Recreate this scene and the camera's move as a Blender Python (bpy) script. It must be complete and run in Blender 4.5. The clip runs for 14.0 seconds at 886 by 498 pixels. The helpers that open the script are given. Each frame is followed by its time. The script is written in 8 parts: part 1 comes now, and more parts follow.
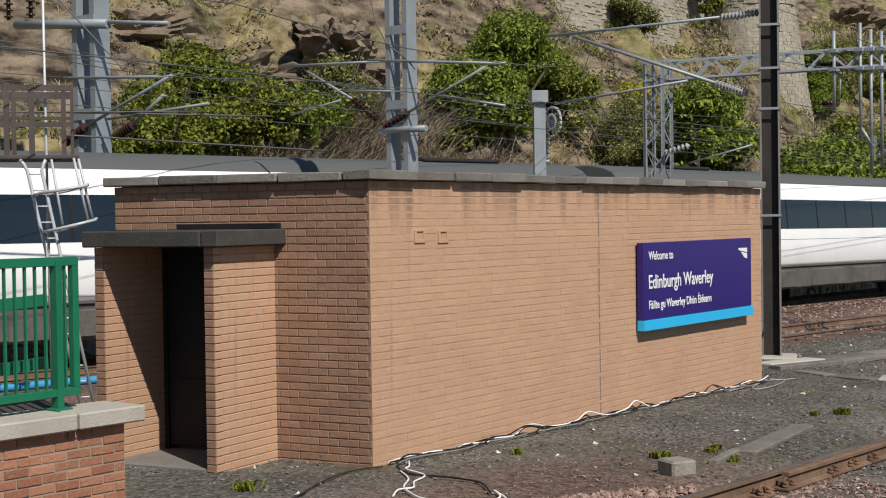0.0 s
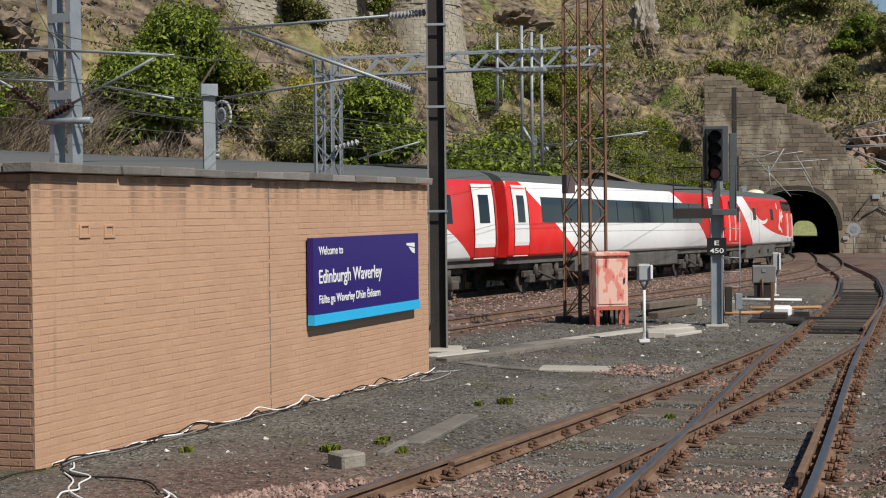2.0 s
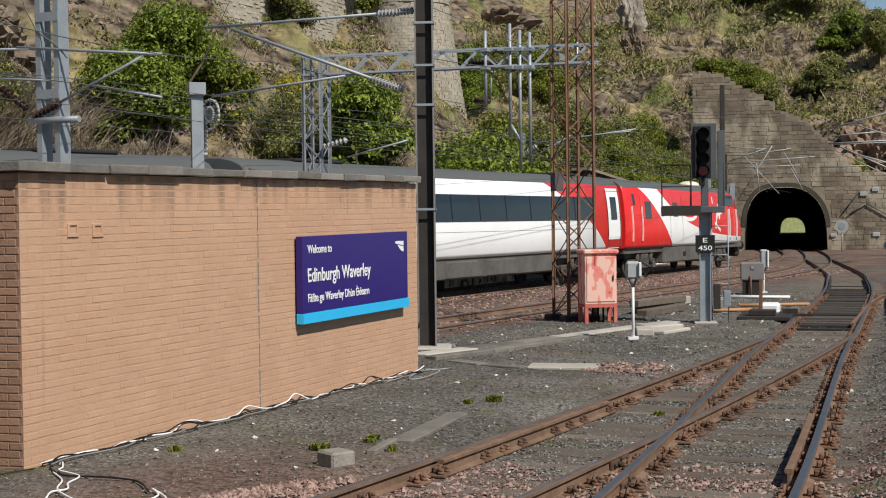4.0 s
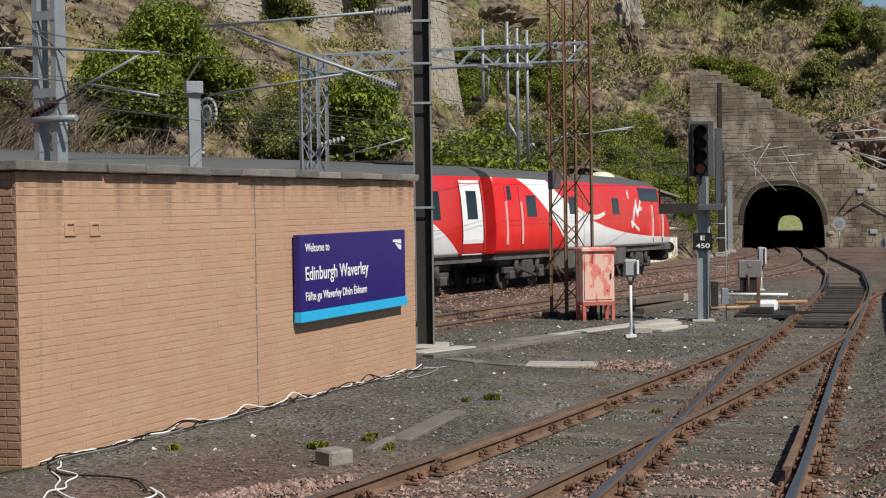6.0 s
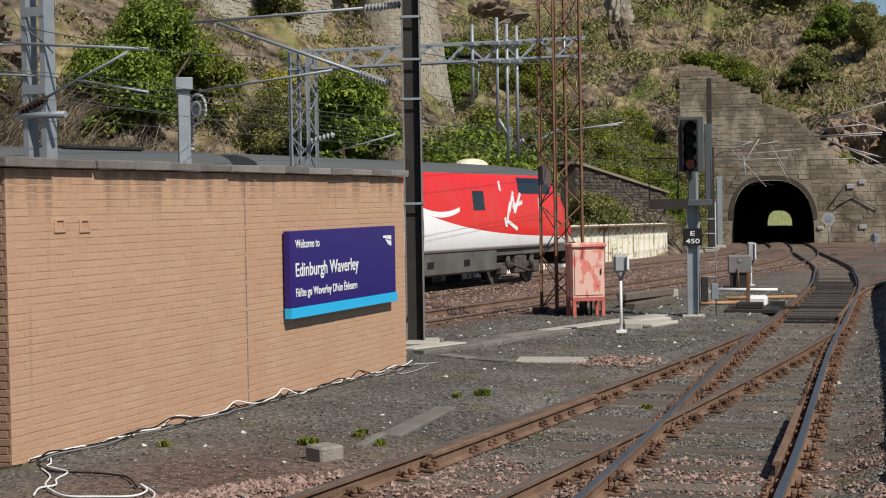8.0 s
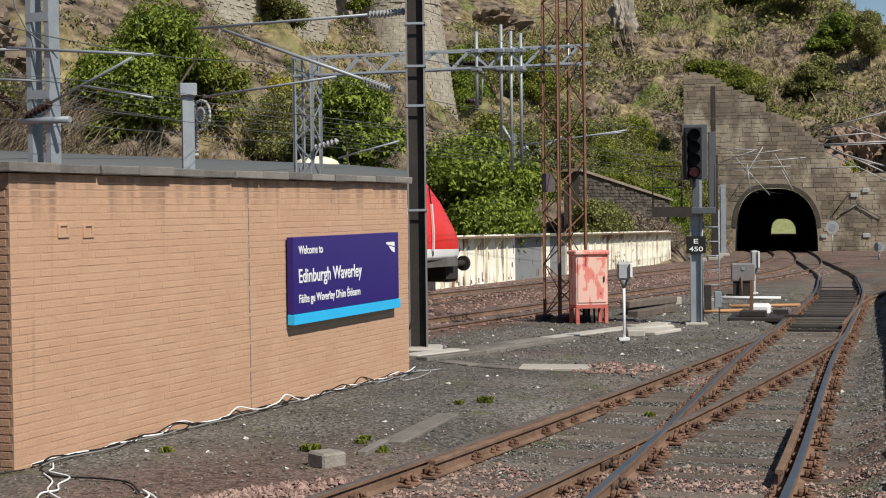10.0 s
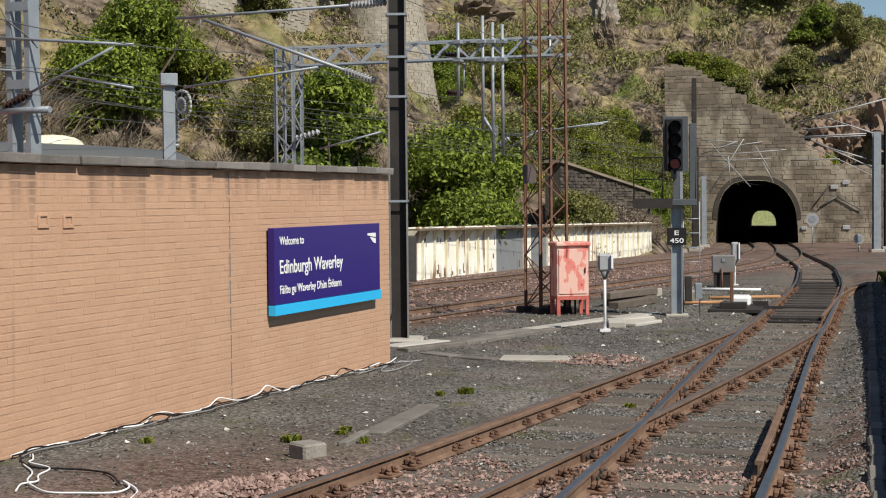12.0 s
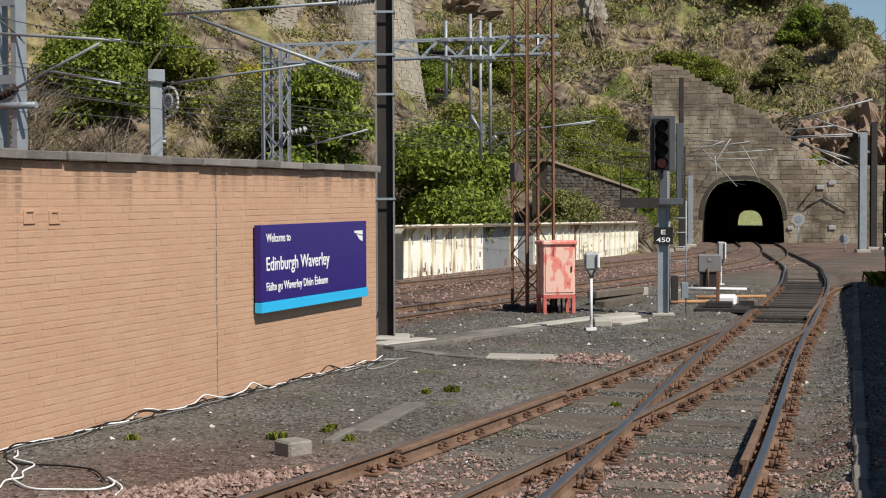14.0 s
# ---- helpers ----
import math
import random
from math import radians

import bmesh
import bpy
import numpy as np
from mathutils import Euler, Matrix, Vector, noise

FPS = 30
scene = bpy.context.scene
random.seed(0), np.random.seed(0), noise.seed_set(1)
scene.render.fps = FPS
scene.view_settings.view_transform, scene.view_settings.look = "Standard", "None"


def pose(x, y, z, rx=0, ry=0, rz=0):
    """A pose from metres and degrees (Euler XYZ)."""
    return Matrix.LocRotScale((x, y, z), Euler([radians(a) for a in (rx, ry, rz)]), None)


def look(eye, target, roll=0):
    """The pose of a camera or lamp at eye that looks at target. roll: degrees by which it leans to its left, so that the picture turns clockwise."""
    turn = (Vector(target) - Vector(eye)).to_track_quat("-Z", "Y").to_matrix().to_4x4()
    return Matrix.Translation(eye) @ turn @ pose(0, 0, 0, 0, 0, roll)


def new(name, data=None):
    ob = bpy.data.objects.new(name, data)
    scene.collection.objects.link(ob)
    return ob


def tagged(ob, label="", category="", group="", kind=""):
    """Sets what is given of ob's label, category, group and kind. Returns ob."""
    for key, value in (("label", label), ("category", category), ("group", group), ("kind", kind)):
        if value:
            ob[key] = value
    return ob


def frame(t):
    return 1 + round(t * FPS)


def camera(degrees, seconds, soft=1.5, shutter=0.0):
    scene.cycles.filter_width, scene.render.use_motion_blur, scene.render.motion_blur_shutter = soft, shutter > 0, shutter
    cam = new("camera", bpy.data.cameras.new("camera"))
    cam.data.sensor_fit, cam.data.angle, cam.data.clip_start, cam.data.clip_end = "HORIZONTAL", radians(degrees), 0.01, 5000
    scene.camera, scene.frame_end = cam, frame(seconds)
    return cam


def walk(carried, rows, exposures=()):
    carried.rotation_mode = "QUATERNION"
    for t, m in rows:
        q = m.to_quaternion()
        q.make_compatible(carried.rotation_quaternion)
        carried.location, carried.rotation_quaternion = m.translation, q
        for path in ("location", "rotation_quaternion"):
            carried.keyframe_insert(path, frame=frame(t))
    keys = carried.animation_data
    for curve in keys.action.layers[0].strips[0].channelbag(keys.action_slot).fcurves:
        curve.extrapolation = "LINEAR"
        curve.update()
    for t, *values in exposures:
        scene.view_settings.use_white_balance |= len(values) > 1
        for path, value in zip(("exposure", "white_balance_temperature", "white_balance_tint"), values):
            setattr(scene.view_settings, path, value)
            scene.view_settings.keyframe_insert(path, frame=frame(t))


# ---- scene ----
# ---- camera ----
cam = camera(33.0, 14.0, soft=1.08)
EYE = (0.0, 0.0, 2.33)
TURNS = [
    (0.0, -51.5, -1.2, 0.8), (0.5, -56.916, -1.095, 1.035), (1.0, -60.251, -0.956, 0.835), (1.5, -62.638, -1.093, 0.371),
    (2.0, -64.076, -1.537, 0.549), (2.5, -64.201, -1.678, 0.624), (3.0, -64.507, -1.54, 0.729), (5.5, -64.497, -1.754, 0.662),
    (6.0, -64.602, -1.684, 0.819), (6.5, -64.406, -1.873, 0.655), (7.0, -64.242, -2.098, 0.767), (7.5, -64.384, -2.032, 0.85),
    (8.0, -64.982, -1.847, 0.92), (10.5, -64.884, -1.521, 0.587), (11.0, -65.164, -1.559, 0.432), (11.5, -65.4, -1.685, 0.555),
    (12.0, -65.565, -1.932, 0.545), (12.5, -65.633, -2.092, 0.409), (13.0, -65.718, -2.005, 0.104), (13.5, -65.809, -2.009, 0.325),
    (14.0, -66.062, -2.012, 0.218),
]
walk(cam, [(t, pose(*EYE, 90 + pitch, roll, yaw)) for t, yaw, pitch, roll in TURNS],
     [(0.0, -0.05), (1.5, -0.06), (2.5, 0.03), (3.0, 0.06), (5.5, -0.04), (7.0, -0.07), (8.0, -0.05), (10.5, 0.13), (14.0, 0.12)])

# ---- world and sun ----
SUN_TO = Vector((-0.388 * 0.68, -0.922 * 0.68, 0.735)).normalized()
world = bpy.data.worlds.new("world")
scene.world = world
world.use_nodes = True
wt = world.node_tree
sky = wt.nodes.new("ShaderNodeTexSky")
sky.sky_type, sky.sun_disc = "NISHITA", False
sky.sun_elevation = math.asin(SUN_TO.z)
sky.sun_rotation = math.atan2(SUN_TO.x, SUN_TO.y)
sky.air_density, sky.dust_density, sky.ozone_density = 1.0, 0.05, 3.0
wt.links.new(sky.outputs[0], wt.nodes["Background"].inputs[0])
wt.nodes["Background"].inputs[1].default_value = 0.072
sun = new("sun", bpy.data.lights.new("sun", "SUN"))
sun.data.energy, sun.data.angle, sun.data.color = 4.9, radians(0.5), (1.0, 0.95, 0.87)
sun.matrix_world = look(SUN_TO * 60, (0, 0, 0))
scene.view_settings.exposure = 0.0

# ---- materials ----
def mat(name, base, dark=None, scale=4.0, rough=0.8, metal=0.0, bump=0.0, bump_scale=40.0, fine=0.35, spec=0.4, stretch=(1, 1, 1), island=0.0, rnd=0.0, world_xyz=False):
    """Base colour varied at two scales, with a fine relief; coordinates in metres of the object."""
    m = bpy.data.materials.new(name)
    m.use_nodes = True
    nt = m.node_tree
    N, L = nt.nodes, nt.links
    b = N["Principled BSDF"]
    b.inputs["Roughness"].default_value, b.inputs["Metallic"].default_value = rough, metal
    b.inputs["Specular IOR Level"].default_value = spec
    dark = dark or tuple(c * 0.72 for c in base)
    tc = N.new("ShaderNodeTexCoord")
    mp = N.new("ShaderNodeMapping")
    mp.inputs["Scale"].default_value = stretch
    L.new(N.new("ShaderNodeNewGeometry").outputs["Position"] if world_xyz else tc.outputs["Object"], mp.inputs[0])
    big = N.new("ShaderNodeTexNoise")
    big.inputs["Scale"].default_value, big.inputs["Detail"].default_value = scale, 5
    small = N.new("ShaderNodeTexNoise")
    small.inputs["Scale"].default_value, small.inputs["Detail"].default_value = scale * 9, 4
    for n in (big, small):
        L.new(mp.outputs[0], n.inputs["Vector"])
    add = N.new("ShaderNodeMix")
    add.inputs["Factor"].default_value = fine
    L.new(big.outputs["Fac"], add.inputs["A"])
    L.new(small.outputs["Fac"], add.inputs["B"])
    value = add.outputs["Result"]
    if island or rnd:
        src = N.new("ShaderNodeNewGeometry").outputs["Random Per Island"] if island else N.new("ShaderNodeObjectInfo").outputs["Random"]
        mx = N.new("ShaderNodeMix")
        mx.inputs["Factor"].default_value = island or rnd
        L.new(value, mx.inputs["A"])
        L.new(src, mx.inputs["B"])
        value = mx.outputs["Result"]
    ramp = N.new("ShaderNodeValToRGB")
    ramp.color_ramp.elements[0].position, ramp.color_ramp.elements[1].position = 0.3, 0.7
    ramp.color_ramp.elements[0].color, ramp.color_ramp.elements[1].color = (*dark, 1), (*base, 1)
    L.new(value, ramp.inputs[0])
    L.new(ramp.outputs[0], b.inputs["Base Color"])
    if bump:
        bn = N.new("ShaderNodeTexNoise")
        bn.inputs["Scale"].default_value, bn.inputs["Detail"].default_value = bump_scale, 4
        L.new(mp.outputs[0], bn.inputs["Vector"])
        bp = N.new("ShaderNodeBump")
        bp.inputs["Strength"].default_value, bp.inputs["Distance"].default_value = bump, 0.02
        L.new(bn.outputs["Fac"], bp.inputs["Height"])
        L.new(bp.outputs[0], b.inputs["Normal"])
    return m


M = dict(
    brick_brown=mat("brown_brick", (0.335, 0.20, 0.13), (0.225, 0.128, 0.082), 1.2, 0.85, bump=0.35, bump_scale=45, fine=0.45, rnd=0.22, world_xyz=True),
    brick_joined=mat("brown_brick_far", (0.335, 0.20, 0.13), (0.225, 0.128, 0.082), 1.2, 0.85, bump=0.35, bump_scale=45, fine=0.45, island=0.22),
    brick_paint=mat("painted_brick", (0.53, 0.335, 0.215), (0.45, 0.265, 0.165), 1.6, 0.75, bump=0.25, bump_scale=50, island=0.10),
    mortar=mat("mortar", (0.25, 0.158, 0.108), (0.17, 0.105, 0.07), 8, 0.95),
    mortar_paint=mat("painted_mortar", (0.49, 0.305, 0.193), (0.41, 0.245, 0.153), 8, 0.9),
    old_brick=mat("old_red_brick", (0.42, 0.20, 0.12), (0.25, 0.105, 0.06), 5, 0.9, bump=0.5, fine=0.5, rnd=0.35, world_xyz=True),
    old_mortar=mat("pale_mortar", (0.33, 0.27, 0.21), (0.24, 0.19, 0.14), 8, 0.95),
    coping=mat("grey_coping_stone", (0.23, 0.21, 0.185), (0.11, 0.10, 0.088), 3, 0.9, bump=0.4, rnd=0.35),
    concrete=mat("pale_concrete", (0.46, 0.43, 0.37), (0.33, 0.30, 0.25), 3, 0.9, bump=0.3, rnd=0.3),
    dark_concrete=mat("dark_concrete", (0.065, 0.06, 0.053), (0.035, 0.032, 0.028), 4, 0.9, bump=0.3),
    felt=mat("roofing_felt", (0.10, 0.10, 0.10), (0.06, 0.06, 0.06), 3, 0.95),
    black=mat("black_paint", (0.012, 0.011, 0.011), (0.006, 0.006, 0.006), 4, 0.7),
    sign_blue=mat("sign_blue", (0.028, 0.014, 0.16), (0.024, 0.012, 0.145), 2, 0.35),
    sign_cyan=mat("sign_cyan", (0.03, 0.46, 0.80), (0.028, 0.43, 0.76), 2, 0.4),
    white=mat("white_enamel", (0.82, 0.82, 0.80), (0.76, 0.76, 0.74), 2, 0.5),
    ballast=mat("yard_gravel", (0.19, 0.175, 0.155), (0.075, 0.07, 0.062), 2.2, 0.95, bump=1.0, bump_scale=26, fine=0.6),
    steel=mat("galvanised_steel", (0.36, 0.39, 0.41), (0.25, 0.28, 0.30), 3, 0.55, 0.35, bump=0.05),
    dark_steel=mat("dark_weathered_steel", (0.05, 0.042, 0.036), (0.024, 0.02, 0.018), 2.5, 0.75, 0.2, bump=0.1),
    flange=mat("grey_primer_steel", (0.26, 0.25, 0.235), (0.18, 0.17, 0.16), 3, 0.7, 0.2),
    rust=mat("rusted_steel", (0.27, 0.14, 0.08), (0.10, 0.055, 0.038), 3, 0.85, 0.2, bump=0.3),
    rail_side=mat("rusty_rail", (0.25, 0.16, 0.105), (0.12, 0.068, 0.043), 3, 0.85, 0.1, bump=0.3),
    rail_dull=mat("dull_rusty_rail_head", (0.20, 0.165, 0.14), (0.10, 0.08, 0.066), 2.5, 0.6, 0.4),
    rail_head=mat("worn_rail_head", (0.34, 0.36, 0.38), (0.22, 0.21, 0.20), 2, 0.32, 0.9),
    timber=mat("weathered_timber", (0.19, 0.155, 0.12), (0.075, 0.058, 0.045), 2, 0.9, bump=0.8, bump_scale=30, fine=0.5, stretch=(3, 1, 3), rnd=0.2, world_xyz=True),
    chair=mat("rusty_cast_iron", (0.23, 0.13, 0.082), (0.09, 0.05, 0.033), 6, 0.9, 0.2, bump=0.3, rnd=0.3),
    green=mat("green_gloss_paint", (0.012, 0.17, 0.085), (0.009, 0.13, 0.065), 3, 0.4),
    pink=mat("faded_red_paint", (0.62, 0.20, 0.155), (0.40, 0.06, 0.045), 4, 0.7, bump=0.2),
    cream=mat("cream_flaking_paint", (0.80, 0.76, 0.60), (0.62, 0.56, 0.38), 1.6, 0.7, bump=0.2),
)


def streaked(m, z_from, z_to):
    """Dark run-off stains hanging from the coping, uneven along the wall."""
    nt = m.node_tree
    N, L = nt.nodes, nt.links
    b = N["Principled BSDF"]
    src = b.inputs["Base Color"].links[0].from_socket
    tc = N.new("ShaderNodeTexCoord")
    mp = N.new("ShaderNodeMapping")
    mp.inputs["Scale"].default_value = (2.3, 2.3, 0.12)
    n = N.new("ShaderNodeTexNoise")
    n.inputs["Scale"].default_value, n.inputs["Detail"].default_value = 2.2, 4
    sp = N.new("ShaderNodeSeparateXYZ")
    mr = N.new("ShaderNodeMapRange")
    mr.inputs["From Min"].default_value, mr.inputs["From Max"].default_value = z_from, z_to
    mr.inputs["To Max"].default_value = 0.34
    ad = N.new("ShaderNodeMath")
    ad.operation = "ADD"
    rp = N.new("ShaderNodeValToRGB")
    rp.color_ramp.elements[0].position, rp.color_ramp.elements[1].position = 0.66, 0.92
    mx = N.new("ShaderNodeMix")
    mx.data_type = "RGBA"
    mx.inputs["B"].default_value = (0.19, 0.125, 0.085, 1)
    ml = N.new("ShaderNodeMath")
    ml.operation = "MULTIPLY"
    ml.inputs[1].default_value = 0.75
    L.new(tc.outputs["Object"], mp.inputs[0])
    L.new(mp.outputs[0], n.inputs["Vector"])
    L.new(tc.outputs["Object"], sp.inputs[0])
    L.new(sp.outputs[2], mr.inputs["Value"])
    L.new(n.outputs["Fac"], ad.inputs[0])
    L.new(mr.outputs[0], ad.inputs[1])
    L.new(ad.outputs[0], rp.inputs[0])
    L.new(rp.outputs[0], ml.inputs[0])
    L.new(ml.outputs[0], mx.inputs["Factor"])
    L.new(src, mx.inputs["A"])
    L.new(mx.outputs["Result"], b.inputs["Base Color"])


streaked(M["brick_paint"], 2.15, 2.66)


# ---- building blocks ----
def bm_box(bm, lo, hi, rot=None, bevel=0.0):
    v = [bm.verts.new((x, y, z)) for x in (lo[0], hi[0]) for y in (lo[1], hi[1]) for z in (lo[2], hi[2])]
    fs = [bm.faces.new([v[i] for i in q]) for q in ((0, 1, 3, 2), (4, 6, 7, 5), (0, 4, 5, 1), (2, 3, 7, 6), (0, 2, 6, 4), (1, 5, 7, 3))]
    if bevel:
        es = list({e for f in fs for e in f.edges})
        out = bmesh.ops.bevel(bm, geom=es, offset=bevel, segments=1, affect="EDGES", profile=0.5)
        v = list({w for f in out["faces"] for w in f.verts} | {w for w in v if w.is_valid})
    if rot is not None:
        bmesh.ops.transform(bm, matrix=rot, verts=[w for w in v if w.is_valid])
    return v


def bm_tube(bm, a, b, r, n=8, r2=None, caps=True):
    a, b = Vector(a), Vector(b)
    d = (b - a).normalized()
    s = d.cross(Vector((0, 0, 1)) if abs(d.z) < 0.9 else Vector((1, 0, 0))).normalized()
    u = s.cross(d)
    r2 = r if r2 is None else r2
    ring = lambda p, q: [bm.verts.new(p + q * (math.cos(k * math.tau / n) * s + math.sin(k * math.tau / n) * u)) for k in range(n)]
    A, B = ring(a, r), ring(b, r2)
    for k in range(n):
        f = bm.faces.new((A[k], A[(k + 1) % n], B[(k + 1) % n], B[k]))
        f.smooth = n > 5
    if caps:
        bm.faces.new(A)
        bm.faces.new(B[::-1])


def bm_bar(bm, a, b, w, t, up=(0, 0, 1)):
    """A flat bar w wide and t thick from a to b."""
    a, b = Vector(a), Vector(b)
    d = (b - a).normalized()
    s = d.cross(Vector(up))
    s = s.normalized() if s.length > 1e-4 else d.cross(Vector((1, 0, 0))).normalized()
    u = s.cross(d)
    P = [bm.verts.new(p + s * i * w / 2 + u * j * t / 2) for p in (a, b) for i, j in ((-1, -1), (1, -1), (1, 1), (-1, 1))]
    for q in ((3, 2, 1, 0), (4, 5, 6, 7), (0, 1, 5, 4), (1, 2, 6, 5), (2, 3, 7, 6), (3, 0, 4, 7)):
        bm.faces.new([P[i] for i in q])


def bm_path(bm, pts, r, n=6):
    """One continuous tube along pts."""
    pts = [Vector(p) for p in pts]
    rings = []
    s = None
    for k, p in enumerate(pts):
        d = (pts[min(k + 1, len(pts) - 1)] - pts[max(k - 1, 0)]).normalized()
        if s is None:
            s = d.cross(Vector((0, 0, 1)) if abs(d.z) < 0.9 else Vector((1, 0, 0)))
        s = (s - d * s.dot(d)).normalized()
        u = s.cross(d)
        rings.append([bm.verts.new(p + r * (math.cos(i * math.tau / n) * s + math.sin(i * math.tau / n) * u)) for i in range(n)])
    for A, B in zip(rings, rings[1:]):
        for i in range(n):
            bm.faces.new((A[i], A[(i + 1) % n], B[(i + 1) % n], B[i])).smooth = True
    bm.faces.new(rings[0])
    bm.faces.new(rings[-1][::-1])


def quads_mesh(name, V, sides, material):
    """A mesh of loose faces with the given number of sides, from an array of corners."""
    V = np.asarray(V, dtype=float).reshape(-1, 3)
    n = len(V) // sides
    me = bpy.data.meshes.new(name)
    me.vertices.add(len(V))
    me.vertices.foreach_set("co", V.ravel())
    me.loops.add(n * sides)
    me.loops.foreach_set("vertex_index", np.arange(n * sides))
    me.polygons.add(n)
    me.polygons.foreach_set("loop_start", np.arange(n) * sides)
    me.update(calc_edges=True)
    me.materials.append(material)
    return me


def leaf_quads(rs, cen, out, spread, size, per):
    """per leaves round each clump centre, turned outwards."""
    n = len(cen) * per
    c = np.repeat(cen, per, 0) + rs.normal(size=(n, 3)) * np.repeat(np.broadcast_to(spread, (len(cen),)), per)[:, None]
    nor = np.repeat(out, per, 0) + rs.normal(size=(n, 3)) * 0.75
    nor[:, 2] += 0.3
    nor /= np.linalg.norm(nor, axis=1, keepdims=True)
    a = np.cross(nor, rs.normal(size=(n, 3)))
    a /= np.linalg.norm(a, axis=1, keepdims=True)
    b = np.cross(nor, a)
    s = (np.repeat(np.broadcast_to(size, (len(cen),)), per) * rs.uniform(0.6, 1.4, n))[:, None]
    return np.stack([c - a * s, c + b * s * 0.5 + nor * s * 0.12, c + a * s, c - b * s * 0.5 + nor * s * 0.12], 1)


def bm_prism(bm, poly, z0, z1):
    """A closed prism over the plan polygon poly."""
    A = [bm.verts.new((x, y, z0)) for x, y in poly]
    B = [bm.verts.new((x, y, z1)) for x, y in poly]
    n = len(poly)
    for k in range(n):
        bm.faces.new((A[k], A[(k + 1) % n], B[(k + 1) % n], B[k]))
    bm.faces.new(A[::-1])
    bm.faces.new(B)


def mesh_of(name, bm, material):
    bmesh.ops.recalc_face_normals(bm, faces=bm.faces)
    me = bpy.data.meshes.new(name)
    bm.to_mesh(me)
    bm.free()
    for m in material if isinstance(material, (list, tuple)) else [material]:
        me.materials.append(m)
    return me


def part(name, bm, material, parent=None, label="", kind="", m=None):
    ob = new(name, mesh_of(name, bm, material))
    if parent:
        ob.parent = parent
    if m is not None:
        ob.matrix_basis = m
    return tagged(ob, label, kind=kind)


def thing(name, m, label, category, group="", kind=""):
    ob = new(name)
    ob.matrix_basis = m
    ob.empty_display_size = 0.1
    return tagged(ob, label, category, group, kind)


def boxes(*spec, bevel=0.0):
    bm = bmesh.new()
    for lo, hi in spec:
        bm_box(bm, lo, hi, bevel=bevel)
    return bm


def grade(x):
    """The yard falls gently towards the tunnel."""
    return -0.0135 * (min(max(x, -60.0), 520.0) - 10.63)


# ---- tracks: centre lines ----
def spline(pts, step=1.0):
    """Points every step metres along a smooth line through pts."""
    P = [Vector((*p, 0)) for p in pts]
    P = [2 * P[0] - P[1]] + P + [2 * P[-1] - P[-2]]
    fine = []
    for a, b, c, d in zip(P, P[1:], P[2:], P[3:]):
        for k in range(20):
            t = k / 20
            fine.append(0.5 * (2 * b + (c - a) * t + (2 * a - 5 * b + 4 * c - d) * t * t + (3 * b - a - 3 * c + d) * t ** 3))
    fine.append(P[-2])
    out = [fine[0]]
    for a, b in zip(fine, fine[1:]):
        while (b - out[-1]).length >= step:
            out.append(out[-1] + (b - out[-1]).normalized() * step)
    return out


TRACK_TRAIN = [(-70, 44.0), (-20, 29.8), (5, 25.2), (16.5, 23.5), (28, 21.75), (42, 20.45), (54, 20.3), (64, 20.35), (76, 20.55), (90, 21.6), (105, 24.4), (122, 28.6), (150, 35.6)]
TRACK_MIDDLE = [(-70, 14.75), (-30, 14.75), (10, 14.75), (40, 14.72), (62, 14.8), (76, 15.8), (90, 18.2), (105, 21.4), (122, 25.4), (150, 32.0)]
TRACK_MAIN = [(-30, -2.6), (-5, 0.9), (4, 2.2), (11.2, 3.27), (14.7, 3.79), (24.9, 5.4), (33, 6.55), (47.5, 8.7), (58, 10.6), (66, 12.2), (80, 15.6), (92, 18.6)]
TRACK_SIDING = [(-40, 5.2), (-15, 5.25), (4, 5.3), (11, 5.36), (16, 5.45), (21, 5.62), (26, 5.86), (30, 6.12), (33, 6.55)]
LINES = {}
for key, pts in (("train", TRACK_TRAIN), ("middle", TRACK_MIDDLE), ("main", TRACK_MAIN), ("siding", TRACK_SIDING)):
    LINES[key] = spline(pts, 0.5)
LINE_XY = {k: np.array([(p.x, p.y) for p in v]) for k, v in LINES.items()}


def near_track(x, y):
    return min(float(np.min((a[:, 0] - x) ** 2 + (a[:, 1] - y) ** 2)) for a in LINE_XY.values()) ** 0.5


def ground_z(X, Y):
    """Height of the ballast: low in the four-foot, level with the yard outside, open round the sleeper ends south of the main line."""
    X, Y = np.asarray(X, float), np.asarray(Y, float)
    D = np.full(X.shape, 1e9)
    for a in LINE_XY.values():
        for q in a[(a[:, 0] > X.min() - 3) & (a[:, 0] < X.max() + 3)][::2]:
            D = np.minimum(D, (X - q[0]) ** 2 + (Y - q[1]) ** 2)
    D = np.sqrt(D)
    m = LINE_XY["main"]
    start = np.where((Y < np.interp(X, m[:, 0], m[:, 1])) & (X < 60), 1.2, 0.88)
    T = np.clip((D - start) / 0.35, 0, 1)
    low = np.where(Y < 12.3, -0.168, -0.17)
    return -0.0135 * (np.clip(X, -60, 520) - 10.63) + low * (1 - T) - 0.02 * T


def floor_z(x, y):
    return float(ground_z(np.array([x]), np.array([y]))[0])


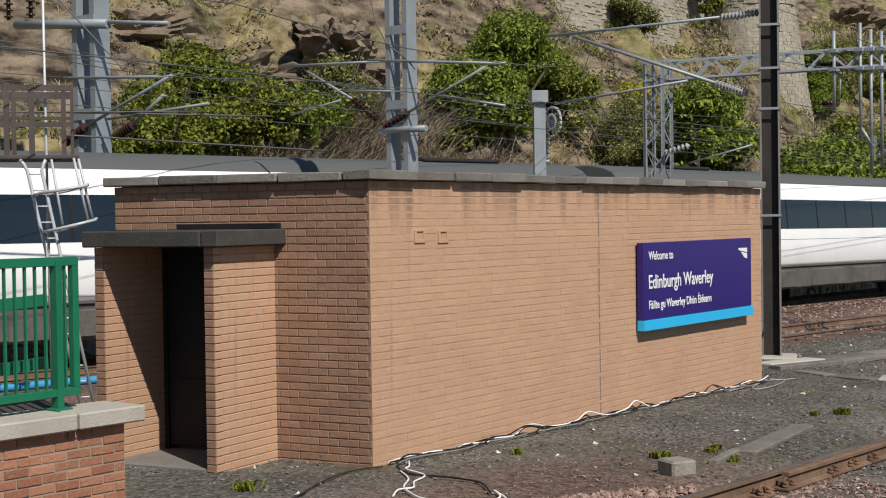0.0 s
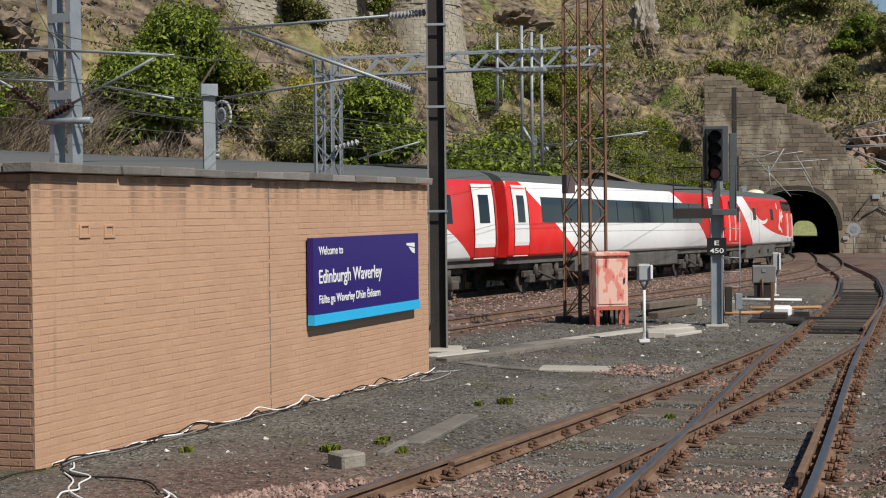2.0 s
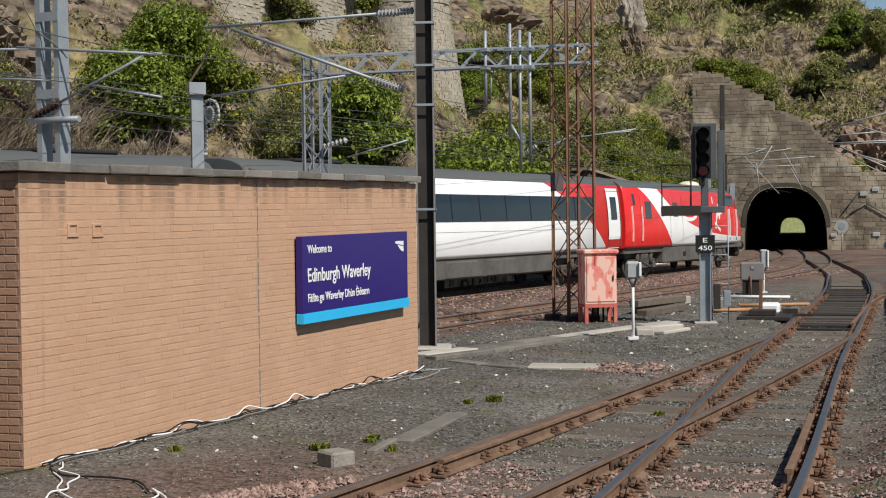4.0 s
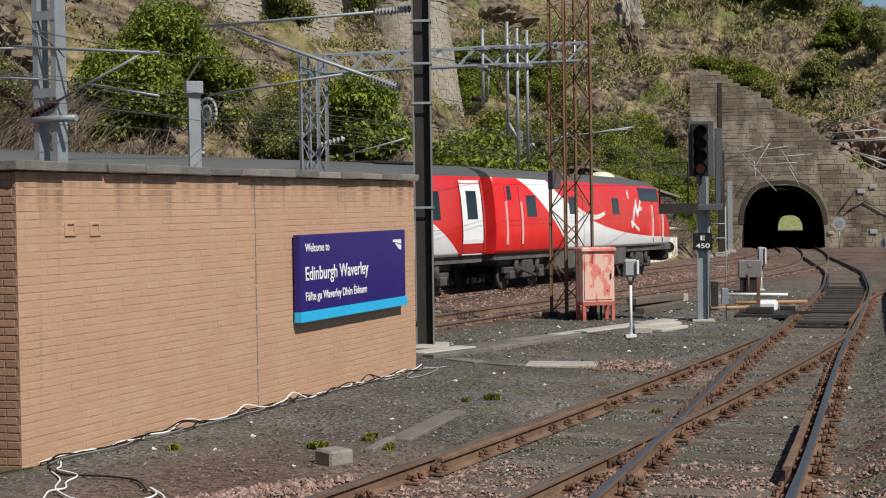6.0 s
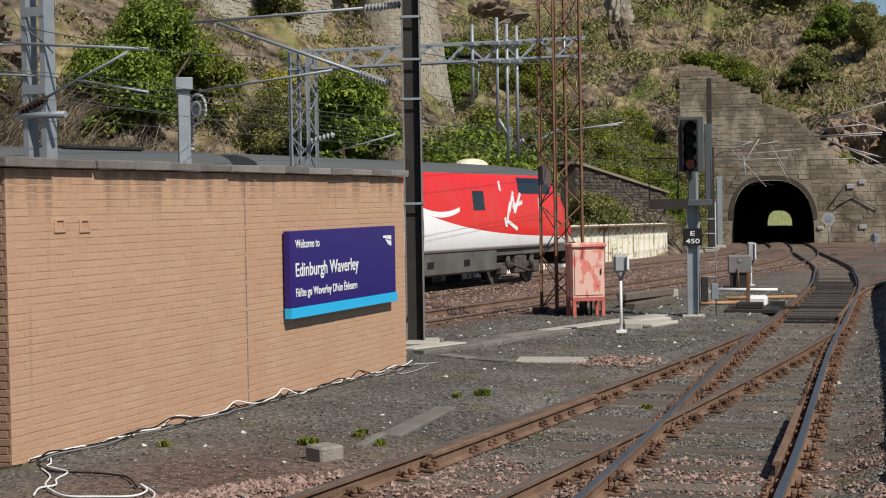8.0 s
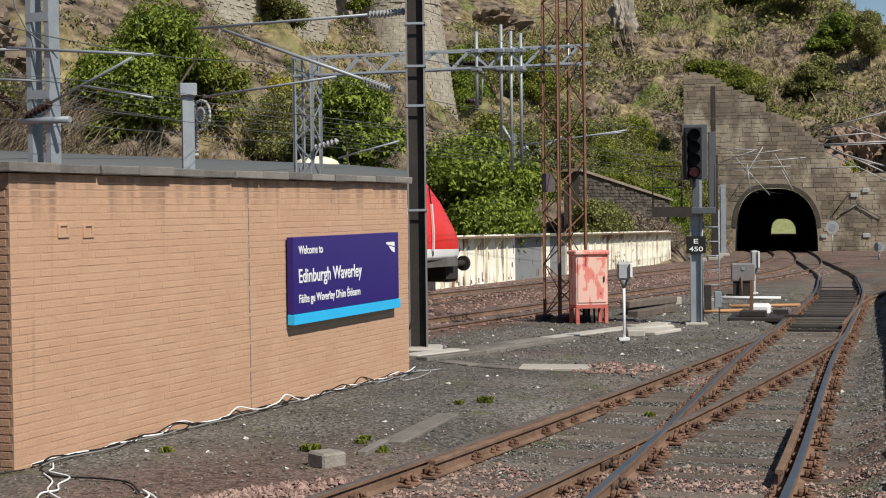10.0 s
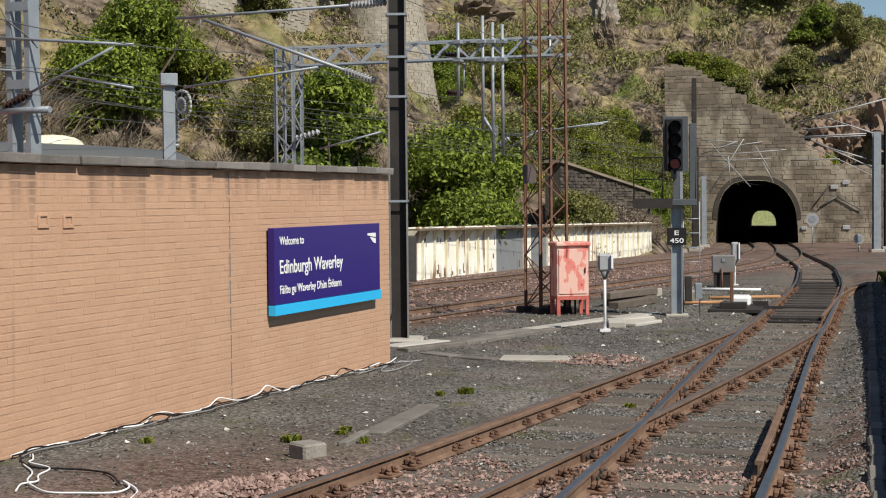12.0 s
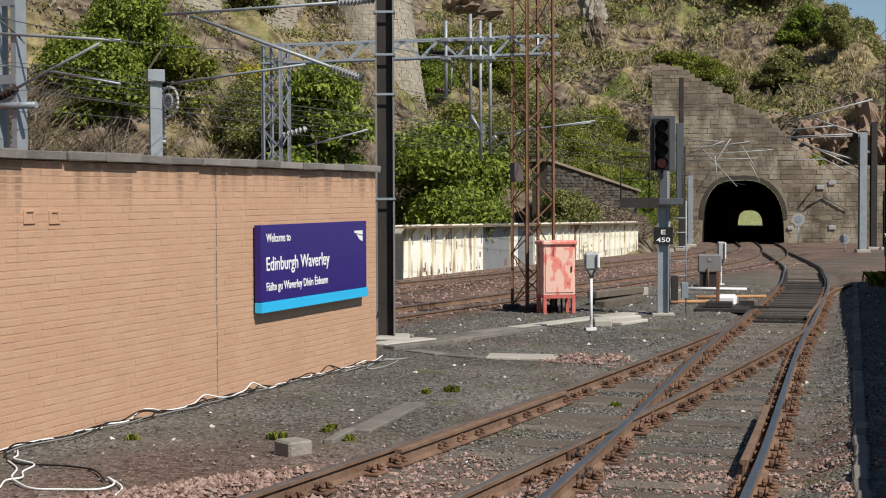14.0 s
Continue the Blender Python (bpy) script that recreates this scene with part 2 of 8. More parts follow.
# ---- ground ----
def build_ground():
    xs = list(np.arange(-10, 60, 0.28)) + list(np.arange(60, 130, 1.5))
    ys = list(np.arange(-4, 13, 0.28)) + list(np.arange(13, 30, 0.6))
    xs = [-3000, -800, -200, -60, -25] + xs + [140, 160, 300, 900, 3000]
    ys = [-3000, -800, -200, -60, -20, -9] + ys + [34, 45, 80, 200, 800, 3000]
    X, Y = np.meshgrid(xs, ys, indexing="ij")
    Z = ground_z(X, Y)
    Z -= 0.0068 * (np.clip(X, 125, 520) - 125)
    Z = np.where((Y > 18.3) & (X < 45) & (X > -80), np.minimum(Z, np.interp(X, [-80, 16, 45], [-0.5, -0.5, -0.63])), Z)
    rng = np.random.RandomState(3)
    Z += rng.uniform(-0.014, 0.012, Z.shape)
    n, m = X.shape
    V3 = np.stack([X, Y, Z], -1).reshape(-1, 3)
    i = np.arange(n - 1)[:, None] * m + np.arange(m - 1)[None, :]
    F = np.stack([i, i + m, i + m + 1, i + 1], -1).reshape(-1, 4)
    me = bpy.data.meshes.new("ground")
    me.from_pydata(V3.tolist(), [], F.tolist())
    me.polygons.foreach_set("use_smooth", [True] * len(me.polygons))
    me.materials.append(GROUND)
    return tagged(new("ground", me), "grey-brown gravel and ballast of the railway yard", "ground", kind="structure")


def ground_material():
    m = bpy.data.materials.new("yard_ground")
    m.use_nodes = True
    nt = m.node_tree
    N, L = nt.nodes, nt.links
    b = N["Principled BSDF"]
    b.inputs["Roughness"].default_value = 0.95
    b.inputs["Specular IOR Level"].default_value = 0.2
    tc = N.new("ShaderNodeTexCoord")

    def noise_of(scale, detail=4):
        n = N.new("ShaderNodeTexNoise")
        n.inputs["Scale"].default_value, n.inputs["Detail"].default_value = scale, detail
        L.new(tc.outputs["Object"], n.inputs["Vector"])
        return n.outputs["Fac"]

    def ramp_of(src, lo, hi, p0=0.3, p1=0.7):
        r = N.new("ShaderNodeValToRGB")
        r.color_ramp.elements[0].position, r.color_ramp.elements[1].position = p0, p1
        r.color_ramp.elements[0].color, r.color_ramp.elements[1].color = (*lo, 1), (*hi, 1)
        L.new(src, r.inputs[0])
        return r.outputs[0]

    def mixed(fac, a, b2):
        x = N.new("ShaderNodeMix")
        x.data_type = "RGBA"
        L.new(fac, x.inputs["Factor"])
        L.new(a, x.inputs["A"])
        L.new(b2, x.inputs["B"])
        return x.outputs["Result"]

    vor = N.new("ShaderNodeTexVoronoi")
    vor.inputs["Scale"].default_value = 24
    L.new(tc.outputs["Object"], vor.inputs["Vector"])
    bw = N.new("ShaderNodeSeparateColor")
    L.new(vor.outputs["Color"], bw.inputs[0])
    grey = ramp_of(bw.outputs[0], (0.068, 0.064, 0.056), (0.215, 0.203, 0.18), 0.05, 1.0)
    pink = ramp_of(bw.outputs[1], (0.10, 0.063, 0.049), (0.28, 0.198, 0.163), 0.05, 1.0)
    moss = ramp_of(bw.outputs[2], (0.075, 0.075, 0.03), (0.17, 0.165, 0.085), 0.1, 0.95)
    # reddish ballast: wide patches between and beside the rails, everywhere under the far lines
    sep = N.new("ShaderNodeSeparateXYZ")
    L.new(tc.outputs["Object"], sep.inputs[0])

    def band(src, lo, hi, soft):
        a = N.new("ShaderNodeMapRange")
        a.inputs["From Min"].default_value, a.inputs["From Max"].default_value = lo - soft, lo + soft
        c = N.new("ShaderNodeMapRange")
        c.inputs["From Min"].default_value, c.inputs["From Max"].default_value = hi - soft, hi + soft
        c.inputs["To Min"].default_value, c.inputs["To Max"].default_value = 1, 0
        L.new(src, a.inputs["Value"])
        L.new(src, c.inputs["Value"])
        k = N.new("ShaderNodeMath")
        k.operation = "MULTIPLY"
        L.new(a.outputs[0], k.inputs[0])
        L.new(c.outputs[0], k.inputs[1])
        return k.outputs[0]

    def op(kind, a, b2):
        k = N.new("ShaderNodeMath")
        k.operation = kind
        k.use_clamp = True
        for i, s in enumerate((a, b2)):
            if isinstance(s, float):
                k.inputs[i].default_value = s
            else:
                L.new(s, k.inputs[i])
        return k.outputs[0]

    far = band(sep.outputs[1], 12.7, 40.0, 0.3)
    near = op("MULTIPLY", band(sep.outputs[0], 3.0, 12.6, 1.5), band(sep.outputs[1], 2.9, 8.4, 0.6))
    east = op("MULTIPLY", band(sep.outputs[0], 46.0, 400.0, 5.0), ramp_of(noise_of(0.22, 5), (0.15, 0.15, 0.15), (0.95, 0.95, 0.95), 0.4, 0.62))
    wob = ramp_of(noise_of(0.6), (0, 0, 0), (1, 1, 1), 0.42, 0.58)
    south = op("MULTIPLY", band(sep.outputs[1], -40.0, 3.0, 0.5), wob)
    some = op("MULTIPLY", ramp_of(noise_of(0.35), (0, 0, 0), (1, 1, 1), 0.54, 0.7), 0.3)
    red = op("MAXIMUM", op("MAXIMUM", far, near), op("MAXIMUM", op("MAXIMUM", east, some), south))
    base = mixed(red, grey, pink)
    green = op("MULTIPLY", ramp_of(noise_of(1.1, 6), (0, 0, 0), (1, 1, 1), 0.56, 0.7), 0.7)
    base = mixed(green, base, moss)
    dirt = ramp_of(noise_of(0.5, 6), (0.62, 0.6, 0.57), (1.12, 1.1, 1.08), 0.3, 0.7)
    mul = N.new("ShaderNodeMix")
    mul.data_type, mul.blend_type = "RGBA", "MULTIPLY"
    mul.inputs["Factor"].default_value = 1
    L.new(base, mul.inputs["A"])
    L.new(dirt, mul.inputs["B"])
    L.new(mul.outputs["Result"], b.inputs["Base Color"])
    bp = N.new("ShaderNodeBump")
    bp.inputs["Strength"].default_value, bp.inputs["Distance"].default_value = 0.9, 0.03
    L.new(vor.outputs["Distance"], bp.inputs["Height"])
    L.new(bp.outputs[0], b.inputs["Normal"])
    return m


GROUND = ground_material()
build_ground()


# ---- hillside ----
def hill_z(x, y):
    """North bank, rising in steps of slope, joined to the rock over the tunnel."""
    toe = 24.6 + max(0.0, min(x, 121) - 85) * 0.16
    s = y - toe
    n1 = noise.fractal(Vector((x * 0.05, y * 0.05, 3.1)), 1.0, 2.0, 5) * 2.2
    n2 = noise.fractal(Vector((x * 0.22, y * 0.22, 7.7)), 0.9, 2.1, 4) * 0.7
    n3 = (1 - abs(noise.noise(Vector((x * 0.16 + y * 0.1, y * 0.3 - x * 0.05, 1.7))))) ** 3 * 1.5 - 0.6
    n2 += n3 + (abs(noise.noise(Vector((x * 0.55 - y * 0.25, y * 0.6, 5.5)))) - 0.25) * 0.9 + noise.cell(Vector((x * 0.5 + y * 0.2, y * 0.55, 2.0))) * 0.22
    up = max(s, 0.0)
    z = -1.0 + min(s, 0) * 1.5 + 0.55 * min(up, 5) + 0.74 * max(0, min(up - 5, 40)) + 0.25 * max(0, up - 45)
    z += (n1 + n2) * min(up / 5, 1)
    z += float(np.interp(x, [38, 48, 62, 76, 82], [0, 2.3, 1.9, 0.8, 0])) * math.exp(-((y - 39.3) / 3.2) ** 2)
    e = x - 124.5
    ee = max(e, 0.0)
    ez = -6 + min(e, 0) * 3 + min(ee * 2.2, 13) + 0.45 * min(ee, 60)
    ez = min(ez, 13.2 + 0.78 * (y - 18.0)) + (n1 + n2) * min(ee / 6, 1)
    return max(z, ez, -6.0)


def build_hill():
    xs = np.concatenate([np.arange(-60, 10, 2.5), np.arange(10, 100, 0.6), np.arange(100, 117, 1.6), np.arange(117, 141, 0.6), np.arange(141, 200, 1.6), np.arange(200, 330, 6)])
    ys = np.concatenate([np.arange(-110, 12, 3.5), np.arange(12, 26, 1.4), np.arange(26, 58, 0.5), np.arange(58, 62, 0.9), np.arange(62, 180, 5)])
    V3 = [(x, y, hill_z(x, y)) for x in xs for y in ys]
    n, m = len(xs), len(ys)
    F = []
    for i in range(n - 1):
        for j in range(m - 1):
            a = i * m + j
            q = (a, a + m, a + m + 1, a + 1)
            mx, my, mz = (sum(V3[k][c] for k in q) / 4 for c in range(3))
            lat = (mx - 121.5) * -0.218 + (my - 27.15) * 0.976
            if 116 < mx < 140 and abs(lat) < 4.2 and min(V3[k][2] for k in q) < 3.9:
                continue     # the tunnel's mouth
            if max(V3[k][2] for k in q) > -4.0:
                F.append(q)
    me = bpy.data.meshes.new("hillside")
    me.from_pydata([tuple(map(float, v)) for v in V3], [], F)
    me.polygons.foreach_set("use_smooth", [True] * len(me.polygons))
    me.materials.append(HILL)
    return tagged(new("hillside", me), "steep hillside of dry grass, scrub and brown rock", "hillside", kind="structure")


def hill_material():
    m = bpy.data.materials.new("dry_grass_and_rock")
    m.use_nodes = True
    nt = m.node_tree
    N, L = nt.nodes, nt.links
    b = N["Principled BSDF"]
    b.inputs["Roughness"].default_value = 1.0
    b.inputs["Specular IOR Level"].default_value = 0.1
    tc = N.new("ShaderNodeTexCoord")

    def noise_of(scale, detail=6, st=(1, 1, 1)):
        mp = N.new("ShaderNodeMapping")
        mp.inputs["Scale"].default_value = st
        L.new(tc.outputs["Object"], mp.inputs[0])
        n = N.new("ShaderNodeTexNoise")
        n.inputs["Scale"].default_value, n.inputs["Detail"].default_value = scale, detail
        L.new(mp.outputs[0], n.inputs["Vector"])
        return n.outputs["Fac"]

    def ramp_of(src, stops):
        r = N.new("ShaderNodeValToRGB")
        e = r.color_ramp.elements
        for k, (p, c) in enumerate(stops):
            q = e[k] if k < 2 else e.new(p)
            q.position, q.color = p, (*c, 1)
        L.new(src, r.inputs[0])
        return r.outputs[0]

    def mixed(fac, a, b2):
        x = N.new("ShaderNodeMix")
        x.data_type = "RGBA"
        L.new(fac, x.inputs["Factor"])
        L.new(a, x.inputs["A"])
        L.new(b2, x.inputs["B"])
        return x.outputs["Result"]

    straw = ramp_of(noise_of(1.6, 8), [(0.32, (0.095, 0.075, 0.036)), (0.7, (0.39, 0.315, 0.17))])
    rock = ramp_of(noise_of(0.9, 9, (1, 1, 2.5)), [(0.34, (0.03, 0.023, 0.017)), (0.66, (0.29, 0.225, 0.16))])
    grass = ramp_of(noise_of(2.2, 8), [(0.3, (0.06, 0.08, 0.02)), (0.7, (0.22, 0.245, 0.065))])
    base = mixed(ramp_of(noise_of(0.2, 9), [(0.45, (0, 0, 0)), (0.50, (1, 1, 1))]), straw, rock)
    base = mixed(ramp_of(noise_of(0.11, 6, (1.3, 1, 1)), [(0.55, (0, 0, 0)), (0.68, (1, 1, 1))]), base, grass)
    L.new(base, b.inputs["Base Color"])
    bp = N.new("ShaderNodeBump")
    bp.inputs["Strength"].default_value, bp.inputs["Distance"].default_value = 1.0, 0.5
    L.new(noise_of(2.2, 10), bp.inputs["Height"])
    L.new(bp.outputs[0], b.inputs["Normal"])
    return m


HILL = hill_material()
build_hill()


# ---- the brick hut ----
HC, HE, HI = Vector((10.63, 9.35)), Vector((20.11, 10.04)), Vector((10.41, 10.5))
WD = (HE - HC).normalized()
LD = (HI - HC).normalized()
WALL_LEN, SIDE_LEN, WALL_TOP = 9.505, 3.06, 2.69
COURSE, BRICK_L = 0.0747, 0.2245


def along(base, d):
    """A frame on a wall: x along the wall, y into it, z up, at the point base."""
    m = Matrix.Identity(4)
    d3 = Vector((d.x, d.y, 0))
    n3 = Vector((-d.y, d.x, 0))
    for i, c in enumerate((d3, n3, Vector((0, 0, 1)))):
        m.col[i][:3] = c
    m.translation = (base.x, base.y, 0)
    return m


def brick_grid(length, z0, z1, skip=None):
    """(x, z, length) for each brick of a stretcher-bond wall; skip(x0, x1, z) leaves one out."""
    out = []
    rows = int(math.ceil((z1 - z0) / COURSE))
    for r in range(rows):
        z = z0 + r * COURSE
        x = -(BRICK_L / 2) * (r % 2)
        while x < length - 0.01:
            a, b = max(x, 0), min(x + BRICK_L, length)
            if b - a > 0.03 and not (skip and skip(a, b, z)):
                out.append((a, z, b - a))
            x += BRICK_L
    return out


def add_brick(bm, x, z, w, joint=0.010, proud=0.010, jx=None, dx=0.0, dz=0.0):
    jx = joint if jx is None else jx
    x0, x1, z0, z1 = x + jx / 2, x + w - jx / 2, z + joint / 2 + dz, z + COURSE - joint / 2 + dz
    c = 0.004
    cx = min(0.004, jx * 0.4)
    A = [(x0, 0.0, z0), (x1, 0.0, z0), (x1, 0.0, z1), (x0, 0.0, z1)]
    B = [(x0 + cx, -proud + dx, z0 + c), (x1 - cx, -proud + dx, z0 + c), (x1 - cx, -proud + dx, z1 - c), (x0 + cx, -proud + dx, z1 - c)]
    va, vb = [bm.verts.new(p) for p in A], [bm.verts.new(p) for p in B]
    bm.faces.new(vb)
    for k in range(4):
        bm.faces.new((va[k], va[(k + 1) % 4], vb[(k + 1) % 4], vb[k]))


def build_hut():
    hut = thing("brick_hut", Matrix.Identity(4), "low flat-roofed brick trackside hut painted pale terracotta on one side", "building")
    far_e = HE + Vector((-WD.y, WD.x)) * 3.2
    far_l = HC + LD * SIDE_LEN
    # core walls
    bm = bmesh.new()
    bm_prism(bm, [tuple(HC), tuple(HE), tuple(far_e), tuple(far_l)], -0.5, WALL_TOP)
    core = part("wall_core", bm, M["mortar"], hut)
    # long painted face
    mw = along(HC, WD)
    rnd = random.Random(5)
    bm = bmesh.new()
    bm_box(bm, (0.0, -0.004, -0.35), (WALL_LEN, 0.004, WALL_TOP))
    part("render_coat", bm, M["mortar_paint"], hut, m=mw)
    bm = bmesh.new()
    vents = ((0.81, 2.15), (1.22, 2.14))

    for x, z, w in brick_grid(WALL_LEN, -0.224, WALL_TOP - COURSE * 0.9):
        if abs(x + w / 2 - 4.52) < 0.02:
            continue
        add_brick(bm, x, z, w, joint=0.011, jx=0.0002, proud=0.0062, dx=rnd.uniform(-0.0018, 0.0018), dz=rnd.uniform(-0.0022, 0.0022))
    part("painted_brickwork", bm, M["brick_paint"], hut, "terracotta masonry paint over brick courses", kind="stuff", m=mw)
    for vx, vz in vents:
        bm = boxes(((vx - 0.09, -0.022, vz - 0.066), (vx - 0.055, -0.002, vz + 0.066)), ((vx + 0.055, -0.022, vz - 0.066), (vx + 0.09, -0.002, vz + 0.066)),
                   ((vx - 0.055, -0.022, vz + 0.045), (vx + 0.055, -0.002, vz + 0.066)), ((vx - 0.055, -0.022, vz - 0.066), (vx + 0.055, -0.002, vz - 0.03)), bevel=0.002)
        vent = part("air_brick", bm, M["brick_paint"], hut, "painted air brick with a recessed grille", m=mw)
        part("grille", boxes(((vx - 0.055, -0.008, vz - 0.03), (vx + 0.055, -0.002, vz + 0.045))), M["mortar_paint"], vent)
    # movement joint down the face
    bm = bmesh.new()
    for k in range(9):
        z0 = -0.2 + k * 0.325
        bm_box(bm, (4.515 + rnd.uniform(-0.004, 0.004), -0.011, z0), (4.531, -0.003, z0 + 0.28))
    part("movement_joint", bm, M["flange"], hut, "cracked vertical joint filler", m=mw)
    # coping stones
    def copings(m, length, n, rev=False):
        for k in range(n):
            a, b = k * length / n, (k + 1) * length / n
            bm = bmesh.new()
            a, b = a - (0.1 if rev and not k else 0), b + rnd.uniform(-0.01, 0.0)
            c = (a + b) / 2
            bm_box(bm, (a + 0.004 - c, -0.09 + rnd.uniform(-0.014, 0.012), 0), (b - 0.004 - c, 0.24, 0.098 + rnd.uniform(-0.012, 0.006)), bevel=0.011)
            for v in bm.verts:
                v.co += Vector((rnd.uniform(-0.003, 0.003), rnd.uniform(-0.005, 0.005), rnd.uniform(-0.004, 0.004)))
            part("coping_stone", bm, M["coping"], hut, m=m @ pose(c, 0, 2.697, 0, rnd.uniform(-0.35, 0.35), 0))
    copings(mw, WALL_LEN + 0.02, 14, True)
    ml = along(HC + LD * (SIDE_LEN + 0.09), -LD)
    copings(ml, SIDE_LEN - 0.17, 4)
    bm = bmesh.new()
    inner = [HC + WD * 0.1 + LD * 0.1, HE - WD * 0.02 + LD * 0.1, far_e, far_l + WD * 0.1]
    bm_prism(bm, [tuple(p) for p in inner], 2.6, 2.775)
    part("roof", bm, M["felt"], hut, "dark felt flat roof")
    # brown gable face, brick by brick
    side = along(HC + LD * SIDE_LEN, -LD)
    px0, px1 = SIDE_LEN - 2.47, SIDE_LEN - 1.17     # where the porch meets the face

    def behind(a, b, z):
        return a > px0 - 0.15 and b < px1 + 0.03 and z < 2.2

    grid = [g for g in brick_grid(SIDE_LEN, -0.15, WALL_TOP - COURSE * 0.9, behind)]
    shared = {}
    order = sorted(grid, key=lambda g: -g[0])
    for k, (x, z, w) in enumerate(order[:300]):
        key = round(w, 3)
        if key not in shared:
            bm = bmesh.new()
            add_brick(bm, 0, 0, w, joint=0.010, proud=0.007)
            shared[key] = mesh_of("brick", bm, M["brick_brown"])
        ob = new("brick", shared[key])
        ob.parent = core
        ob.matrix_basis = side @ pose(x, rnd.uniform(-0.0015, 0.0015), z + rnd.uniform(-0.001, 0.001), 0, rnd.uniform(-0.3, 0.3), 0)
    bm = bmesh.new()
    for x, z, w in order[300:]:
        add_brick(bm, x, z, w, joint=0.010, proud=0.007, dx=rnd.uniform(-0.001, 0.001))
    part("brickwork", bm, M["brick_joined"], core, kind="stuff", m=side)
    return hut, mw


hut, HUT_FACE = build_hut()


def build_porch():
    porch = thing("porch", Matrix.Identity(4), "brick entrance porch with a dark recessed door under a concrete slab", "porch")
    out = Vector((-LD.y, LD.x))          # away from the gable
    f0 = HI + out * 1.0                  # right jamb, front
    rnd = random.Random(8)

    def wall(name, a, b, h, mat_core, mat_brick, label=""):
        """A half-brick wall from a to b (face on its right-hand side), bricks on that face."""
        d = (b - a).normalized()
        L = (b - a).length
        m = along(a, d)
        bm = bmesh.new()
        bm_box(bm, (0, 0, -0.3), (L, 0.1, h))
        w = part(name, bm, mat_core, porch, label, m=m)
        bm = bmesh.new()
        for x, z, wd in brick_grid(L, -0.15, h):
            add_brick(bm, x, z, wd, joint=0.009, jx=0.003, proud=0.007, dx=rnd.uniform(-0.001, 0.001))
        part("brickwork", bm, mat_brick, w, kind="stuff", m=Matrix.Identity(4))
        return w

    h = 2.085
    r0 = f0 - LD * 0.09
    wall("side_wall", r0, HI - LD * 0.09 - out * -0.0, h, M["mortar_paint"], M["brick_paint"], "sunlit painted porch cheek")
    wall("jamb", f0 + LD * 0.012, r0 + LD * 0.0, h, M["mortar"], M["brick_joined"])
    l_in, l_out = f0 + LD * 1.2, f0 + LD * 1.31
    wall("side_wall", l_in, l_in - out * 1.0, h, M["mortar_paint"], M["brick_paint"], "painted porch cheek half in shade")
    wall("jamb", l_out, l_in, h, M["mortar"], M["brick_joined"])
    # door leaf and frame, deep in the shade
    door = along(f0 + LD * 1.2 - out * 0.9, -LD)
    bm = boxes(((0.06, 0.0, 0.07), (1.14, 0.045, 2.0)), bevel=0.004)
    leaf = part("door", bm, M["black"], porch, "black painted panelled door, closed", m=door)
    for z0, z1 in ((0.2, 0.75), (0.95, 1.85)):
        for x0 in (0.16, 0.64):
            part("panel", boxes(((x0, -0.012, z0), (x0 + 0.4, -0.001, z1)), bevel=0.004), M["black"], leaf)
    part("door_handle", boxes(((1.0, -0.06, 1.02), (1.1, -0.02, 1.05)), bevel=0.006), M["steel"], leaf)
    part("door_frame", boxes(((0, -0.02, 0), (0.055, 0.06, 2.07)), ((1.145, -0.02, 0), (1.2, 0.06, 2.07)), ((0.055, -0.02, 2.005), (1.145, 0.06, 2.07))), M["black"], porch, m=door)
    bm = boxes(((-0.02, -0.9, -0.25), (1.22, 0.06, 0.03)), bevel=0.01)
    # darker grey than the pale concrete, to put the porch shade into the step
    part("step", bm, M["coping"], porch, "worn concrete doorstep, darkened for the porch shade", m=door)
    # canopy slab: two lengths with a joint
    slab = along(f0 + LD * 1.37, -LD)
    for a, b in ((0.0, 1.40), (1.41, 1.60)):
        bm = boxes(((a, -0.12, 2.09), (b, 1.05, 2.245)), bevel=0.012)
        part("canopy_slab", bm, M["dark_concrete"], porch, "soot-dark concrete canopy slab", m=slab)
    bm = boxes(((0.35, 0.9, 2.25), (1.55, 1.0, 2.30)))
    part("flashing", bm, M["black"], porch, m=slab)
    return porch


build_porch()


# ---- station sign ----
def text_mesh(body, size, thick=0.002, wide=1.0):
    cu = bpy.data.curves.new("text", "FONT")
    cu.body, cu.size, cu.extrude, cu.offset = body, size, thick, size * 0.012
    ob = bpy.data.objects.new("text_tmp", cu)
    me = bpy.data.meshes.new_from_object(ob)
    bpy.data.objects.remove(ob)
    me.transform(Matrix.Diagonal((wide, 1, 1, 1)))
    xs = [v.co.x for v in me.vertices]
    return me, max(xs) - min(xs), min(xs)


def lettering(body, size, width, m, material, parent):
    me, w, x0 = text_mesh(body, size)
    me.transform(Matrix.Diagonal((width / w, 1, 1, 1)) @ Matrix.Translation((-x0, 0, 0)))
    me.materials.append(material)
    ob = new("lettering", me)
    ob.parent = parent
    ob.matrix_basis = m @ pose(0, 0, 0, 90, 0, 0)
    return ob


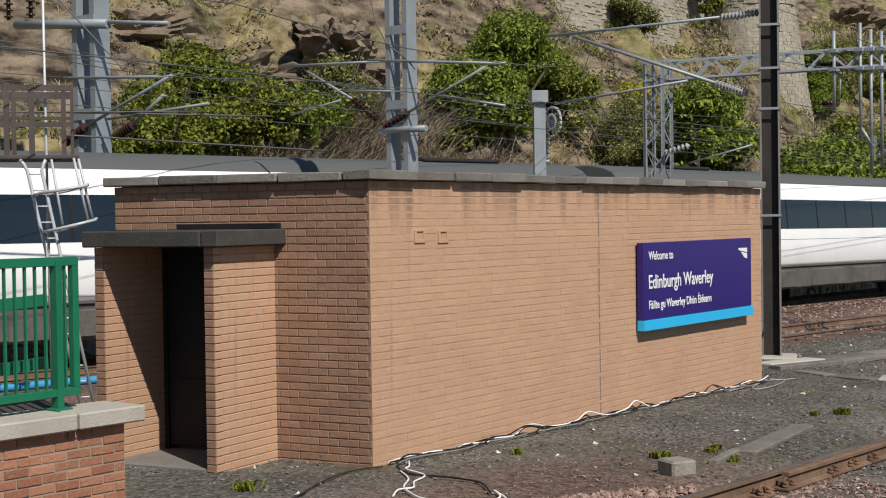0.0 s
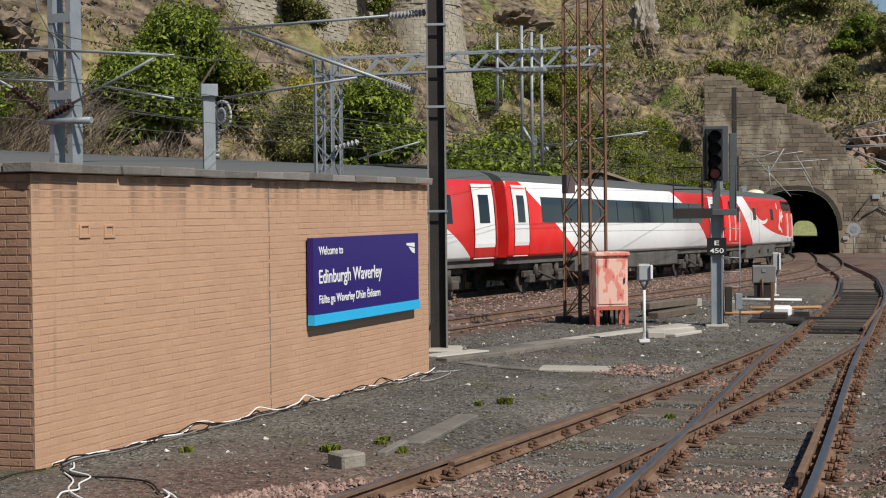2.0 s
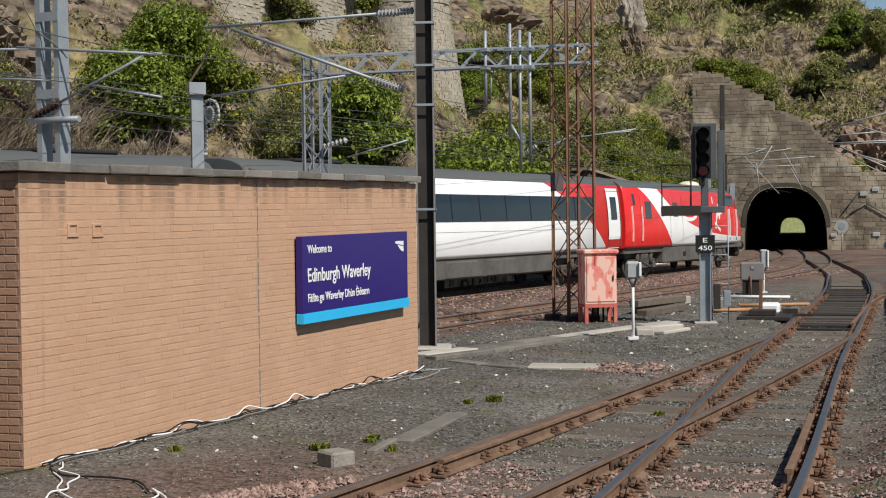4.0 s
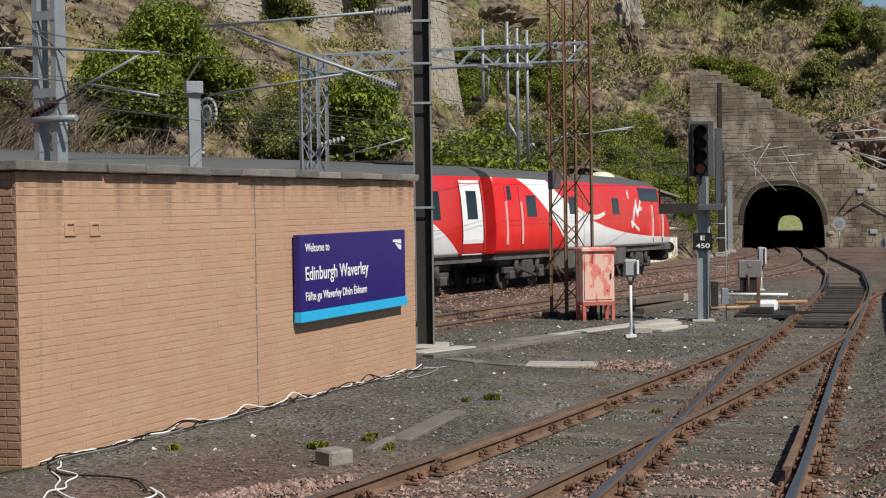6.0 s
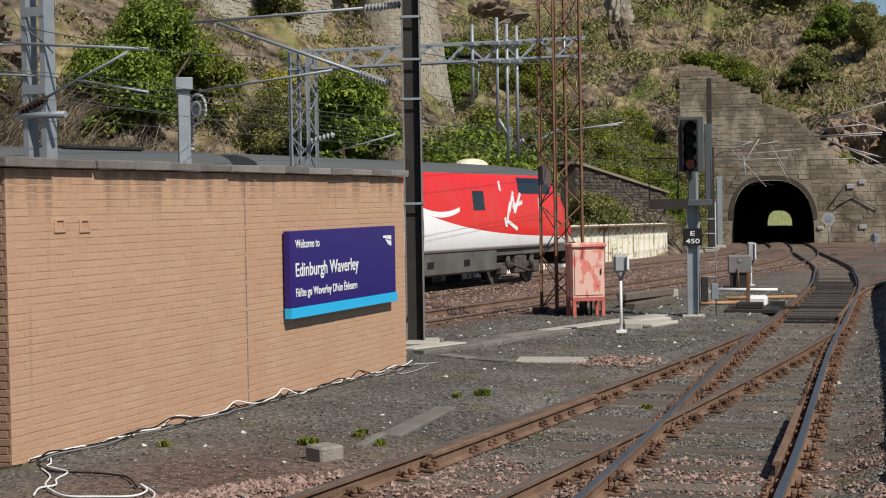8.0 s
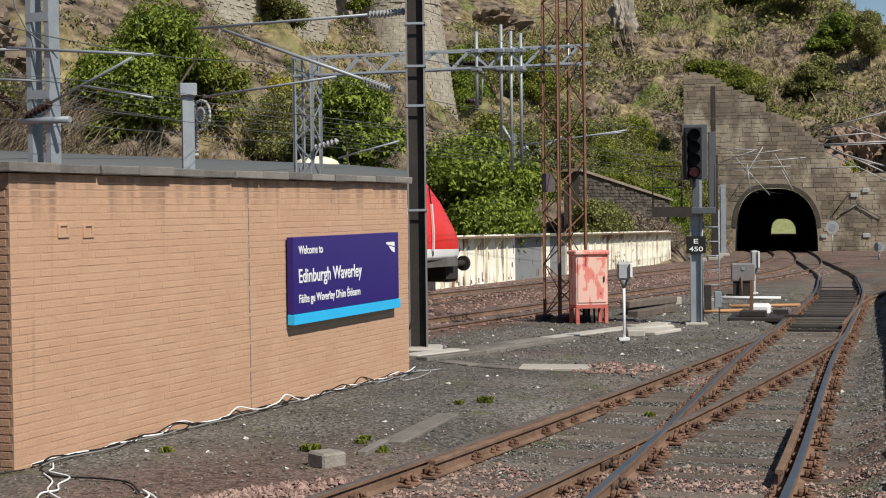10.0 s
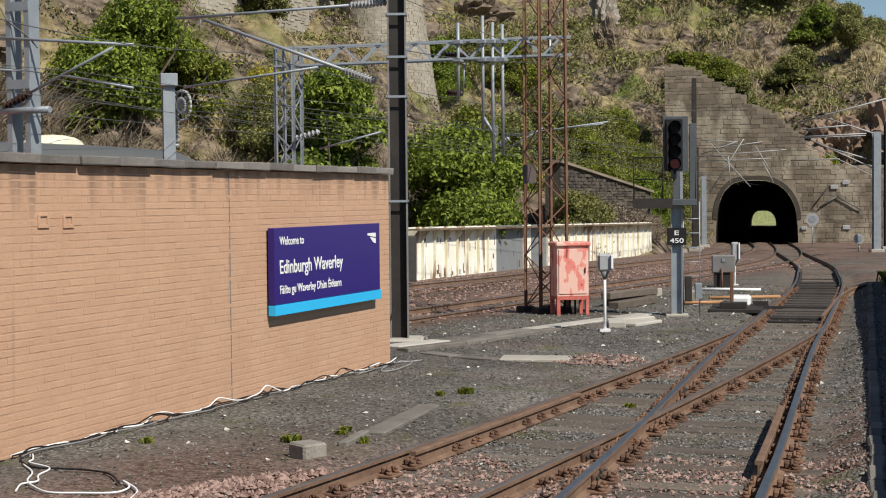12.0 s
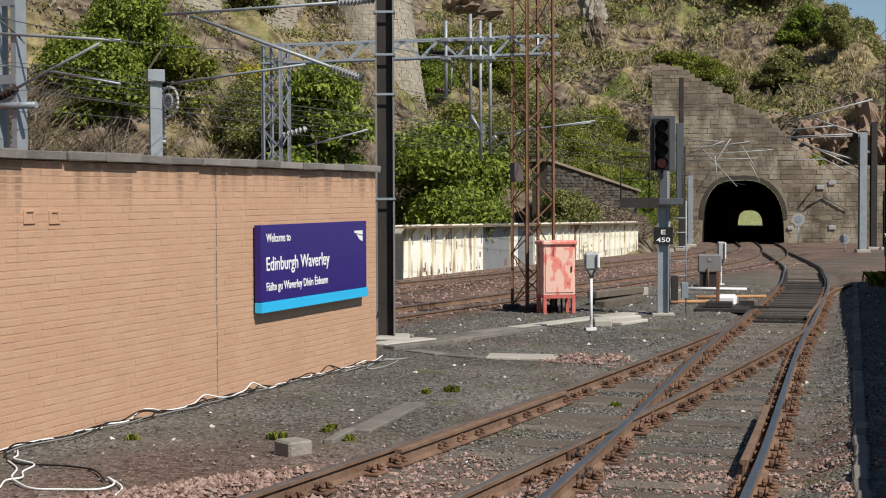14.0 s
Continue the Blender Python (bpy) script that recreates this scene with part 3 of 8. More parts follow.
def build_sign():
    sg = thing("station_sign", HUT_FACE @ pose(5.46, -0.012, 0.88), "blue enamelled station welcome sign with a cyan foot strip", "sign")
    W, Ht, Dp = 3.40, 1.10, 0.11
    part("panel", boxes(((0, -Dp, 0.135), (W, -0.02, Ht)), bevel=0.004), M["sign_blue"], sg)
    part("strip", boxes(((-0.002, -Dp - 0.012, 0.0), (W + 0.03, -0.02, 0.131)), bevel=0.003), M["sign_cyan"], sg, "cyan strip along the foot")
    part("backing", boxes(((0.03, -0.02, 0.03), (W - 0.03, 0.01, Ht - 0.03))), M["black"], sg)
    for body, size, w, z in (("Welcome to", 0.15, 0.70, 0.885), ("Edinburgh Waverley", 0.245, 1.93, 0.525), ("Fàilte gu Waverley Dhùn Èideann", 0.15, 1.87, 0.27)):
        lettering(body, size, w, pose(0.145, -Dp - 0.004, z), M["white"], sg)
    for pts in (((2.95, 0.965), (3.25, 0.965), (3.25, 0.90), (2.95, 0.935)), ((3.02, 0.915), (3.25, 0.885), (3.25, 0.81), (3.15, 0.83))):
        bm = bmesh.new()
        A = [bm.verts.new((x, -Dp - 0.004, z)) for x, z in pts]
        B = [bm.verts.new((x, -Dp - 0.001, z)) for x, z in pts]
        bm.faces.new(A)
        bm.faces.new(B[::-1])
        for k in range(4):
            bm.faces.new((A[k], A[(k + 1) % 4], B[(k + 1) % 4], B[k]))
        part("emblem", bm, M["white"], sg, "small white emblem shape")
    return sg


build_sign()


# ---- railway tracks ----
def sweep(bm, pts, profile, smooth=False, mat_of=None):
    rings = []
    for k, p in enumerate(pts):
        d = (pts[min(k + 1, len(pts) - 1)] - pts[max(k - 1, 0)]).normalized()
        s = Vector((-d.y, d.x, 0))
        rings.append([bm.verts.new(p + s * y + Vector((0, 0, z))) for y, z in profile])
    n = len(profile)
    for A, B in zip(rings, rings[1:]):
        for k in range(n):
            f = bm.faces.new((A[k], A[(k + 1) % n], B[(k + 1) % n], B[k]))
            if mat_of:
                f.material_index = mat_of(k)
    bm.faces.new(rings[0][::-1])
    bm.faces.new(rings[-1])


RAIL = [(-0.07, -0.155), (0.07, -0.155), (0.07, -0.145), (0.012, -0.125), (0.010, -0.045), (0.036, -0.035), (0.036, -0.006), (0.028, 0.0), (-0.028, 0.0), (-0.036, -0.006), (-0.036, -0.035), (-0.010, -0.045), (-0.012, -0.125), (-0.07, -0.145)]


def offset_line(pts, off, lift=0.0, level=grade):
    out = []
    for k, p in enumerate(pts):
        d = (pts[min(k + 1, len(pts) - 1)] - pts[max(k - 1, 0)]).normalized()
        q = p + Vector((-d.y, d.x, 0)) * off
        out.append(Vector((q.x, q.y, level(q.x) + 0.005 + lift)))
    return out


def train_level(x):
    """The express line lies almost level, then falls with the yard."""
    return float(np.interp(x, [-70, 16, 45, 62], [-0.31, -0.33, -0.47, grade(62)])) if x < 62 else grade(x)


def rail(parent, pts, name="rail", shiny=True):
    bm = bmesh.new()
    sweep(bm, pts, RAIL, mat_of=lambda k: 1 if k in (6, 7, 8) else 0)
    return part(name, bm, [M["rail_side"], M["rail_head" if shiny else "rail_dull"]], parent)


def sleeper_mesh(w=0.25, L=2.6):
    bm = bmesh.new()
    bm_box(bm, (-w / 2, -L / 2, -0.13), (w / 2, L / 2, 0.0), bevel=0.012)
    return mesh_of("sleeper", bm, M["timber"])


def chair_mesh():
    """A cast base with jaws, sprung clips either side of the rail and coach screws."""
    bm = bmesh.new()
    bm_box(bm, (-0.11, -0.21, 0.0), (0.11, 0.21, 0.03), bevel=0.008)
    for s in (-1, 1):
        bm_box(bm, (-0.05, s * 0.085 - 0.028, 0.03), (0.05, s * 0.085 + 0.028, 0.095), bevel=0.014)
        for x in (-0.075, 0.075):
            bm_tube(bm, (x, s * 0.155, 0.03), (x, s * 0.155, 0.058), 0.03, 6)
            bm_tube(bm, (x, s * 0.155, 0.058), (x, s * 0.155, 0.085), 0.019, 6)
        arc = [Vector((0.062 * math.cos(a), s * 0.13, 0.05 + 0.055 * math.sin(a))) for a in np.linspace(-0.2, math.pi + 0.2, 6)]
        bm_path(bm, arc, 0.016, 5)
    return mesh_of("rail_chair", bm, M["chair"])


SLEEPER, CHAIR = sleeper_mesh(), chair_mesh()
LONG_SLEEPER = sleeper_mesh(0.27, 3.6)


def build_track(key, label, lo, hi, sleepers, chairs, pitch=0.72, long_from=None, shiny=True):
    tr = thing("railway_track", Matrix.Identity(4), label, "railway track", "tracks of the yard")
    pts = [p for p in LINES[key] if lo <= p.x <= hi]
    for s in (0.7535, -0.7535):
        rail(tr, offset_line(pts, s, 0.0, train_level if key == "train" else grade), shiny=shiny)
    acc, last, k = 0.0, pts[0], 0
    rnd = random.Random(len(key) + 2)
    for a, b in zip(pts, pts[1:]):
        acc += (b - a).length
        if acc < pitch:
            continue
        acc -= pitch
        if not sleepers[0] <= b.x <= sleepers[1]:
            continue
        d = b - a
        ang = math.degrees(math.atan2(d.y, d.x))
        long = long_from and long_from[0] < b.x < long_from[1]
        ob = new("sleeper", LONG_SLEEPER if long else SLEEPER)
        ob.parent = tr
        ob.matrix_basis = pose(b.x, b.y, grade(b.x) - 0.151 + rnd.uniform(-0.014, 0.006), 0, 0, ang + rnd.uniform(-1.2, 1.2))
        if chairs[0] <= b.x <= chairs[1]:
            n = Vector((-d.y, d.x, 0)).normalized()
            for s in (0.7535, -0.7535):
                q = b + n * s
                c = new("rail_chair", CHAIR)
                c.parent = tr
                c.matrix_basis = pose(q.x, q.y, grade(q.x) - 0.153, 0, 0, ang)
    return tr


build_track("siding", "rusty curving siding on timber sleepers in grey ballast", -40, 32.5, (5, 32), (6, 32), pitch=0.68, shiny=False)
main_track = build_track("main", "running line with worn shiny rail heads on timber sleepers", -30, 92, (6, 84), (6, 48), pitch=0.68, long_from=(14, 34))
build_track("middle", "rusty running line in reddish ballast beside the retaining parapet", -70, 150, (24, 110), (0, 0), pitch=0.75)
build_track("train", "running line of the express train in reddish ballast", -70, 150, (24, 110), (0, 0), pitch=0.75)


M["bearer"] = mat("dark_tarred_timber", (0.085, 0.073, 0.062), (0.02, 0.017, 0.015), 3, 0.9, bump=0.5, rnd=0.4, stretch=(4, 1, 1))


def build_points():
    """Check rails, wing rails and stretchers of the turnout."""
    pts = [p for p in LINES["main"] if 12.6 <= p.x <= 17.2]
    bm = bmesh.new()
    sweep(bm, offset_line(pts, -0.62, 0.01), RAIL, mat_of=lambda k: 0)
    tagged(part("check_rail", bm, [M["rail_side"]]), "short rusty check rail beside the running rail", "check rail")
    pts = [p for p in LINES["siding"] if 12.0 <= p.x <= 17.6]
    bm = bmesh.new()
    sweep(bm, offset_line(pts, 0.63, 0.0), RAIL, mat_of=lambda k: 0)
    tagged(part("check_rail", bm, [M["rail_side"]]), "short rusty check rail beside the running rail", "check rail")
    tr = spline([(33, 5.95), (37, 6.45), (41, 6.95), (44, 7.25), (46.8, 7.42), (49, 7.4)], 0.5)
    bm = bmesh.new()
    sweep(bm, [Vector((p.x, p.y, grade(p.x) + 0.005)) for p in tr], RAIL)
    tagged(part("trap_rail", bm, [M["rail_side"]]), "rusty diverging trap rail ending in the ballast", "rail")
    st = thing("points_blades", Matrix.Identity(4), "dark steel switch blades and stretcher bars of the turnout", "points")
    for off in (0.66, -0.66):
        pts = [p for p in LINES["main"] if 47.5 <= p.x <= 62]
        bm = bmesh.new()
        prof = [(y * 0.7, z) for y, z in RAIL]
        sweep(bm, offset_line(pts, off, 0.0), prof)
        part("blade", bm, M["dark_steel"], st)
    for x in (50.2, 51.4, 54.0):
        k = min(range(len(LINES["main"])), key=lambda i: abs(LINES["main"][i].x - x))
        p = LINES["main"][k]
        bm = bmesh.new()
        bm_bar(bm, (p.x - 0.1, p.y + 0.75, grade(x) - 0.09), (p.x + 0.1, p.y - 0.75, grade(x) - 0.09), 0.06, 0.03)
        part("stretcher_bar", bm, M["dark_steel"], st)
    # bolted rail joints and insulated blocks
    for key, off, xs in (("siding", 0.7535, (9.6, 13.8, 22.4)), ("siding", -0.7535, (13.4, 20.0)), ("main", 0.7535, (12.75, 19.2, 24.6)), ("main", -0.7535, (11.3, 18.0, 24.0))):
        for x in xs:
            pts = LINES[key]
            i = min(range(len(pts)), key=lambda j: abs(pts[j].x - x))
            d = (pts[i + 1] - pts[i]).normalized()
            q = pts[i] + Vector((-d.y, d.x, 0)) * off
            j = thing("rail_joint", pose(q.x, q.y, grade(q.x), 0, 0, math.degrees(math.atan2(d.y, d.x))), "rusty bolted fishplates over a rail joint", "rail joint", "rail joints")
            for sd in (-1, 1):
                bm = bmesh.new()
                bm_box(bm, (-0.27, sd * 0.028 - 0.014, -0.125), (0.27, sd * 0.028 + 0.014, -0.04), bevel=0.006)
                f = part("fishplate", bm, M["chair"], j)
                for bx in (-0.19, -0.07, 0.07, 0.19):
                    bm = bmesh.new()
                    bm_tube(bm, (bx, sd * 0.04, -0.085), (bx, sd * 0.072, -0.085), 0.02, 6)
                    part("bolt", bm, M["dark_steel"], f)
            part("insulated_block", boxes(((-0.035, -0.05, -0.15), (0.035, 0.05, -0.034)), bevel=0.008), M["black"], j)
    # dark timber boards between the rails further out
    bm = bmesh.new()
    bm_box(bm, (-0.12, -0.66, -0.13), (0.12, 0.66, 0.0), bevel=0.012)
    bearer = mesh_of("timber_bearer", bm, M["bearer"])
    jit = random.Random(41)
    for x in np.arange(33.0, 52.0, 0.66):
        k = min(range(len(LINES["main"])), key=lambda i: abs(LINES["main"][i].x - x))
        p, q = LINES["main"][k], LINES["main"][k + 1]
        ang = math.degrees(math.atan2(q.y - p.y, q.x - p.x))
        ob = new("timber_bearer", bearer)
        ob.parent = st
        ob.matrix_basis = pose(p.x + jit.uniform(-0.06, 0.06), p.y + jit.uniform(-0.05, 0.05), grade(p.x) - 0.085 + jit.uniform(-0.035, 0.012), 0, jit.uniform(-1, 1), ang + jit.uniform(-2.5, 2.5))


build_points()


# ---- express train ----
def livery(name, red_mask):
    """White and red coach paint; red_mask(math) gives a node value, 1 where red. Grey roof above the cantrail."""
    m = bpy.data.materials.new(name)
    m.use_nodes = True
    nt = m.node_tree
    N, L = nt.nodes, nt.links
    b = N["Principled BSDF"]
    b.inputs["Roughness"].default_value = 0.28
    b.inputs["Specular IOR Level"].default_value = 0.5
    tc = N.new("ShaderNodeTexCoord")
    sp = N.new("ShaderNodeSeparateXYZ")
    L.new(tc.outputs["Object"], sp.inputs[0])

    def op(kind, a, c, clamp=False):
        k = N.new("ShaderNodeMath")
        k.operation, k.use_clamp = kind, clamp
        for i, s in enumerate((a, c)):
            if isinstance(s, (int, float)):
                k.inputs[i].default_value = s
            else:
                L.new(s, k.inputs[i])
        return k.outputs[0]

    def col(fac, a, c):
        x = N.new("ShaderNodeMix")
        x.data_type = "RGBA"
        L.new(fac, x.inputs["Factor"])
        for key, s in (("A", a), ("B", c)):
            if isinstance(s, tuple):
                x.inputs[key].default_value = (*s, 1)
            else:
                L.new(s, x.inputs[key])
        return x.outputs["Result"]

    x, z = sp.outputs[0], sp.outputs[2]
    red, line = red_mask(op, x, z)
    grime = N.new("ShaderNodeTexNoise")
    grime.inputs["Scale"].default_value, grime.inputs["Detail"].default_value = 1.3, 6
    L.new(tc.outputs["Object"], grime.inputs["Vector"])
    dirt = op("MULTIPLY", op("MULTIPLY", op("SUBTRACT", grime.outputs["Fac"], 0.45), 3.0, True), 0.12)
    c = col(red, (0.88, 0.88, 0.87), (0.74, 0.024, 0.022))
    c = col(line, c, (0.12, 0.12, 0.15))
    c = col(dirt, c, (0.30, 0.25, 0.21))
    roof = op("GREATER_THAN", z, 3.67)
    c = col(roof, c, (0.085, 0.09, 0.088))
    L.new(c, b.inputs["Base Color"])
    r = op("ADD", op("MULTIPLY", roof, 0.5), 0.27)
    L.new(r, b.inputs["Roughness"])
    return m


def coach_mask(op, x, z):
    u = op("SUBTRACT", z, 1.23)
    left = op("SUBTRACT", -19.0, op("MULTIPLY", u, 2.1))
    right = op("SUBTRACT", -2.1, op("ADD", u, op("MULTIPLY", op("MULTIPLY", u, u), 0.5)))
    white = op("MULTIPLY", op("GREATER_THAN", x, left), op("LESS_THAN", x, right))
    line = op("MULTIPLY", white, op("MULTIPLY", op("GREATER_THAN", z, 2.02), op("LESS_THAN", z, 2.035)))
    return op("SUBTRACT", 1.0, white), line


def van_mask(op, x, z):
    drop = op("MAXIMUM", op("SUBTRACT", 3.85, z), 0.0)
    left = op("ADD", 1.5, op("MULTIPLY", op("POWER", drop, 0.65), 2.9))
    ex = op("POWER", 2.718, op("MULTIPLY", op("SUBTRACT", x, 5.0), -0.235))
    top = op("ADD", 1.45, op("MULTIPLY", ex, 2.25))
    white = op("MULTIPLY", op("GREATER_THAN", x, left), op("LESS_THAN", z, top))
    # thin white crescent past the large sweep
    u = op("SUBTRACT", x, 9.6)
    uu = op("MULTIPLY", u, u)
    t2 = op("ADD", 2.38, op("MULTIPLY", uu, 0.11))
    thick = op("MULTIPLY", op("SUBTRACT", 0.085, op("MULTIPLY", uu, 0.013)), op("LESS_THAN", x, 10.8))
    band = op("LESS_THAN", op("ABSOLUTE", op("SUBTRACT", z, t2), 0), thick)
    white = op("MAXIMUM", white, band)
    return op("SUBTRACT", 1.0, white), op("MULTIPLY", white, 0.0)


M["coach"] = livery("coach_livery", coach_mask)
M["van"] = livery("van_livery", van_mask)
M["train_glass"] = mat("tinted_glass", (0.012, 0.02, 0.03), (0.008, 0.014, 0.02), 1, 0.08, 0.0, spec=0.6)
M["skirt"] = mat("grimy_underframe", (0.15, 0.14, 0.125), (0.07, 0.065, 0.058), 1.5, 0.8, 0.1, bump=0.15)
M["bogie"] = mat("dirty_bogie", (0.13, 0.115, 0.10), (0.035, 0.03, 0.026), 4, 0.85, 0.2, bump=0.2)
M["gangway"] = mat("black_rubber", (0.02, 0.02, 0.02), (0.012, 0.012, 0.012), 3, 0.9)

SECTION = [(1.30, 1.22), (1.37, 1.34), (1.39, 1.9), (1.375, 2.3), (1.31, 3.0), (1.24, 3.45), (1.17, 3.67), (1.0, 3.84), (0.75, 3.95), (0.4, 4.02), (0.0, 4.04)]


def loft(bm, stations):
    """stations: (x, width factor, roof limit)."""
    rings = []
    full = [(-y, z) for y, z in SECTION] + [(y, z) for y, z in reversed(SECTION[:-1])]
    for x, w, top in stations:
        rings.append([bm.verts.new((x, y * w, z if z < top - 0.4 else top - 0.4 + (z - top + 0.4) * 0.4 / (4.04 - top + 0.4) if top < 4.04 else z)) for y, z in full])
    n = len(full)
    for A, B in zip(rings, rings[1:]):
        for k in range(n):
            f = bm.faces.new((A[k], B[k], B[(k + 1) % n], A[(k + 1) % n]))
            f.smooth = k not in (n - 1,)
    bm.faces.new(rings[0])
    bm.faces.new(rings[-1][::-1])


def side_y(z):
    for (y0, z0), (y1, z1) in zip(SECTION, SECTION[1:]):
        if z0 <= z <= z1:
            return y0 + (y1 - y0) * (z - z0) / (z1 - z0)
    return 1.3


def side_panel(bm, x0, x1, z0, z1, proud=0.006, n=3, s=-1, r=0.0):
    """A thin panel lying on the curved body side; s is the side."""
    zs = [z0 + (z1 - z0) * k / n for k in range(n + 1)]
    rows = []
    for d in (proud, -0.02):
        rows.append([[bm.verts.new((x, s * (side_y(z) + d), z)) for z in zs] for x in (x0, x1)])
    (A0, A1), (B0, B1) = rows
    for k in range(n):
        bm.faces.new((A0[k], A1[k], A1[k + 1], A0[k + 1]))
    loop_a = A0 + A1[::-1]
    loop_b = B0 + B1[::-1]
    for k in range(len(loop_a)):
        bm.faces.new((loop_a[k], loop_a[(k + 1) % len(loop_a)], loop_b[(k + 1) % len(loop_a)], loop_b[k]))


def bogie(parent, x):
    bm = bmesh.new()
    for s in (-1, 1):
        bm_box(bm, (x - 1.75, s * 1.0 - 0.08, 0.52), (x + 1.75, s * 1.0 + 0.08, 0.74), bevel=0.03)
        for k in (-1.3, 1.3):
            bm_box(bm, (x + k - 0.2, s * 1.05 - 0.14, 0.33), (x + k + 0.2, s * 1.05 + 0.14, 0.62), bevel=0.04)
            bm_tube(bm, (x + k * 0.72, s * 1.12, 0.5), (x + k * 0.72, s * 1.12, 0.95), 0.1, 8)
        bm_box(bm, (x - 0.45, s * 1.08 - 0.12, 0.35), (x + 0.45, s * 1.08 + 0.12, 0.95), bevel=0.04)
        bm_bar(bm, (x - 0.9, s * 1.2, 0.72), (x + 0.6, s * 1.2, 0.42), 0.06, 0.07)
    bm_box(bm, (x - 0.5, -1.0, 0.5), (x + 0.5, 1.0, 0.9))
    bm_box(bm, (x - 2.0, -0.95, 0.8), (x + 2.0, 0.95, 1.22))
    b = part("bogie", bm, M["bogie"], parent)
    out = []
    for k in (-1.3, 1.3):
        bm = bmesh.new()
        for s in (-0.76, 0.76):
            bm_tube(bm, (0, s - 0.065, 0), (0, s + 0.065, 0), 0.46, 20)
            bm_tube(bm, (0, s - 0.085, 0), (0, s + 0.085, 0), 0.14, 10)
            for a in range(6):
                u, v = math.cos(a * math.tau / 6), math.sin(a * math.tau / 6)
                bm_box(bm, (u * 0.3 - 0.03, s - 0.075, v * 0.3 - 0.03), (u * 0.3 + 0.03, s + 0.075, v * 0.3 + 0.03))
        bm_tube(bm, (0, -0.8, 0), (0, 0.8, 0), 0.08, 8)
        w = part("wheelset", bm, M["bogie"], parent, m=pose(x + k, 0, 0.46))
        out.append((w, x + k))
    return out


PITCH = 25.6
WHEELS = []


def build_coach(k):
    c = thing("passenger_coach", Matrix.Identity(4), "white and red express coach with a dark window band", "railway coach", "coaches of the express train")
    a, b = -PITCH + 0.42, -0.42
    bm = bmesh.new()
    loft(bm, [(a, 0.93, 4.0), (a + 0.12, 1, 4.04), (a + 8, 1, 4.04), (b - 8, 1, 4.04), (b - 0.12, 1, 4.04), (b, 0.93, 4.0)])
    part("body", bm, M["coach"], c)
    for s in (-1, 1):
        bm = bmesh.new()
        side_panel(bm, a + 2.7, b - 2.75, 2.34, 3.2, 0.005, 3, s)
        band = part("window_band", bm, M["train_glass"], c, "dark tinted window strip")
        bm = bmesh.new()
        for i in range(1, 10):
            x = a + 2.7 + i * (b - a - 5.45) / 10
            side_panel(bm, x - 0.035, x + 0.035, 2.36, 3.18, 0.009, 3, s)
        part("window_pillar", bm, M["black"], band, kind="stuff")
        for x in (a + 0.3, b - 1.5):
            bm = bmesh.new()
            side_panel(bm, x, x + 1.2, 1.25, 3.55, 0.012, 5, s)
            d = part("door", bm, M["white"], c, "white plug door")
            bm = bmesh.new()
            side_panel(bm, x + 0.3, x + 0.9, 2.35, 3.22, 0.02, 3, s)
            part("door_window", bm, M["train_glass"], d)
            bm = bmesh.new()
            for xx in (x - 0.05, x + 1.22):
                side_panel(bm, xx, xx + 0.03, 1.3, 3.5, 0.02, 4, s)
            part("handrail", bm, M["dark_steel"], d)
    bm = bmesh.new()
    bm_box(bm, (a + 6.2, -1.25, 0.56), (b - 6.2, 1.25, 1.24), bevel=0.05)
    for x0 in (a + 7.0, a + 10.2, a + 13.0):
        bm_box(bm, (x0, -1.29, 0.6), (x0 + 2.2, 1.29, 1.12), bevel=0.03)
    bm_box(bm, (a + 0.1, -1.2, 1.0), (b - 0.1, 1.2, 1.24))
    part("underframe", bm, M["skirt"], c, "grimy grey underframe boxes")
    for x in (a + 3.6, b - 3.6):
        WHEELS.extend(bogie(c, x))
    bm = bmesh.new()
    bm_box(bm, (b - 0.02, -0.85, 1.25), (b + 0.46, 0.85, 3.6), bevel=0.06)
    bm_box(bm, (b, -0.25, 0.85), (b + 0.46, 0.25, 1.15))
    part("gangway", bm, M["gangway"], c, "black gangway bellows")
    for x in (a + 3, b - 5):
        bm = bmesh.new()
        bm_box(bm, (x, -0.6, 3.98), (x + 2.4, 0.6, 4.09), bevel=0.04)
        part("roof_unit", bm, M["gangway"], c)
    return c


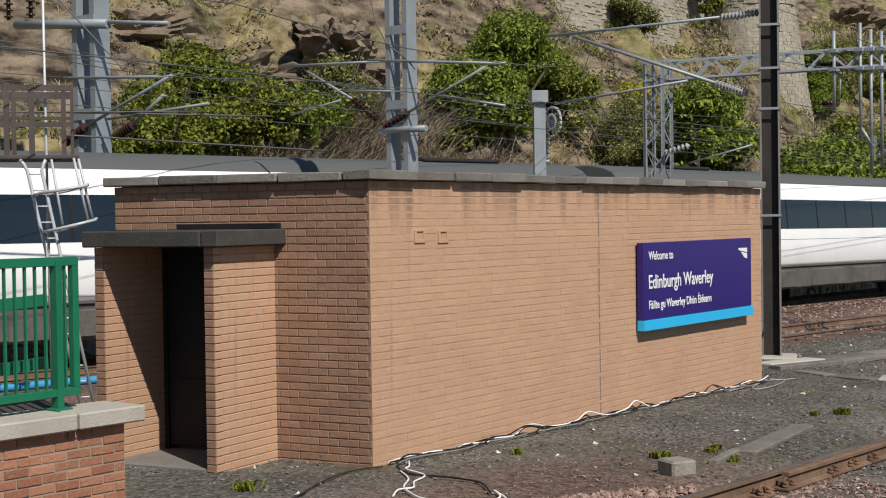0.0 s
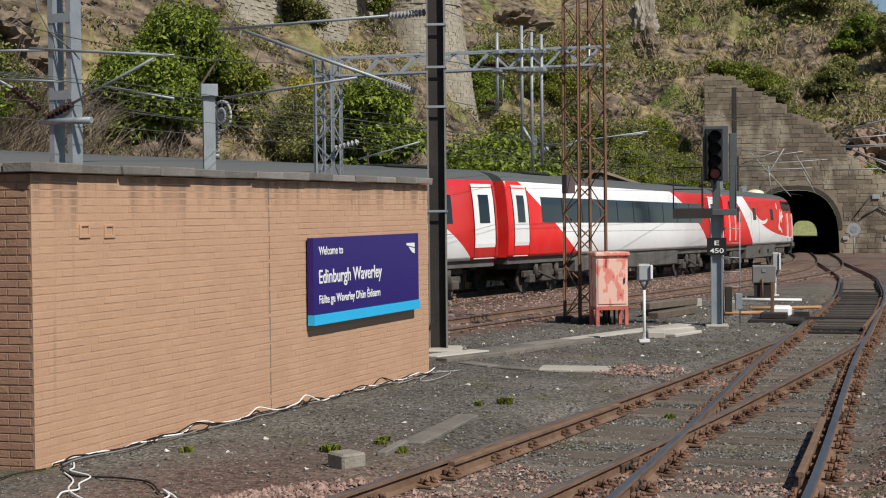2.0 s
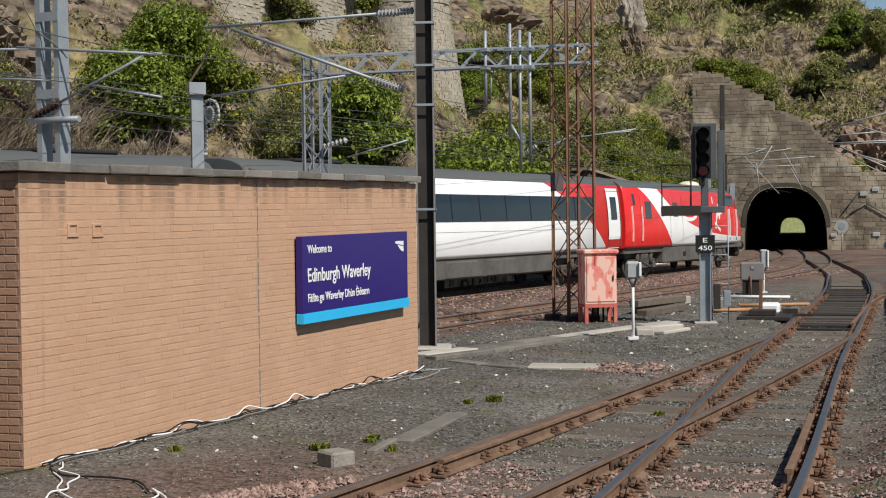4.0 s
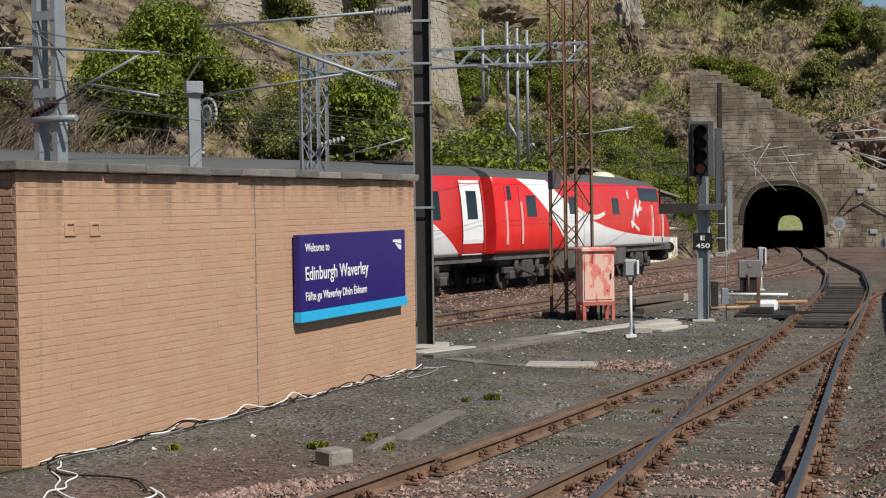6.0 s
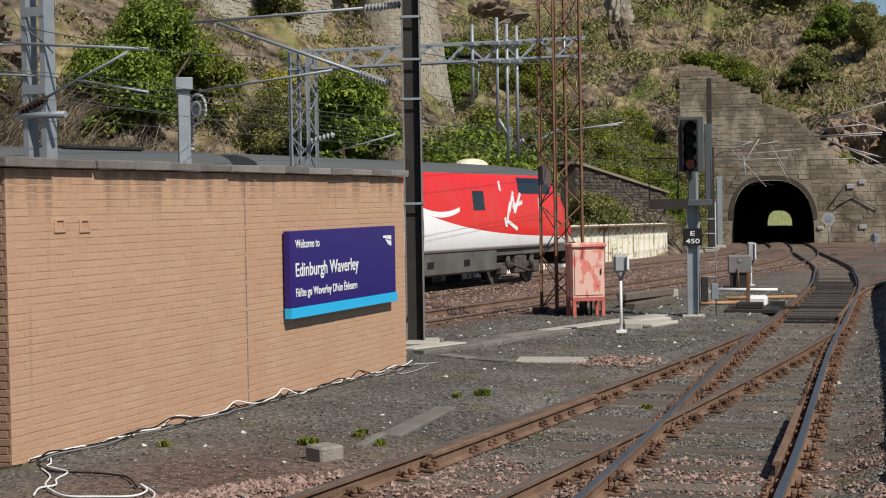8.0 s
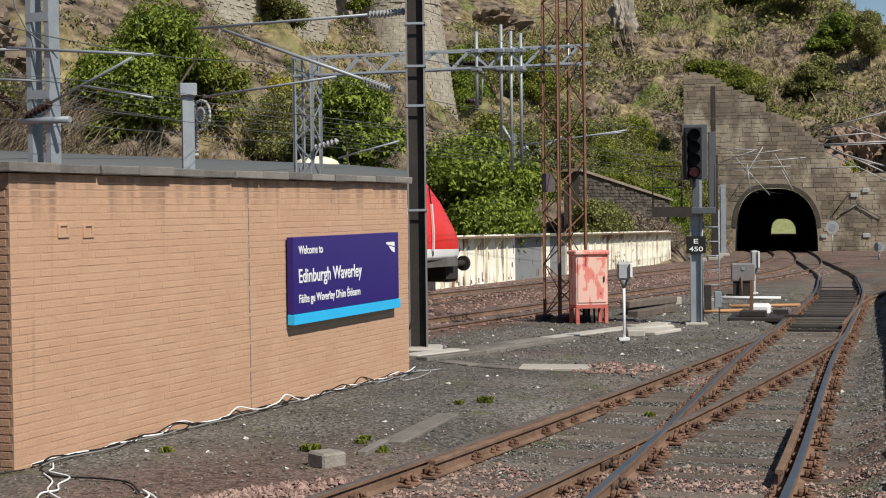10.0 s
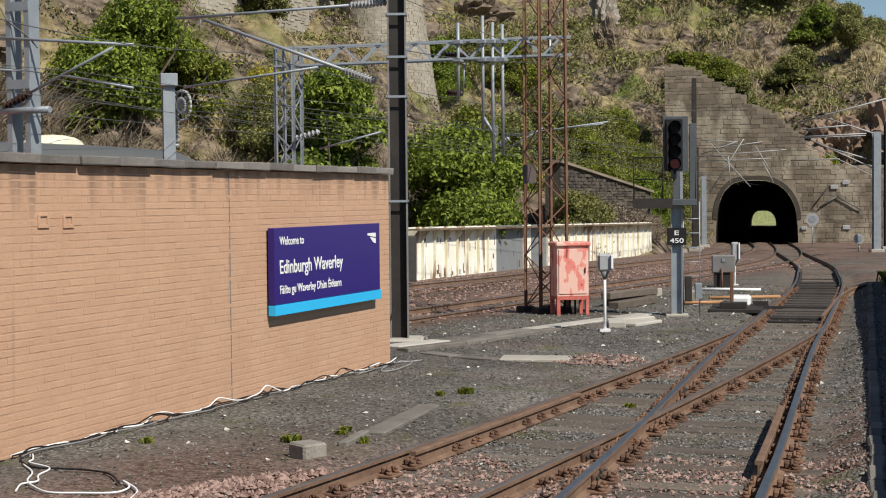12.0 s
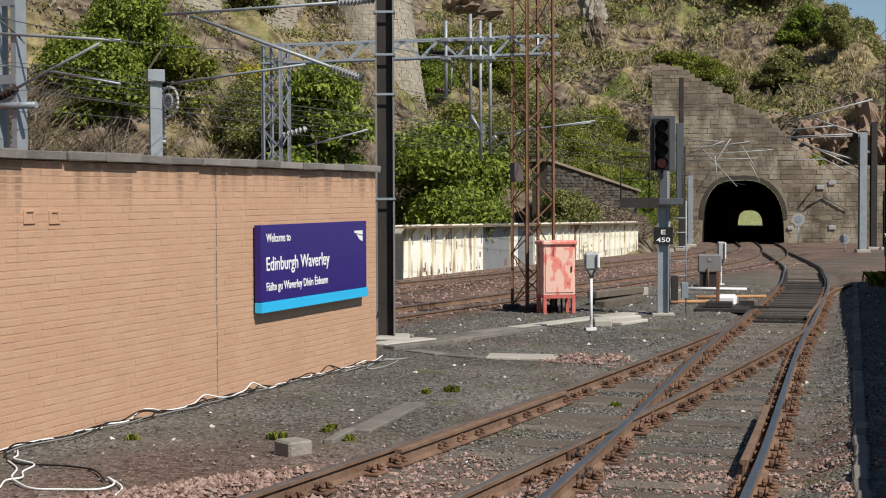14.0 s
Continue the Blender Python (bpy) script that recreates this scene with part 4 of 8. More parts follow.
def build_van():
    c = thing("driving_van", Matrix.Identity(4), "red driving van trailer with a white sweep and sloping cab", "railway vehicle")
    bm = bmesh.new()
    loft(bm, [(0.42, 0.94, 4.0), (0.55, 1, 4.04), (6, 1, 4.04), (12, 1, 4.04), (15.2, 1, 4.04), (17.6, 0.985, 3.98), (18.2, 0.97, 3.74), (18.95, 0.93, 3.15), (19.6, 0.88, 2.55), (20.05, 0.82, 2.15), (20.32, 0.72, 1.95), (20.4, 0.66, 1.9)])
    part("body", bm, M["van"], c)
    for s in (-1, 1):
        for x, w, z0, z1, nm in ((1.35, 0.32, 2.95, 3.4, "window"), (2.95, 0.85, 2.4, 3.12, "window"), (7.0, 0.75, 2.5, 3.12, "window"), (11.75, 0.8, 2.5, 3.12, "window")):
            bm = bmesh.new()
            side_panel(bm, x, x + w, z0, z1, 0.008, 3, s)
            part(nm, bm, M["train_glass"], c)
        bm = bmesh.new()
        side_panel(bm, 15.2, 17.8, 3.05, 3.58, 0.008, 3, s)
        part("cab_window", bm, M["train_glass"], c)
        for x, w in ((1.15, 1.2), (6.5, 1.9), (16.9, 1.3)):
            bm = bmesh.new()
            for xx in (x, x + w):
                side_panel(bm, xx - 0.012, xx + 0.012, 1.35, 3.4, 0.006, 4, s)
            part("door_seam", bm, M["gangway"], c)
        for x in (1.12, 2.42, 16.75, 18.15):
            bm = bmesh.new()
            side_panel(bm, x, x + 0.035, 1.5, 2.9, 0.05, 4, s)
            part("handrail", bm, M["white"], c)
        # plain white slanted mark
        bm = bmesh.new()
        for (x0, z0), (x1, z1) in (((13.75, 3.45), (14.05, 1.95)), ((14.05, 1.95), (14.45, 2.75)), ((14.35, 2.45), (14.75, 3.1)), ((14.7, 2.95), (14.75, 2.4)), ((14.75, 2.4), (15.3, 3.05)), ((14.1, 2.15), (14.9, 1.85)), ((14.6, 2.6), (15.4, 2.75))):
            y = lambda z: s * (side_y(z) + 0.012)
            bm_bar(bm, (x0, y(z0), z0), (x1, y(z1), z1), 0.13, 0.012, up=(0, 1, 0))
        part("emblem", bm, M["white"], c, "white slanted emblem strokes")
    for sgn in (-1, 1):
        bm = bmesh.new()
        v = [bm.verts.new(p) for p in ((18.12, sgn * 0.08, 3.76), (18.12, sgn * 0.95, 3.62), (19.07, sgn * 1.02, 2.95), (19.12, sgn * 0.08, 3.02))]
        w = [bm.verts.new(Vector(q.co) + Vector((0.05, 0, 0.05))) for q in v]
        bm.faces.new(w)
        for k in range(4):
            bm.faces.new((v[k], v[(k + 1) % 4], w[(k + 1) % 4], w[k]))
        part("windscreen", bm, M["train_glass"], c)
    bm = bmesh.new()
    bm_box(bm, (5.8, -1.27, 0.5), (13.6, 1.27, 1.24), bevel=0.06)
    bm_box(bm, (0.5, -1.2, 1.0), (19.9, 1.15, 1.24))
    part("underframe", bm, M["skirt"], c, "grimy grey skirt")
    for x0 in (8.8, 11.2):
        part("hatch", boxes(((x0, -1.285, 0.75), (x0 + 0.4, -1.26, 0.95))), M["black"], c)
    bm = bmesh.new()
    bm_box(bm, (19.7, -1.0, 0.5), (20.35, 1.0, 1.25), bevel=0.1)
    for s in (-0.86, 0.86):
        bm_tube(bm, (20.25, s, 1.05), (20.8, s, 1.05), 0.11, 10)
        bm_tube(bm, (20.78, s, 1.05), (20.86, s, 1.05), 0.24, 14)
    part("buffer_beam", bm, M["dark_steel"], c)
    for x in (3.4, 15.6):
        WHEELS.extend(bogie(c, x))
    bm = bmesh.new()
    bmesh.ops.create_uvsphere(bm, u_segments=16, v_segments=8, radius=0.5)
    bmesh.ops.transform(bm, matrix=pose(14.3, 0, 4.02) @ Matrix.Diagonal((1.6, 1.0, 0.45, 1)), verts=bm.verts)
    part("roof_dome", bm, M["cream"], c, "pale roof dome")
    return c


van = build_van()
coaches = [build_coach(0)]
first_wheels = list(WHEELS)
for k in range(1, 4):
    coaches.append(build_coach(k))

# place of the joint between van and first coach, along the line
JOINT = [(0.0, 82.9), (0.5, 79.5), (1.0, 76.0), (1.5, 72.5), (2.0, 69.0), (2.5, 65.7), (3.0, 62.5), (3.5, 59.3), (4.0, 56.1), (4.5, 52.9), (5.0, 49.8), (5.5, 46.7), (6.0, 43.5), (6.5, 40.5), (7.0, 37.3),
         (7.5, 34.5), (8.0, 31.7), (8.5, 29.1), (9.0, 26.7), (9.5, 24.3), (10.0, 22.0), (10.5, 19.6), (11.0, 17.2), (11.5, 14.9), (12.0, 12.7), (12.5, 10.5), (13.0, 8.3), (13.5, 6.2), (14.0, 4.1)]
RUN = LINES["train"]
RUN_S = np.concatenate([[0.0], np.cumsum([(b - a).length for a, b in zip(RUN, RUN[1:])])]) 
RUN_S -= float(np.interp(40.0, [p.x for p in RUN], RUN_S)) - 40.0
RUN_X, RUN_Y = np.array([p.x for p in RUN]), np.array([p.y for p in RUN])


def on_line(s):
    x, y = float(np.interp(s, RUN_S, RUN_X)), float(np.interp(s, RUN_S, RUN_Y))
    return Vector((x, y, train_level(x) - 0.01))


def ride(s, back, front):
    """The pose of a vehicle whose joint lies at s, carried by bogies at back and front from it."""
    A, B = on_line(s + back), on_line(s + front)
    d = (B - A).normalized()
    m = Matrix.Identity(4)
    side = Vector((-d.y, d.x, 0)).normalized()
    for i, c in enumerate((d, side, d.cross(side))):
        m.col[i][:3] = c
    m.translation = A - d * back
    return m


def motions():
    walk(van, [(t, ride(s, 3.4, 16.4)) for t, s in JOINT])
    for k, c in enumerate(coaches):
        walk(c, [(t, ride(s - k * PITCH, -PITCH + 4.0, -4.0)) for t, s in JOINT])
    ts = np.arange(0, 14.01, 0.1)
    js = np.interp(ts, [t for t, _ in JOINT], [s for _, s in JOINT])
    for w, x in first_wheels:
        walk(w, [(float(t), pose(x, 0, 0.46, 0, math.degrees((s - js[0]) / 0.46), 0)) for t, s in zip(ts, js)])


# ---- overhead line masts ----
def insulator(bm, a, b, r=0.06, n=7):
    a, b = Vector(a), Vector(b)
    bm_tube(bm, a, b, r * 0.45, 8)
    for k in range(n):
        p = a.lerp(b, (k + 0.5) / n)
        d = (b - a).normalized() * 0.012
        bm_tube(bm, p - d, p + d, r, 10)


M["porcelain"] = mat("brown_porcelain", (0.06, 0.03, 0.022), (0.03, 0.016, 0.012), 4, 0.25)
M["grey_ins"] = mat("grey_insulator", (0.42, 0.43, 0.42), (0.3, 0.3, 0.3), 4, 0.4)
M["wire"] = mat("weathered_copper_wire", (0.16, 0.17, 0.16), (0.10, 0.105, 0.10), 4, 0.6, 0.5)


def tube_part(name, a, b, r, material, parent, n=8, label=""):
    bm = bmesh.new()
    bm_tube(bm, a, b, r, n)
    return part(name, bm, material, parent, label)


def h_column(parent, w, d, z0, z1, web=None, flange=None):
    """A rolled H section: two flanges and a web, standing at the origin."""
    part("web", boxes(((-d / 2 + 0.016, -0.009, z0), (d / 2 - 0.016, 0.009, z1))), web or M["steel"], parent)
    for s in (-1, 1):
        part("flange", boxes(((s * d / 2 - 0.016, -w / 2, z0), (s * d / 2 + 0.016, w / 2, z1)), bevel=0.003), flange or M["steel"], parent)


def dark_pole():
    x, y = 23.94, 11.75
    p = thing("catenary_pole", pose(x, y, grade(x)), "tall dark steel H-section overhead line pole on a concrete foot", "pole")
    # web faces the camera side, flanges left and right
    rot = pose(0, 0, 0, 0, 0, 114)
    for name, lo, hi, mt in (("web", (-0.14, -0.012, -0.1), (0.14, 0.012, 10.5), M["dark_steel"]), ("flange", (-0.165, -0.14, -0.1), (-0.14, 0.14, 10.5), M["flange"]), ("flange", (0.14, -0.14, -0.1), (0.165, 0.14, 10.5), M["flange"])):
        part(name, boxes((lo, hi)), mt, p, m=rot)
    for z in (2.45, 4.3, 5.0, 5.75):
        bm = boxes(((-0.185, -0.16, z), (0.185, -0.142, z + 0.04)), ((-0.185, 0.142, z), (0.185, 0.16, z + 0.04)), ((-0.185, -0.16, z), (-0.168, 0.16, z + 0.04)), ((0.168, -0.16, z), (0.185, 0.16, z + 0.04)))
        part("clamp_band", bm, M["steel"], p, m=rot)
    part("foot", boxes(((-0.42, -0.42, -0.3), (0.42, 0.42, 0.035)), bevel=0.03), M["concrete"], p, "pale concrete foot", m=rot)
    bm = bmesh.new()
    bm_path(bm, [Vector((-0.16, 0.1, 0.05)), Vector((-0.32, 0.12, 0.12)), Vector((-0.36, 0.1, 0.25)), Vector((-0.22, 0.05, 0.4)), Vector((-0.15, 0.02, 0.6))], 0.018)
    part("earth_cable", bm, M["black"], p)
    g = grade(x)
    arm = thing("cantilever_arm", pose(x, y, 0), "grey tubular cantilever with ribbed insulators, on the dark pole", "cantilever")
    tube_part("top_tube", (0, 0.95, 5.82), (0, 4.66, 5.80), 0.027, M["steel"], arm)
    tube_part("stay_tube", (0, 1.05, 4.66), (0, 4.05, 5.74), 0.032, M["steel"], arm)
    tube_part("registration_tube", (0, 1.6, 4.74), (0, 4.5, 4.49), 0.024, M["steel"], arm)
    tube_part("dropper", (0, 4.1, 5.8), (0, 4.15, 5.55), 0.012, M["steel"], arm, 6)
    tube_part("dropper", (0, 3.3, 5.5), (0, 3.2, 5.35), 0.015, M["steel"], arm, 6)
    for a, b in (((0, 0.2, 5.83), (0, 0.92, 5.82)), ((0, 0.42, 4.44), (0, 1.05, 4.66))):
        bm = bmesh.new()
        insulator(bm, a, b, 0.065, 10)
        part("insulator", bm, M["grey_ins"], arm)
    return p


dark_pole()


def channel_mast(x, y, top, label, size=1.0):
    """Two channels with batten plates; arms over both lines."""
    g = grade(x)
    p = thing("catenary_mast", pose(x, y, g - 0.1) @ Matrix.Scale(size, 4), label, "mast", "masts beside the running lines")
    for s in (-0.2, 0.2):
        bm = bmesh.new()
        bm_prism(bm, [(-0.14, s - 0.055), (0.14, s - 0.055), (0.14, s + 0.055), (0.128, s + 0.055), (0.128, s - 0.045), (-0.128, s - 0.045), (-0.128, s + 0.055), (-0.14, s + 0.055)], 0, top)
        part("channel", bm, M["steel"], p)
    z = 0.5
    while z < top:
        part("batten", boxes(((-0.152, -0.25, z), (-0.14, 0.25, z + 0.16))), M["steel"], p)
        z += 1.35
    part("base", boxes(((-0.5, -0.6, -0.2), (0.5, 0.6, 0.25)), bevel=0.04), M["concrete"], p)
    return p


def mast_arms(x, y, spec, label, size=1.0):
    a = thing("cantilever_arm", pose(x * size, y * size, EYE[2] * (1 - size)) @ Matrix.Scale(size, 4), label, "cantilever")
    for name, (y0, z0), (y1, z1), r in spec:
        if name == "insulator":
            bm = bmesh.new()
            insulator(bm, (-0.16, y0 - y, z0), (-0.16, y1 - y, z1), 0.07, 7)
            part("insulator", bm, M["porcelain"], a)
        else:
            tube_part(name, (-0.16, y0 - y, z0), (-0.16, y1 - y, z1), r, M["steel"], a)
    return a


channel_mast(20.9, 17.55, 9.0, "grey twin-channel steel overhead line mast with batten plates")
mast_arms(20.9, 17.55, [
    ("top_tube", (18.2, 5.24), (15.08, 4.95), 0.027), ("top_tube", (17.9, 5.2), (20.33, 5.29), 0.024), ("insulator", (17.85, 4.0), (17.25, 4.24), 0),
    ("stay_tube", (17.25, 4.24), (15.5, 4.93), 0.026), ("registration_tube", (16.55, 4.5), (15.1, 4.23), 0.022), ("stay_tube", (19.75, 5.15), (18.6, 4.55), 0.026),
    ("insulator", (18.6, 4.55), (18.0, 4.15), 0), ("registration_tube", (18.9, 4.73), (17.4, 4.62), 0.02), ("cross_beam", (17.95, 3.93), (16.85, 3.93), 0.06), ("registration_tube", (20.2, 4.35), (18.9, 4.55), 0.02)],
    "grey tubular cantilevers with brown insulators on both sides of a mast")
channel_mast(20.85, 26.33, 9.0, "grey twin-channel steel overhead line mast with switch beam", 1.5)
mast_arms(13.9, 17.55, [
    ("cross_beam", (19.1, 5.33), (16.95, 5.15), 0.07), ("top_tube", (17.2, 5.2), (15.67, 5.04), 0.03), ("insulator", (18.0, 3.5), (17.5, 3.72), 0), ("stay_tube", (17.5, 3.72), (15.63, 4.33), 0.024),
    ("insulator", (16.8, 3.55), (16.45, 3.7), 0), ("stay_tube", (16.45, 3.7), (15.81, 4.07), 0.024), ("registration_tube", (17.97, 4.45), (15.63, 4.31), 0.022), ("registration_tube", (17.0, 3.8), (14.9, 3.9), 0.02),
    ("insulator", (19.3, 5.42), (19.3, 6.1), 0), ("insulator", (18.75, 5.4), (18.75, 6.1), 0)],
    "grey tubular cantilevers and upright brown insulators on a mast", 1.5)


def anchor_post():
    x, y = 25.35, 17.6
    p = thing("anchor_post", pose(x, y, grade(x) - 0.1, 0, 0, 40), "short grey H-section post with a tension wheel", "post")
    h_column(p, 0.24, 0.24, 0, 5.15)
    part("cap", boxes(((-0.22, -0.17, 4.95), (0.22, 0.17, 5.2)), bevel=0.01), M["steel"], p)
    bm = bmesh.new()
    for r, w in ((0.3, 0.03), (0.14, 0.06)):
        n = 20
        for k in range(n):
            a, b = k * math.tau / n, (k + 1) * math.tau / n
            bm_tube(bm, (-0.32 + r * math.cos(a), -0.1, 4.55 + r * math.sin(a)), (-0.32 + r * math.cos(b), -0.1, 4.55 + r * math.sin(b)), w / 2 + 0.012, 6)
    for k in range(4):
        a = k * math.pi / 4
        bm_tube(bm, (-0.32 - 0.3 * math.cos(a), -0.1, 4.55 - 0.3 * math.sin(a)), (-0.32 + 0.3 * math.cos(a), -0.1, 4.55 + 0.3 * math.sin(a)), 0.012, 5)
    part("tension_wheel", bm, M["grey_ins"], p, "pale grooved tension wheel", m=pose(0, 0, 0, 0, 0, 30))
    tube_part("weight_rod", (0.03, -0.14, 4.75), (0.03, -0.14, 3.7), 0.015, M["steel"], p, 6)
    for k in range(10):
        tube_part("weight", (0.03, -0.14, 4.6 - k * 0.09), (0.03, -0.14, 4.54 - k * 0.09), 0.07, M["grey_ins"], p)


anchor_post()


def lattice(parent, w0, w1, z0, z1, bay, leg, mat_leg, mat_brace, brace=0.035, tilt=0.0):
    """A square lattice mast: four angle legs, zigzag bracing on each face."""
    at = lambda z: w0 + (w1 - w0) * (z - z0) / (z1 - z0)
    for sx, sy in ((-1, -1), (1, -1), (1, 1), (-1, 1)):
        bm = bmesh.new()
        a = Vector((sx * w0 / 2, sy * w0 / 2, z0))
        b = Vector((sx * w1 / 2, sy * w1 / 2, z1))
        bm_bar(bm, a, b, leg, 0.012, up=(1, 0, 0))
        bm_bar(bm, a + Vector((0, -sy * leg / 2, 0)), b + Vector((0, -sy * leg / 2, 0)), leg, 0.012, up=(0, 1, 0))
        part("leg", bm, mat_leg, parent)
    k, z = 0, z0 + 0.1
    corners = ((-1, -1), (1, -1), (1, 1), (-1, 1))
    while z + bay < z1:
        for f in range(4):
            c0, c1 = corners[f], corners[(f + 1) % 4]
            if (k + f) % 2:
                c0, c1 = c1, c0
            a, b = at(z) / 2, at(z + bay) / 2
            bm = bmesh.new()
            bm_bar(bm, (c0[0] * a, c0[1] * a, z), (c1[0] * b, c1[1] * b, z + bay), brace, 0.008, up=(c0[0] + c1[0], c0[1] + c1[1], 0))
            part("brace", bm, mat_brace, parent)
        k += 1
        z += bay


M["plate_brown"] = mat("dull_brown_plate", (0.16, 0.12, 0.12), (0.11, 0.085, 0.085), 3, 0.8)


def rusty_mast():
    x, y = 32.35, 12.1
    p = thing("lattice_mast", pose(x, y, grade(x), 0, 0, 50.5), "tall rusty square lattice steel mast", "mast")
    lattice(p, 0.71, 0.68, 0, 10.5, 0.60, 0.062, M["rust"], M["rust"], 0.03)
    for k in range(4):
        a = math.radians(45 + 90 * k)
        part("foot", boxes(((-0.17, -0.17, -0.25), (0.17, 0.17, 0.12)), bevel=0.03), M["dark_steel"], p, m=pose(0.5 * math.cos(a), 0.5 * math.sin(a), 0))
    bm = bmesh.new()
    bm_tube(bm, (0.12, 0.1, 0.0), (0.1, 0.1, 10.4), 0.028, 8)
    part("cable_pipe", bm, M["dark_steel"], p)
    bm = bmesh.new()
    bm_tube(bm, (-0.3, -0.37, 1.3), (-0.3, -0.36, 6.6), 0.022, 8)
    part("cable_pipe", bm, M["rust"], p)
    part("notice_plate", boxes(((-0.52, -0.05, 2.95), (-0.22, -0.03, 3.38)), bevel=0.005), M["plate_brown"], p, "dull brown back of a notice plate", m=pose(0, 0, 0, 0, 0, -120) @ pose(0.0, -0.1, 0))
    bm = bmesh.new()
    for a, b in (((0.33, -0.33, 6.4), (0.54, -0.45, 5.95)), ((0.33, -0.33, 5.95), (0.54, -0.45, 5.95)), ((0.33, -0.33, 5.95), (0.33, -0.33, 6.4))):
        bm_bar(bm, a, b, 0.035, 0.035)
    part("bracket", bm, M["white"], p, "small pale angle bracket")
    return p


rusty_mast()


def grey_lattice():
    x, y = 30.15, 17.6
    p = thing("lattice_mast", pose(x, y, grade(x), 0, 0, 5), "slim grey galvanised lattice mast carrying a gantry boom", "mast")
    lattice(p, 0.46, 0.46, 0, 6.15, 0.45, 0.07, M["steel"], M["steel"], 0.04)
    bm = bmesh.new()
    insulator(bm, (-0.3, -0.3, 4.0), (-0.3, -0.9, 4.15), 0.07, 6)
    part("insulator", bm, M["grey_ins"], p)
    tube_part("registration_tube", (-0.3, -0.9, 3.75), (-0.3, -2.4, 4.1), 0.022, M["steel"], p)
    A, B = Vector((30.15, 17.6, 5.42)), Vector((32.3, 12.4, 5.58))
    b = thing("gantry_boom", Matrix.Identity(4), "grey lattice gantry boom spanning the middle line", "gantry")
    d = (B - A).normalized()
    n = Vector((-d.y, d.x, 0)).normalized() * 0.17
    up = Vector((0, 0, 0.41))
    ext = d * 0.9
    for s in (-1, 1):
        for u in (Vector(), up):
            bm = bmesh.new()
            bm_bar(bm, A - d * 0.3 + n * s + u, B + ext + n * s + u, 0.055, 0.045)
            part("chord", bm, M["steel"], b)
        L = (B + ext - A).length
        k = 0
        while k * 0.42 < L - 0.42:
            p0, p1 = A + d * 0.42 * k + n * s, A + d * 0.42 * (k + 1) + n * s
            bm = bmesh.new()
            bm_bar(bm, p0 + (up if k % 2 else Vector()), p1 + (Vector() if k % 2 else up), 0.045, 0.012, up=n)
            part("lacing", bm, M["steel"], b)
            k += 1
    # upright drop tubes clamped to the boom
    for f, z0, z1 in ((0.70, 4.6, 6.35), (0.80, 3.9, 6.5), (0.84, 3.15, 6.35), (0.88, 3.3, 6.3)):
        q = A.lerp(B, f) - n * 1.2
        t = thing("drop_tube", pose(q.x, q.y, 0), "grey vertical drop tube clamped to the gantry boom", "tube", "drop tubes on the gantry boom")
        tube_part("tube", (0, 0, z0), (0, 0, z1), 0.038, M["steel"], t, 10)
        for z in (5.45, 5.86):
            part("clamp", boxes(((-0.1, -0.1, z), (0.1, 0.1, z + 0.09)), bevel=0.01), M["steel"], t)
    q = A.lerp(B, 0.80) - n * 1.2
    i = thing("drop_insulator", pose(q.x, q.y, 0), "bent grey bracket with brown insulators below the boom", "insulator")
    tube_part("bracket", (0, 0, 4.2), (0.1, -0.25, 3.75), 0.035, M["steel"], i)
    bm = bmesh.new()
    insulator(bm, (0, 0.9, 4.78), (0, 0.5, 4.75), 0.08, 6)
    part("insulator", bm, M["porcelain"], i)
    tube_part("link", (0, 0.5, 4.75), (0, 0.45, 5.5), 0.02, M["steel"], i)
    bm = bmesh.new()
    insulator(bm, (0, 0.95, 5.65), (0, 0.3, 5.62), 0.08, 8)
    part("insulator", bm, M["porcelain"], i)
    return b


grey_lattice()


# ---- overhead wires ----
def far_cantilever():
    a = thing("cantilever_arm", pose(62, 0, 0), "grey tubular cantilever reaching over the express line", "cantilever")
    for p, q, r in (((0, 25.2, 5.07), (0, 20.3, 5.58), 0.035), ((0, 22.3, 5.36), (0, 20.5, 5.5), 0.03), ((0, 25.4, 4.3), (0, 23.3, 5.4), 0.035)):
        tube_part("tube", p, q, r, M["steel"], a)
    bm = bmesh.new()
    insulator(bm, (0, 25.43, 4.67), (0, 24.9, 5.0), 0.11, 6)
    part("insulator", bm, M["grey_ins"], a)
    m = thing("catenary_mast", pose(62, 25.6, grade(62) - 0.3), "slim grey steel mast on the bank", "mast")
    h_column(m, 0.2, 0.22, 0, 6.6)
    part("foot", boxes(((-0.35, -0.35, -0.2), (0.35, 0.35, 0.3)), bevel=0.03), M["concrete"], m)


far_cantilever()


